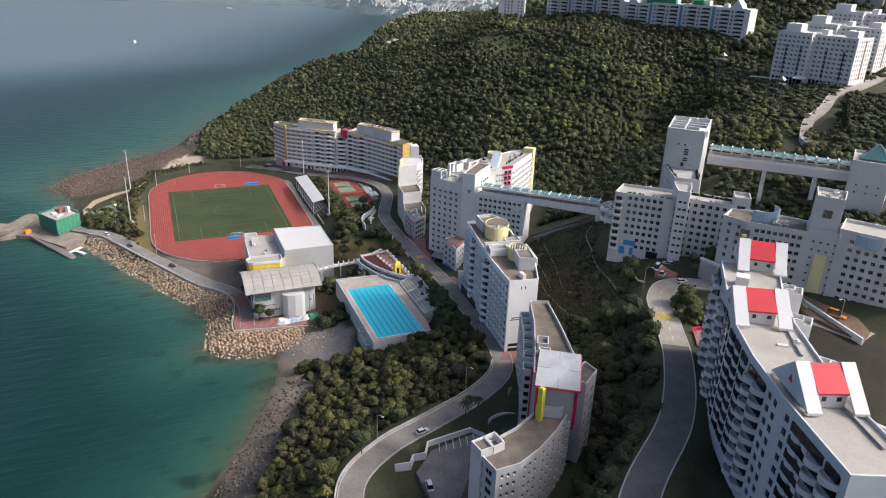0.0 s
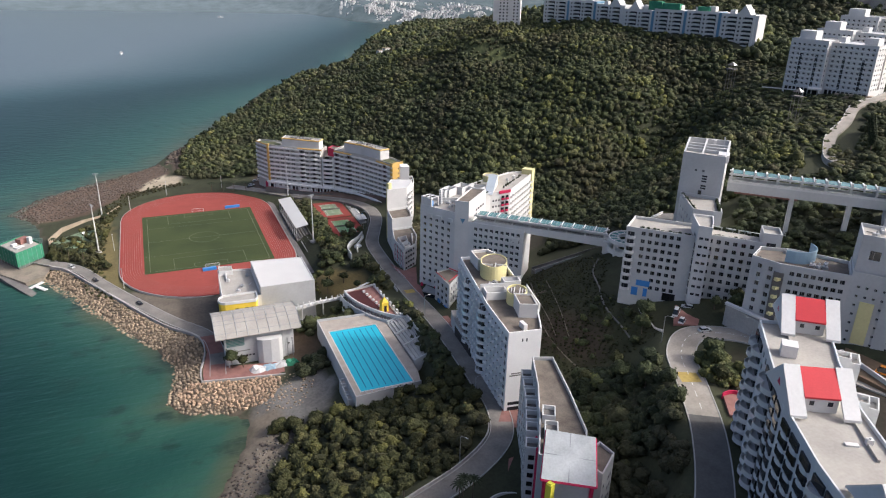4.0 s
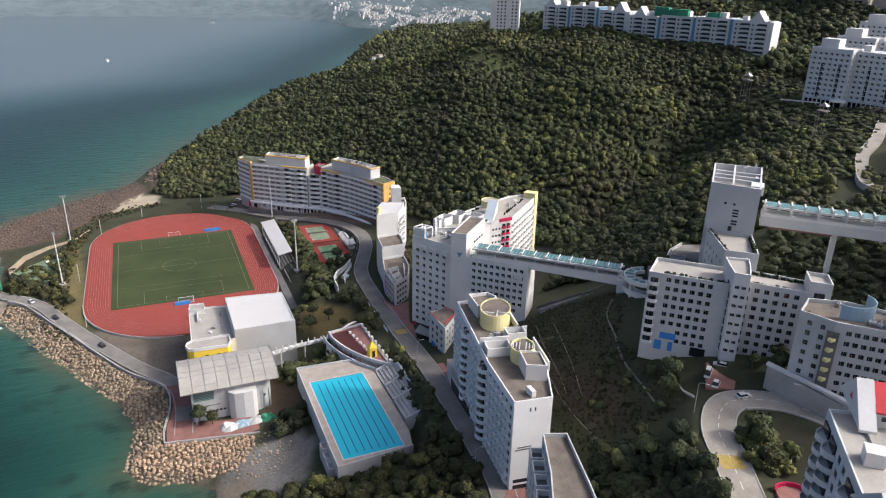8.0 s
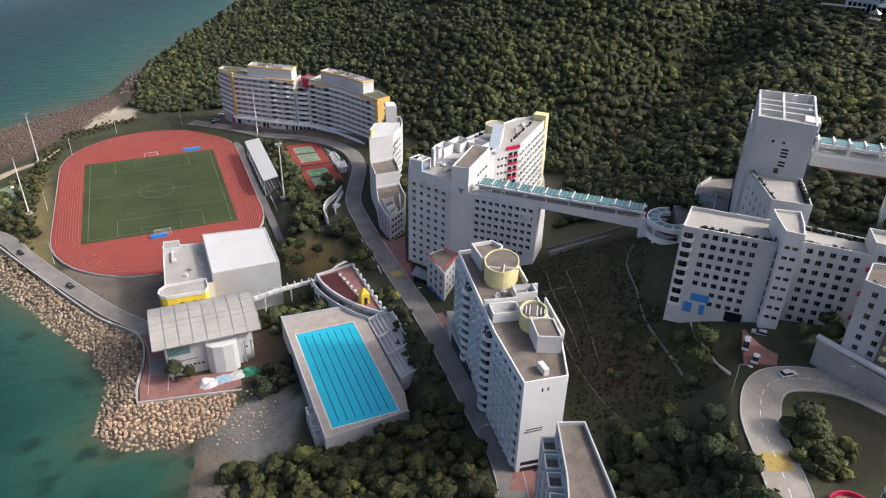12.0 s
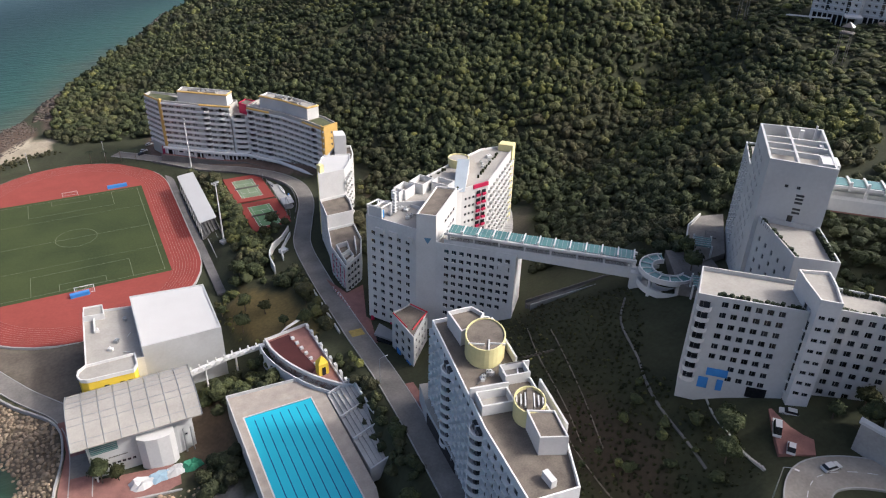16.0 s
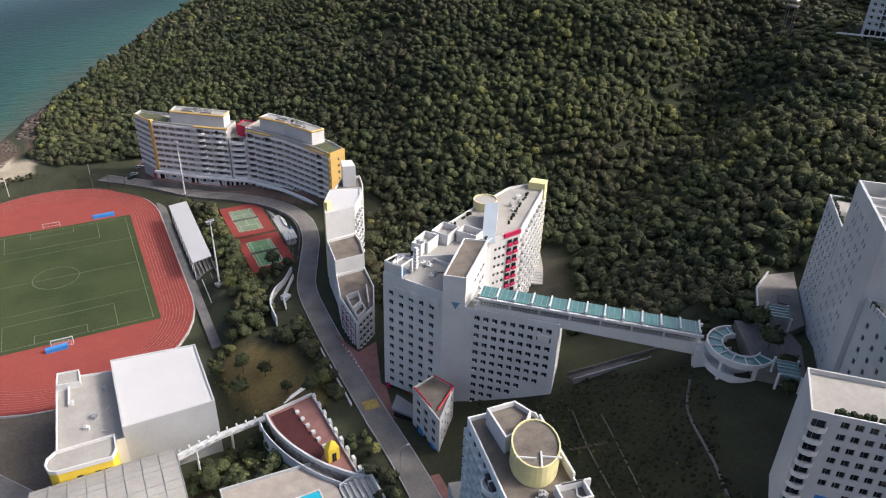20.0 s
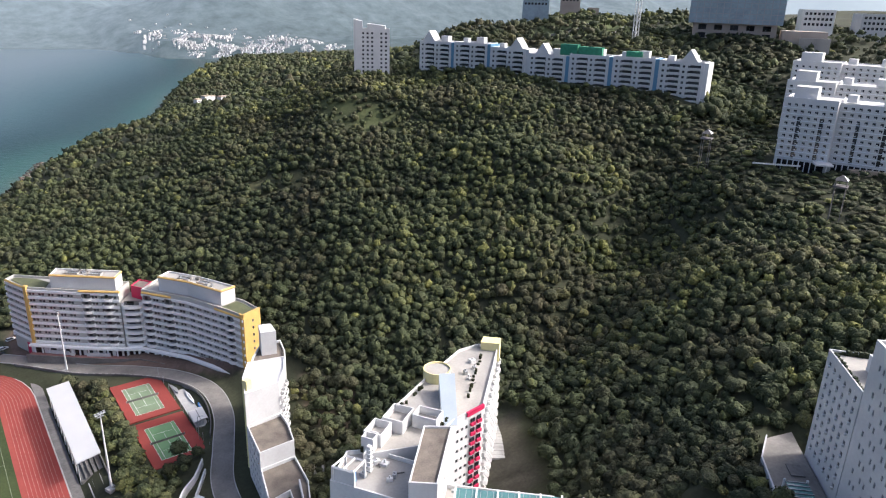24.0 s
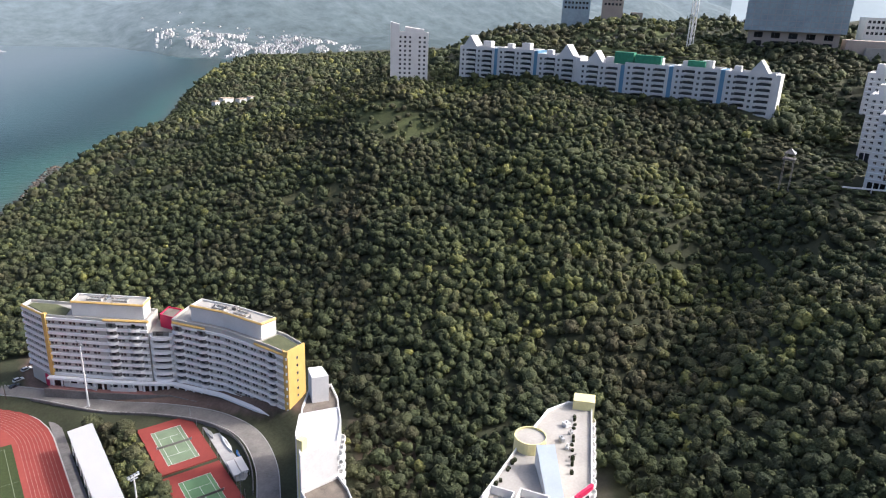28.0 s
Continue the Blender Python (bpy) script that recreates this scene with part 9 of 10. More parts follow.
t = thing("tower_block", (350, 678, 100), "lone white tower block on the wooded ridge", "building")
TB = [(336.5, 680), (358.5, 666), (367, 679.5), (345, 693.5)]
storeys(t, TB, 95, 147, {0: rows_of(6, 14, 1.5, 1.5, 104, 3.0, 5.0, 1.0, skip=lambda c, r: c == 3), 3: rows_of(3, 13, 2.0, 1.5, 104, 3.0)}, wall="white", roof="roof_white")
for ring, z1 in (([(336.3, 680), (341.5, 676.6), (347, 685.4), (341.8, 688.8)], 153.5), ([(345, 675.2), (356, 668), (362, 677), (351, 684)], 150.5)):
    extra(t, "roof_block", ["white"], lambda k: k.prism(ring, 130, [z1, z1 - 1.4, z1 - 1.4, z1]))

for (ax, ay), L, z0, z1 in (((414, 391), 52, 88, 128.6), ((470, 421), 54, 92, 131.5), ((524, 448), 60, 94, 138.5)):
    a, uu = Vector((ax, ay)), Vector((0.30, -0.954))
    nn = Vector((uu.y, -uu.x))
    q = lambda s, d: tuple(a + uu * s + nn * d)
    t = thing("apartment_block", (*q(L / 2, -8), z0), "white apartment block with rows of small windows on the slope", "building", "hillside flats")
    w0, m0 = z1 - 28.6, L * 0.46
    for s0, s1, d0, d1, top, cols in ((0, m0, 0, -22, z1, 7), (m0, L, -5, -30, z1 - 1.0, 8)):
        storeys(t, [q(s0, d0), q(s1, d0), q(s1, d1), q(s0, d1)], z0, top, {0: rows_of(cols, 9, 1.5, 1.4, w0, 3.05, 0.8, 0.8, style="sill"), 1: rows_of(6, 9, 1.2, 1.3, w0, 3.05, 1.0, 1.0, skip=lambda c, r: c == 3), 3: rows_of(4, 9, 1.0, 1.2, w0, 3.05)}, wall="white", roof="roof_white", parapet=0.7)
        for f in (0.3, 0.72):
            sc = s0 + (s1 - s0) * f
            extra(t, "dark_strip", ["glass"], lambda k: k.prism(ccw([q(sc, d0 + 0.07), q(sc + 1.6, d0 + 0.07), q(sc + 1.6, d0 - 0.2), q(sc, d0 - 0.2)]), w0 - 1, top - 9))
        # dark strip on the end wall stands in for a shadowed recess
        dm = d0 + (d1 - d0) * 0.56
        extra(t, "end_recess", ["dark_concrete"], lambda k: k.prism(ccw([q(s1 + 0.07, dm + 1.2), q(s1 + 0.07, dm - 1.2), q(s1 - 0.2, dm - 1.2), q(s1 - 0.2, dm + 1.2)]), w0, top - 2))
        for r in range(9):
            extra(t, "ledge", ["fin_wall"], lambda k: k.prism(ccw([q(s0 + 0.3, d0 + 0.45), q(s1 - 0.3, d0 + 0.45), q(s1 - 0.3, d0), q(s0 + 0.3, d0)]), w0 - 0.75 + 3.05 * r, w0 - 0.5 + 3.05 * r, bottom=True))
    for s0, s1, d0, d1, h in ((0.06, 0.26, -4, -13, 5.0), (0.8, 0.95, -9, -18, 3.0), (0.5, 0.58, -9, -15, 2.4)):
        extra(t, "lift_house", ["white"], lambda k: k.prism(ccw([q(L * s0, d0), q(L * s1, d0), q(L * s1, d1), q(L * s0, d1)]), z1 - 1, z1 + h))
    for s0, s1, d0 in ((1.0, m0 - 1, 0), (m0 + 1, L - 1, -5)):
        extra(t, "ground_storey", ["glass"], lambda k: k.prism(ccw([q(s0, d0 + 0.1), q(s1, d0 + 0.1), q(s1, d0 - 0.2), q(s0, d0 - 0.2)]), z1 - 37, z1 - 30.6, 0))
        for j in range(int((s1 - s0) / 2.6)):
            extra(t, "column", ["white"], lambda k: k.prism(ccw([q(s0 + 2.6 * j, d0 + 0.4), q(s0 + 0.5 + 2.6 * j, d0 + 0.4), q(s0 + 0.5 + 2.6 * j, d0), q(s0 + 2.6 * j, d0)]), z1 - 38, z1 - 30.2))
t = thing("entrance_deck", (425, 362, 96), "white entrance canopy and timber deck below the flats", "canopy")
extra(t, "canopy", ["white"], lambda k: k.prism(rect(417, 368, 8, 8, -50), 98.5, 99.3, bottom=True))
extra(t, "deck", ["sand"], lambda k: k.prism(rect(432, 348, 26, 4, -50), 92, 97.4))
extra(t, "rail", ["white"], lambda k: k.prism(rect(404, 384, 22, 0.4, -50), 96.7, 97.4))

for x, y, z in ((391.5, 416, 106.0), (366.4, 336, 102.0)):
    t = thing("garden_pavilion", (x, y, z), "small dark pavilion with one white roof face", "pavilion", "garden pavilions")
    ring = rect(x, y, 4.8, 4.8, 20)
    for j, (p, r) in enumerate(zip(ring, ring[1:] + ring[:1])):
        extra(t, "roof", ["white" if j == 0 else "dark_concrete"], lambda k: (k.poly([(*p, z + 2.4), (*r, z + 2.4), (x, y, z + 4.6)]), k.poly([(*r, z + 2.3), (*p, z + 2.3), (x, y, z + 4.4)])))
    extra(t, "deck", ["dark_concrete"], lambda k: k.prism(rect(x, y, 5.4, 5.4, 20), z - 0.6, z))
    for p in rect(x, y, 4.0, 4.0, 20):
        extra(t, "post", ["dark_concrete"], lambda k: k.beam((*p, ground_at(*p) - 0.5), (*p, z + 2.5), 0.14))

HILL_ROAD = [(318, 258, 0), (322, 270, 0), (335, 283, 0), (354, 298, 0), (378, 310, 0), (410, 330, 0), (442, 338, 0), (505, 366, 0)]
hr = [(x, y, ground_at(x, y) + 1.2) for x, y, _ in curve(HILL_ROAD, 4)]
ribbon("road", hr, -2.7, 2.7, 0.3, "road", "pale concrete road curving up the hill", 2.5)
k = Mesh()
a, b = off([p[:2] for p in hr], -3.1), off([p[:2] for p in hr], -2.7)
for i in range(len(hr) - 1):
    k.prism(ccw([a[i], a[i + 1], b[i + 1], b[i]]), hr[i][2] - 3, hr[i][2] + 1.3)
tagged(k.make("road_wall", ["concrete"]), "pale parapet of the hill road", "wall", kind="structure")

# glass-fronted institute and its neighbours on the skyline
# curtain glass colour is paled, with distance haze put into it
M["curtain"] = mat("blue_grey_curtain_glass", (0.33, 0.41, 0.45), 0.25, var=0.25, scale=0.08, fine=0.5, spec=0.5)
M["pink_stone"] = mat("pinkish_stone_cladding", (0.40, 0.34, 0.29), 0.8, var=0.15, scale=0.1)
t = thing("institute", (600, 540, 140), "large blue glass institute on a pale stone base", "building")
GB = [(574, 560), (604, 507), (630, 522), (600, 575)]
storeys(t, GB, 125, 158, {0: rows_of(5, 2, 6.0, 4.0, 146, 6.0)}, wall="pink_stone", roof="roof_pale", name="stone_base")
HB2 = inset(GB, -3.5)
extra(t, "glass_wall", ["curtain"], lambda k: k.prism(HB2, 157, 200))
for i in range(10):
    a, b, c, d = HB2[0], HB2[1], inset(GB, -3.8)[1], inset(GB, -3.8)[0]
    extra(t, "floor_line", ["frame"], lambda k: k.prism(ccw([a, b, c, d]), 160 + 4.0 * i, 160.5 + 4.0 * i, bottom=True))
for i in range(1, 14):
    p, q0 = Vector(HB2[0]).lerp(Vector(HB2[1]), i / 14), Vector(HB2[0]).lerp(Vector(HB2[1]), i / 14 + 0.008)
    w = Vector((-0.85, -0.48)) * 0.4
    extra(t, "mullion", ["frame"], lambda k: k.prism(ccw([tuple(p), tuple(q0), tuple(q0 + w), tuple(p + w)]), 157, 200))
extra(t, "terrace_block", ["pink_stone"], lambda k: k.prism(ccw([(600, 500), (616, 474), (630, 484), (614, 510)]), 125, 153.5))
extra(t, "terrace_slab", ["roof_pale"], lambda k: k.prism(ccw([(604, 488), (614, 470), (626, 478), (616, 496)]), 125, 149))
for x, y, dx, dy, z1, key, lab in ((550, 714, 24, 16, 192, "curtain", "blue-grey glass block on the skyline lawn"), (572, 692, 18, 14, 196, "pink_stone", "pale stone block on the skyline lawn"), (586, 676, 10, 8, 165, "pink_stone", "low stone block on the skyline lawn"), (655, 505, 24, 14, 169, "white", "white low block beside the institute"), (700, 470, 46, 22, 167, "grey_wall", "grey low block beyond the institute")):
    t = thing("campus_block", (x, y, 140), lab, "building", "skyline blocks")
    storeys(t, rect(x, y, dx, dy, -47), 125, z1, {0: rows_of(max(4, int(dx / 3.2)), 6, 2.0, 2.0, z1 - 26 if z1 > 180 else z1 - 12, 4.0)}, wall=key, roof="roof_pale")
for pts in ([(486, 650), (510, 628), (536, 622), (560, 600)], [(500, 590), (530, 596), (560, 616)]):
    line = curve([(x, y, ground_at(x, y) + 1.0) for x, y in pts], 6)
    ribbon("footpath", line, -1.0, 1.0, 0.3, "roof_pale", "pale path on the hilltop lawn", 1.5, "path")

# white houses across the bay and along the coast
g = np.random.default_rng(15)
hv = Mesh()
M["villa"] = mat("hazy_white_villa_walls", (0.60, 0.60, 0.59), 0.9, var=0.3, scale=0.02, fine=0.2)
M["villa_roof"] = mat("hazy_grey_villa_roofs", (0.36, 0.36, 0.35), 0.9, var=0.3, scale=0.02, fine=0.2)
for i in range(1500):
    x = 630 + 420 * g.beta(1.2, 1.5) + g.normal(0, 12)
    edge = max(1850, 2200 - 0.9 * (x - 605))
    y = edge + 30 + abs(g.normal(0, 1)) * 150
    if noise.noise((x / 45, y / 60, 2)) < -0.12:
        continue
    z = far_height(x, y)
    hv.prism(rect(x, y, g.uniform(4, 8.5), g.uniform(4, 6.5), g.uniform(0, 90)), z - 8, z + g.uniform(2.0, 5.0), 0, 1)
tagged(hv.make("village_houses", ["villa", "villa_roof"]), "white villas on the hill across the bay", "houses", kind="stuff")
for x, y, dx, dy in ((372, 1125, 10, 7), (392, 1120, 12, 7), (410, 1132, 9, 6), (356, 1108, 8, 6), (384, 1140, 9, 6)):
    t = thing("coast_house", (x, y, ground_at(x, y)), "low white house on the wooded coast", "house", "coast houses")
    z = ground_at(x, y)
    extra(t, "wall", ["white"], lambda k: k.box(x, y, z - 6, dx, dy, 15, 0, 25))
    extra(t, "roof", ["sand"], lambda k: k.box(x, y, z + 9, dx + 1, dy + 1, 0.7, 0, 25))
B = thing("boat", (-20, 1500, 0), "small white motor boat out on the bay", "boat", "boats on the bay")
extra(B, "hull", ["white"], lambda k: k.prism([(-20, 1490), (-17.5, 1497), (-17.5, 1508), (-22.5, 1508), (-22.5, 1497)], 0.0, 2.0))
extra(B, "cabin", ["white"], lambda k: k.box(-20, 1502, 2.0, 3.6, 6, 2.2))
copy_thing(B, pose(250, 2380, 0, 0, 0, 70))


# ---- woods ----
HILLSIDE = [(34, 640), (88, 600), (120, 580), (158, 545), (180, 505), (178, 450), (168, 404), (182, 386), (214, 384), (226, 366), (212, 330), (200, 300), (214, 292), (236, 275), (262, 268), (300, 268), (332, 300), (352, 330), (372, 350), (380, 380), (395, 430), (440, 462), (446, 500), (415, 560), (382, 640),
            (400, 690), (330, 760), (200, 800), (100, 800), (60, 760), (40, 715)]
CLEARINGS = [[(300, 668), (321, 640), (326, 601), (315, 578), (299, 589), (290, 612), (290, 648)], [(222, 630), (240, 619), (260, 588), (244, 580), (222, 596)], [(176, 738), (202, 722), (206, 708), (184, 716)]]


def hill_points(gap, seed, sparse):
    """Points for the hillside's crowns, thinned in the clearings: those on the near slope and the rest."""
    q = clear_of(scatter(HILLSIDE, gap, seed))
    keep = np.all([inside(q, c) < 0 for c in CLEARINGS], axis=0) | (np.random.default_rng(3).random(len(q)) < sparse)
    q = q[keep]
    close = (q[:, 1] < 560) & (q[:, 0] < 330)
    return q[close], q[~close]


near, rest = hill_points(3.9, 11, 0.3)
woods("hillside_woods", near, 3.0, FULL * 2 + BIG, "dense evergreen woods covering the hillside", tone=(0.38, 0.16), seed=2, flat=1.05)
woods("hilltop_woods", rest, 2.9, BUSHY, "dense evergreen woods on the upper hill", tone=(0.40, 0.16), seed=3, flat=0.95)
BEYOND = [(70, 766), (100, 800), (200, 800), (330, 760), (400, 690), (470, 640), (500, 480), (560, 420), (700, 400), (720, 560), (660, 780), (680, 1100), (620, 1620), (400, 1440), (290, 1118), (202, 1020), (134, 896)]
pts = scatter(BEYOND, 8.6, 12)
woods("far_woods", clear_of(pts), 4.6, TINY, "far woods along the coast and behind the hilltop flats", seed=4)
EAST = [(212, 222), (236, 244), (262, 262), (300, 262), (336, 268), (420, 330), (440, 250), (330, 150), (260, 150), (236, 186), (214, 204)]
woods("valley_woods", clear_of(scatter(EAST, 4.0, 13)), 2.8, BUSHY, "woods below the high footbridge", tone=(0.22, 0.12), seed=5, flat=0.75)
SHORE_WOOD = [(40, 262), (60, 258), (74, 252), (100, 250), (112, 243), (110, 214), (101, 196), (80, 188), (58, 183), (40, 174), (30, 150), (22, 110), (-14, 120), (0, 165), (24, 196), (36, 224), (46, 246)]
woods("shore_woods", clear_of(scatter(SHORE_WOOD, 3.8, 14), 6.0), 2.8, DENSE, "olive-green woods between the beach and the road", "olive_leaves", (0.42, 0.17), seed=6)
LOWER = [(128, 200), (140, 208), (152, 190), (144, 164), (130, 142), (112, 122), (92, 108), (76, 88), (68, 100), (92, 122), (110, 140), (118, 170)]
woods("slope_woods", clear_of(scatter(LOWER, 3.6, 15), 5.2), 3.0, DENSE, "dark trees on the slope between the halls", tone=(0.15, 0.12), seed=7)
LOOP = [(157, 164), (163, 159), (171, 164), (172, 174), (164, 178)]
woods("loop_shrubs", clear_of(scatter(LOOP, 2.8, 81), 4.4, 1.0), 2.3, DENSE, "yellow-green bushes inside the road bend", tone=(0.62, 0.16), seed=82)
TOE = [(62, 288), (73, 286), (75, 300), (66, 305), (61, 298)]
woods("toe_shrubs", clear_of(scatter(TOE, 3.2, 83), 4.0, 0.5), 3.0, DENSE, "dark bushes between the pavilion and the pool", tone=(0.08, 0.08), seed=84)
ROADSIDE = [(128, 158), (136, 152), (148, 172), (154, 186), (150, 200), (140, 204), (134, 190)]
woods("roadside_trees", clear_of(scatter(ROADSIDE, 3.8, 85), 5.0, 2.0), 3.2, DENSE, "dark trees below the upper road", tone=(0.16, 0.12), seed=86)
STAND_SIDE = [(101.5, 402), (113, 398), (112, 506), (101.5, 514)]
woods("stand_trees", clear_of(scatter(STAND_SIDE, 3.8, 26), 5.5, 0.3), 2.7, DENSE, "leafy trees between the stand and the tennis courts", tone=(0.45, 0.16), seed=28)
STRIP = [(84, 388), (98, 384), (119, 330), (120, 352), (121, 392), (124, 412), (131, 436), (139, 452), (140, 476), (134, 470), (110, 462), (108, 505), (96, 525), (104, 500), (106, 440), (100, 410)]
FOOTPRINTS.append([(90, 352), (106, 346), (113, 352), (112, 374), (100, 390), (90, 384)])
FOOTPRINTS.append([(109, 388), (120, 390), (130, 416), (129, 427), (118, 414), (110, 402)])
FOOTPRINTS.append([(112.5, 432), (147, 440), (146, 486), (134, 500), (112.5, 501)])
woods("verge_trees", clear_of(scatter(STRIP, 4.2, 16), 5.5), 3.1, DENSE, "trees between the sports field and the road", tone=(0.38, 0.16), seed=8)
WEST = [(-52, 470), (-30, 455), (-16, 440), (-22, 470), (-16, 520), (-14, 545), (-28, 520), (-50, 500)]
woods("pier_trees", clear_of(scatter(WEST, 4.6, 17), 4.0), 2.7, DENSE, "trees and palms beside the old court near the pier", "olive_leaves", (0.40, 0.15), seed=9)
POOLSIDE = [(70, 318), (92, 312), (96, 332), (88, 342), (68, 340)]
woods("poolside_trees", clear_of(scatter(POOLSIDE, 4.4, 18), 5.0), 2.9, DENSE, "trees between the swimming pool and the sports hall", tone=(0.40, 0.15), seed=10)
BANK = [(108, 250), (113.5, 250), (116, 290), (117, 318), (112, 318), (109, 290)]
woods("bank_trees", clear_of(scatter(BANK, 3.6, 19), 4.6, 1.5), 2.2, DENSE, "trees on the bank above the swimming pool", tone=(0.30, 0.14), seed=11)
LAWN_EDGE = [(150, 205), (164, 200), (176, 216), (176, 240), (166, 238), (156, 228), (146, 246), (142, 230)]
woods("lawn_shrubs", clear_of(scatter(LAWN_EDGE, 6.8, 20), 5.0), 2.0, BUSHY, "shrubs and small trees on the grassy slope", tone=(0.5, 0.2), seed=12)
TUFTS = [p for p in scatter(LAWN, 1.7, 31)]
woods("slope_undergrowth", clear_of(np.array(TUFTS), 5.0, 1.0), 0.75, TINY, "low grass tufts and undergrowth on the slope", "olive_leaves", (0.22, 0.22), seed=32, lift=0.1)
BEHIND = [(149, 372), (152, 352), (166, 352), (180, 366), (200, 376), (184, 388), (170, 404), (178, 450), (166, 446), (156, 410), (149, 392)]
woods("yard_trees", clear_of(scatter(BEHIND, 4.0, 33), 5.0, 2.2), 2.6, DENSE, "leafy trees behind the curved hall", tone=(0.42, 0.16), seed=34)
VALLEY_EDGE = [(188, 314), (205, 292), (226, 286), (232, 330), (226, 366), (218, 356), (206, 334)]
woods("gully_trees", clear_of(scatter(VALLEY_EDGE, 4.0, 35), 5.0, 2.5), 2.8, DENSE, "dark trees in the gully beside the footbridge", tone=(0.24, 0.14), seed=36)
COURT_SIDE = [(203, 274), (214, 268), (226, 270), (232, 284), (214, 290), (206, 284)]
woods("court_trees", clear_of(scatter(COURT_SIDE, 3.8, 37), 5.0, 1.5), 2.4, DENSE, "dark trees round the canopy court", tone=(0.25, 0.12), seed=38)
FIELD_SIDE = [(-27, 398), (-12, 402), (-19, 440), (-19, 480), (-17, 530), (-4, 572), (22, 590), (40, 596), (20, 602), (-8, 588), (-26, 552), (-30, 500), (-28, 450)]
woods("field_scrub", clear_of(scatter(FIELD_SIDE, 3.0, 61), 4.0, 1.0), 1.3, FULL, "dry scrub and low bushes round the running track", "olive_leaves", (0.40, 0.2), seed=62, lift=0.2)
BANK_SCRUB = [(84, 392), (98, 388), (112, 372), (119, 340), (108, 332), (92, 345), (84, 372)]
woods("bank_scrub", clear_of(scatter(BANK_SCRUB, 3.2, 63), 5.0, 1.0), 1.2, FULL, "dry grass clumps and bushes on the bank below the road", "olive_leaves", (0.5, 0.2), seed=64, lift=0.2)
SOUTH = [(20, 40), (98, 40), (104, 66), (96, 84), (74, 84), (60, 70), (46, 112), (30, 120), (10, 112)]
woods("south_woods", clear_of(scatter(SOUTH, 5.0, 41), 7.0, 4.0), 3.4, BUSHY, "dark woods on the slope beside the residence", tone=(0.28, 0.14), seed=42)
COAST = [(470, 1000), (680, 780), (900, 900), (980, 1400), (760, 1980), (700, 1940), (560, 1700), (440, 1440)]
woods("coast_woods", clear_of(scatter(COAST, 11.5, 43)), 8.0, TINY, "far woods along the coast road", tone=(0.4, 0.15), seed=44)
NORTH = [(28, 634), (40, 606), (70, 597), (92, 588), (112, 573), (140, 554), (160, 538), (168, 520), (182, 506), (160, 550), (120, 586), (90, 608), (50, 642)]
woods("field_edge_woods", clear_of(scatter(NORTH, 3.8, 45), 6.0, 3.0), 3.0, FULL, "woods along the foot of the hill behind the track", tone=(0.36, 0.15), seed=46, flat=0.8)
RIDGE = [(318, 262), (332, 300), (352, 330), (372, 350), (380, 380), (395, 430), (440, 466), (470, 455), (520, 470), (560, 430), (560, 380), (520, 360), (470, 352), (420, 336), (380, 314), (350, 296), (330, 262)]
woods("ridge_woods", clear_of(scatter(RIDGE, 4.4, 21), 6.0), 2.8, BUSHY, "woods round the hillside flats", tone=(0.38, 0.14), seed=13, flat=0.55)
FLATS_END = [(436, 458), (450, 440), (486, 432), (498, 462), (474, 486), (462, 476), (456, 462)]
woods("flats_trees", clear_of(scatter(FLATS_END, 4.2, 71), 4.0, 1.0), 4.2, BUSHY, "trees at the end of the hilltop flats", tone=(0.4, 0.14), seed=72, lift=1.0)
HILL_LAWN = [(470, 600), (520, 560), (560, 600), (555, 640), (520, 670), (480, 660)]
CREST = [(458, 472), (520, 470), (600, 470), (640, 510), (580, 596), (600, 640), (520, 680), (470, 720), (400, 700), (398, 664), (440, 560)]
woods("crest_woods", clear_of(scatter(CREST, 5.0, 22)[inside(scatter(CREST, 5.0, 22), HILL_LAWN) < 0], 6.0), 3.2, BUSHY, "trees behind the hilltop flats", tone=(0.4, 0.14), seed=14, flat=0.55)


# ---- single trees ----
def tree_kind(seed, height, radius, key):
    """A tree on its own: tapered trunk with limbs, and a leafy crown."""
    g = np.random.default_rng(seed)
    t = thing("tree", (0, 0, 0), "", "tree", "campus trees")
    k = Mesh()
    k.beam((0, 0, -0.6), (0.15, 0.1, height * 0.55), 0.24, 0, 7, 0.13)
    for i in range(5):
        a = 1.3 * i + g.uniform(0, 0.8)
        h0 = height * g.uniform(0.32, 0.52)
        k.beam((0.1, 0.05, h0), (radius * 0.6 * math.cos(a), radius * 0.6 * math.sin(a), h0 + height * 0.25), 0.10, 0, 5, 0.04)
    k.make("trunk", ["bark"], t)
    V, F, T = crown_shape(11, 170, 0.11, 0.9)
    me = tri_mesh("crown", V * radius * np.array([1, 1, height * 0.42 / radius]) + np.array([0, 0, height * 0.62]), F, np.clip(T + 0.38 + g.uniform(-0.1, 0.15), 0, 1), key)
    ob = new("crown", me)
    ob.parent = t
    return t


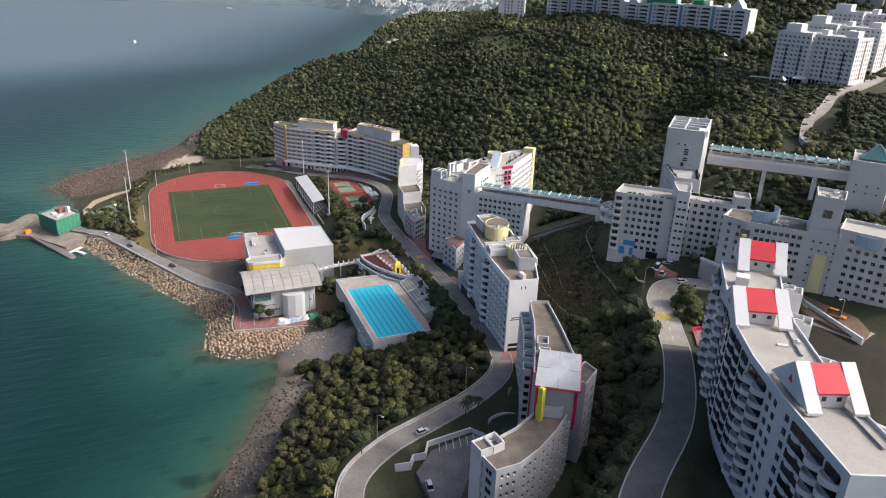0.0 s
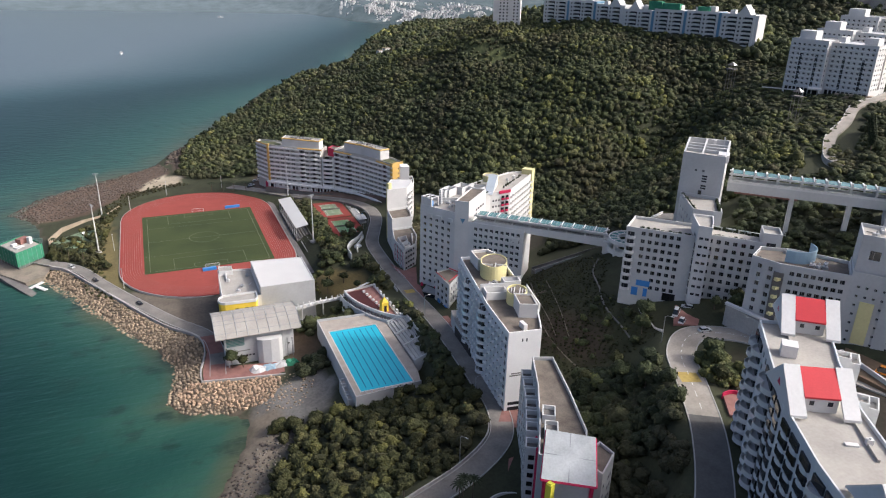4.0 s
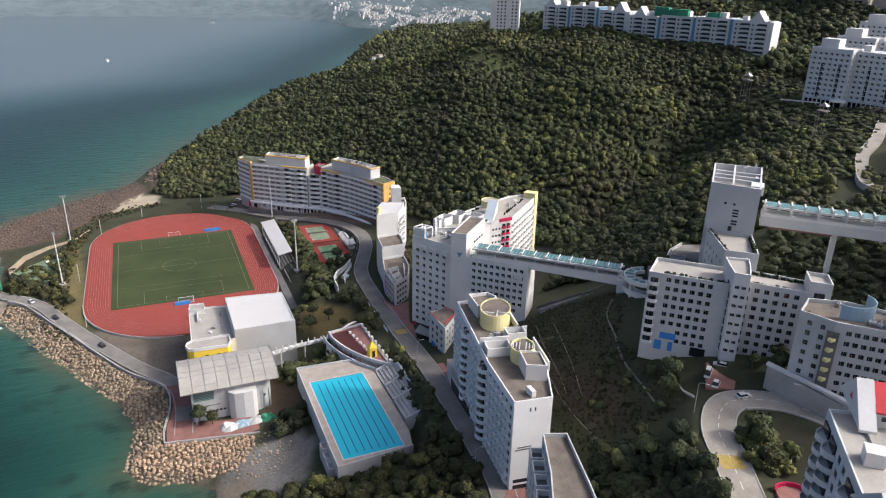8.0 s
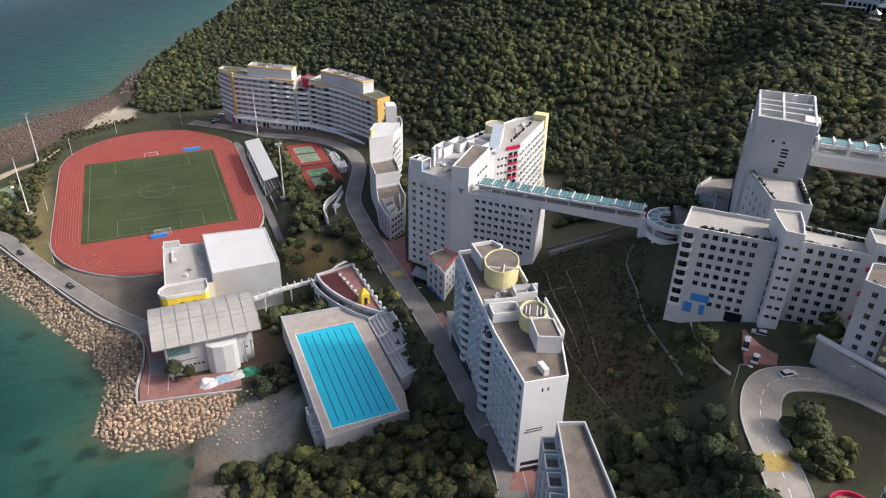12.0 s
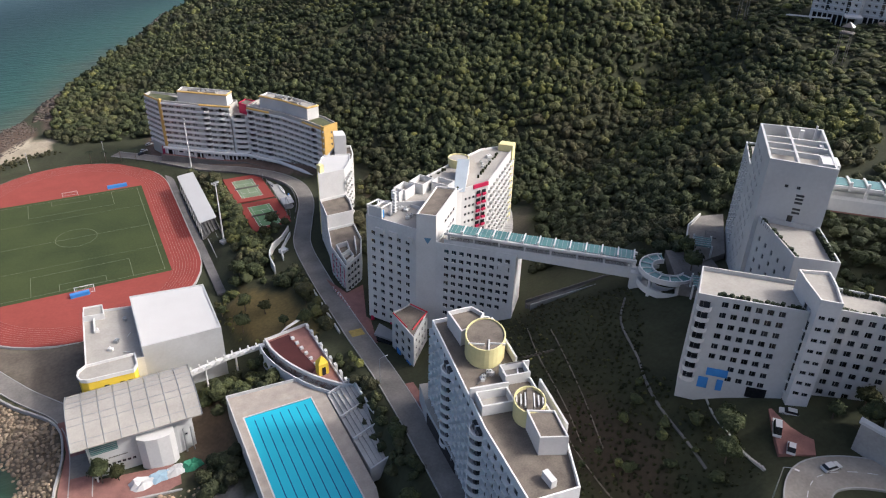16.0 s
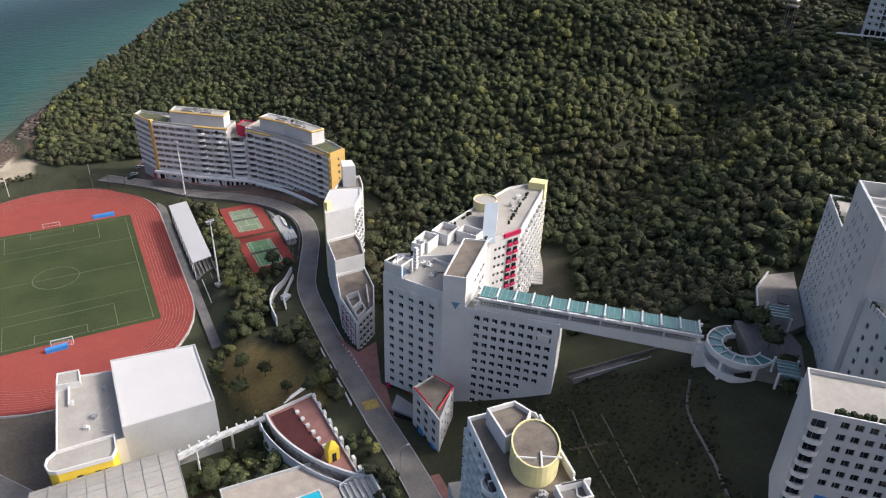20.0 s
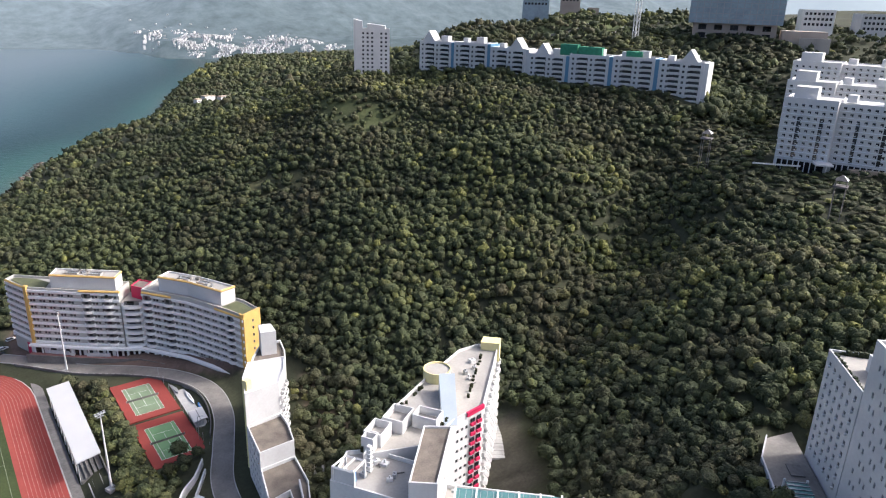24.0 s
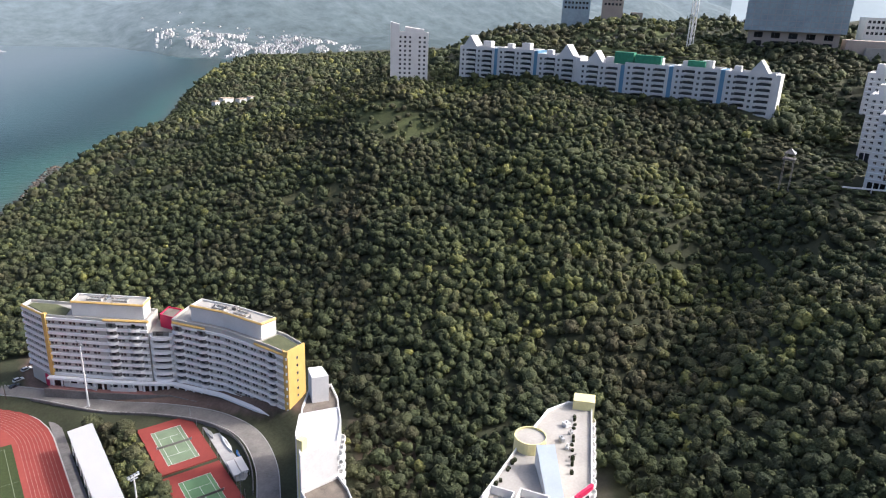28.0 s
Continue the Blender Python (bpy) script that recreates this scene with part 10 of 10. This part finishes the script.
KINDS = [tree_kind(5, 8.0, 3.3, "leaves"), tree_kind(6, 6.5, 2.9, "olive_leaves"), tree_kind(7, 9.5, 3.6, "leaves"), tree_kind(8, 5.0, 2.3, "leaves")]
WORDS = ["leafy green tree standing on the campus ground", "olive-green bushy tree standing on the campus ground", "tall dark green tree standing on the campus ground", "small green tree standing on the campus ground"]
SINGLE = [(62, 181), (70, 184.5), (47, 172), (33, 343), (36, 348), (40, 309), (35.5, 310), (86, 380), (94, 372), (100, 365), (90, 360), (104, 352), (110, 345), (115, 360), (98, 398), (110, 400), (106, 418),
          (116, 425), (122, 432), (162, 166), (164.5, 170.5), (160.6, 163), (166, 174), (189, 198), (193, 192), (196, 196), (168, 208), (172, 212), (164, 204), (204, 252), (207, 260), (199, 247), (212, 268), (150, 198), (146, 190),
          (84, 148), (90, 158), (78, 143), (150, 352), (156, 358), (163, 372), (160, 385), (166, 390), (104, 312), (106, 246), (140, 200), (146, 178), (186, 160), (190, 148)]
g = random.Random(5)
for i, (x, y) in enumerate(SINGLE):
    j = i % 4
    z = ground_at(x, y)
    if i < 4:
        KINDS[j].matrix_basis = pose(x, y, z, 0, 0, g.uniform(0, 360))
        tagged(KINDS[j], WORDS[j])
    else:
        s = g.uniform(0.75, 1.15)
        copy_thing(KINDS[j], pose(x, y, z, 0, 0, g.uniform(0, 360)))


def palm(height):
    t = thing("palm_tree", (0, 0, 0), "tall palm with drooping fronds by the road", "palm", "palms")
    extra(t, "trunk", ["bark"], lambda k: k.beam((0, 0, -0.5), (0.2, 0, height), 0.22, 0, 7, 0.13))
    for i in range(11):
        a = 2 * math.pi * i / 11
        k = Mesh()
        pts = [(0.2 + r * math.cos(a), r * math.sin(a), height + h) for r, h in ((0, 0), (0.9, 0.7), (1.9, 0.6), (2.8, -0.3))]
        sx, sy = -math.sin(a) * 0.35, math.cos(a) * 0.35
        for p, q, w0, w1 in zip(pts, pts[1:], (0.3, 1, 0.8), (1, 0.8, 0.1)):
            k.poly([(p[0] + sx * w0, p[1] + sy * w0, p[2] - 0.1), (q[0] + sx * w1, q[1] + sy * w1, q[2] - 0.1), q, p])
            k.poly([p, q, (q[0] - sx * w1, q[1] - sy * w1, q[2] - 0.1), (p[0] - sx * w0, p[1] - sy * w0, p[2] - 0.1)])
        k.make("frond", ["leaves"], t)
    return t


PALM = palm(7.0)
spots_p = [(85.4, 177.4), (88.0, 176.2), (83.6, 175.6), (-42, 470), (-38, 464), (-46, 476), (-30, 458), (-26, 470), (-48, 488), (-20, 520), (68, 565), (60, 568), (52, 571), (76, 560)]
for x, y in spots_p[1:]:
    copy_thing(PALM, pose(x, y, ground_at(x, y), 0, 0, x * 7 % 360))
PALM.matrix_basis = pose(*spots_p[0], ground_at(*spots_p[0]))
CYPRESS = thing("cypress", (0, 0, 0), "dark slender cypress beside the hill road", "tree", "cypresses")
extra(CYPRESS, "trunk", ["bark"], lambda k: k.beam((0, 0, -1), (0, 0, 4), 0.3, 0, 6))
V, F, T = crown_shape(8, 120, 0.16, 1.0)
me = tri_mesh("crown", V * np.array([1.8, 1.8, 7.0]) + np.array([0, 0, 6.0]), F, np.clip(T + 0.1, 0, 1), "leaves")
c = new("crown", me)
c.parent = CYPRESS
for i in range(1, 8):
    copy_thing(CYPRESS, pose(345 + 3.6 * i, 268 + 3.0 * i, ground_at(345 + 3.6 * i, 268 + 3.0 * i)))
CYPRESS.location = (345, 268, ground_at(345, 268))
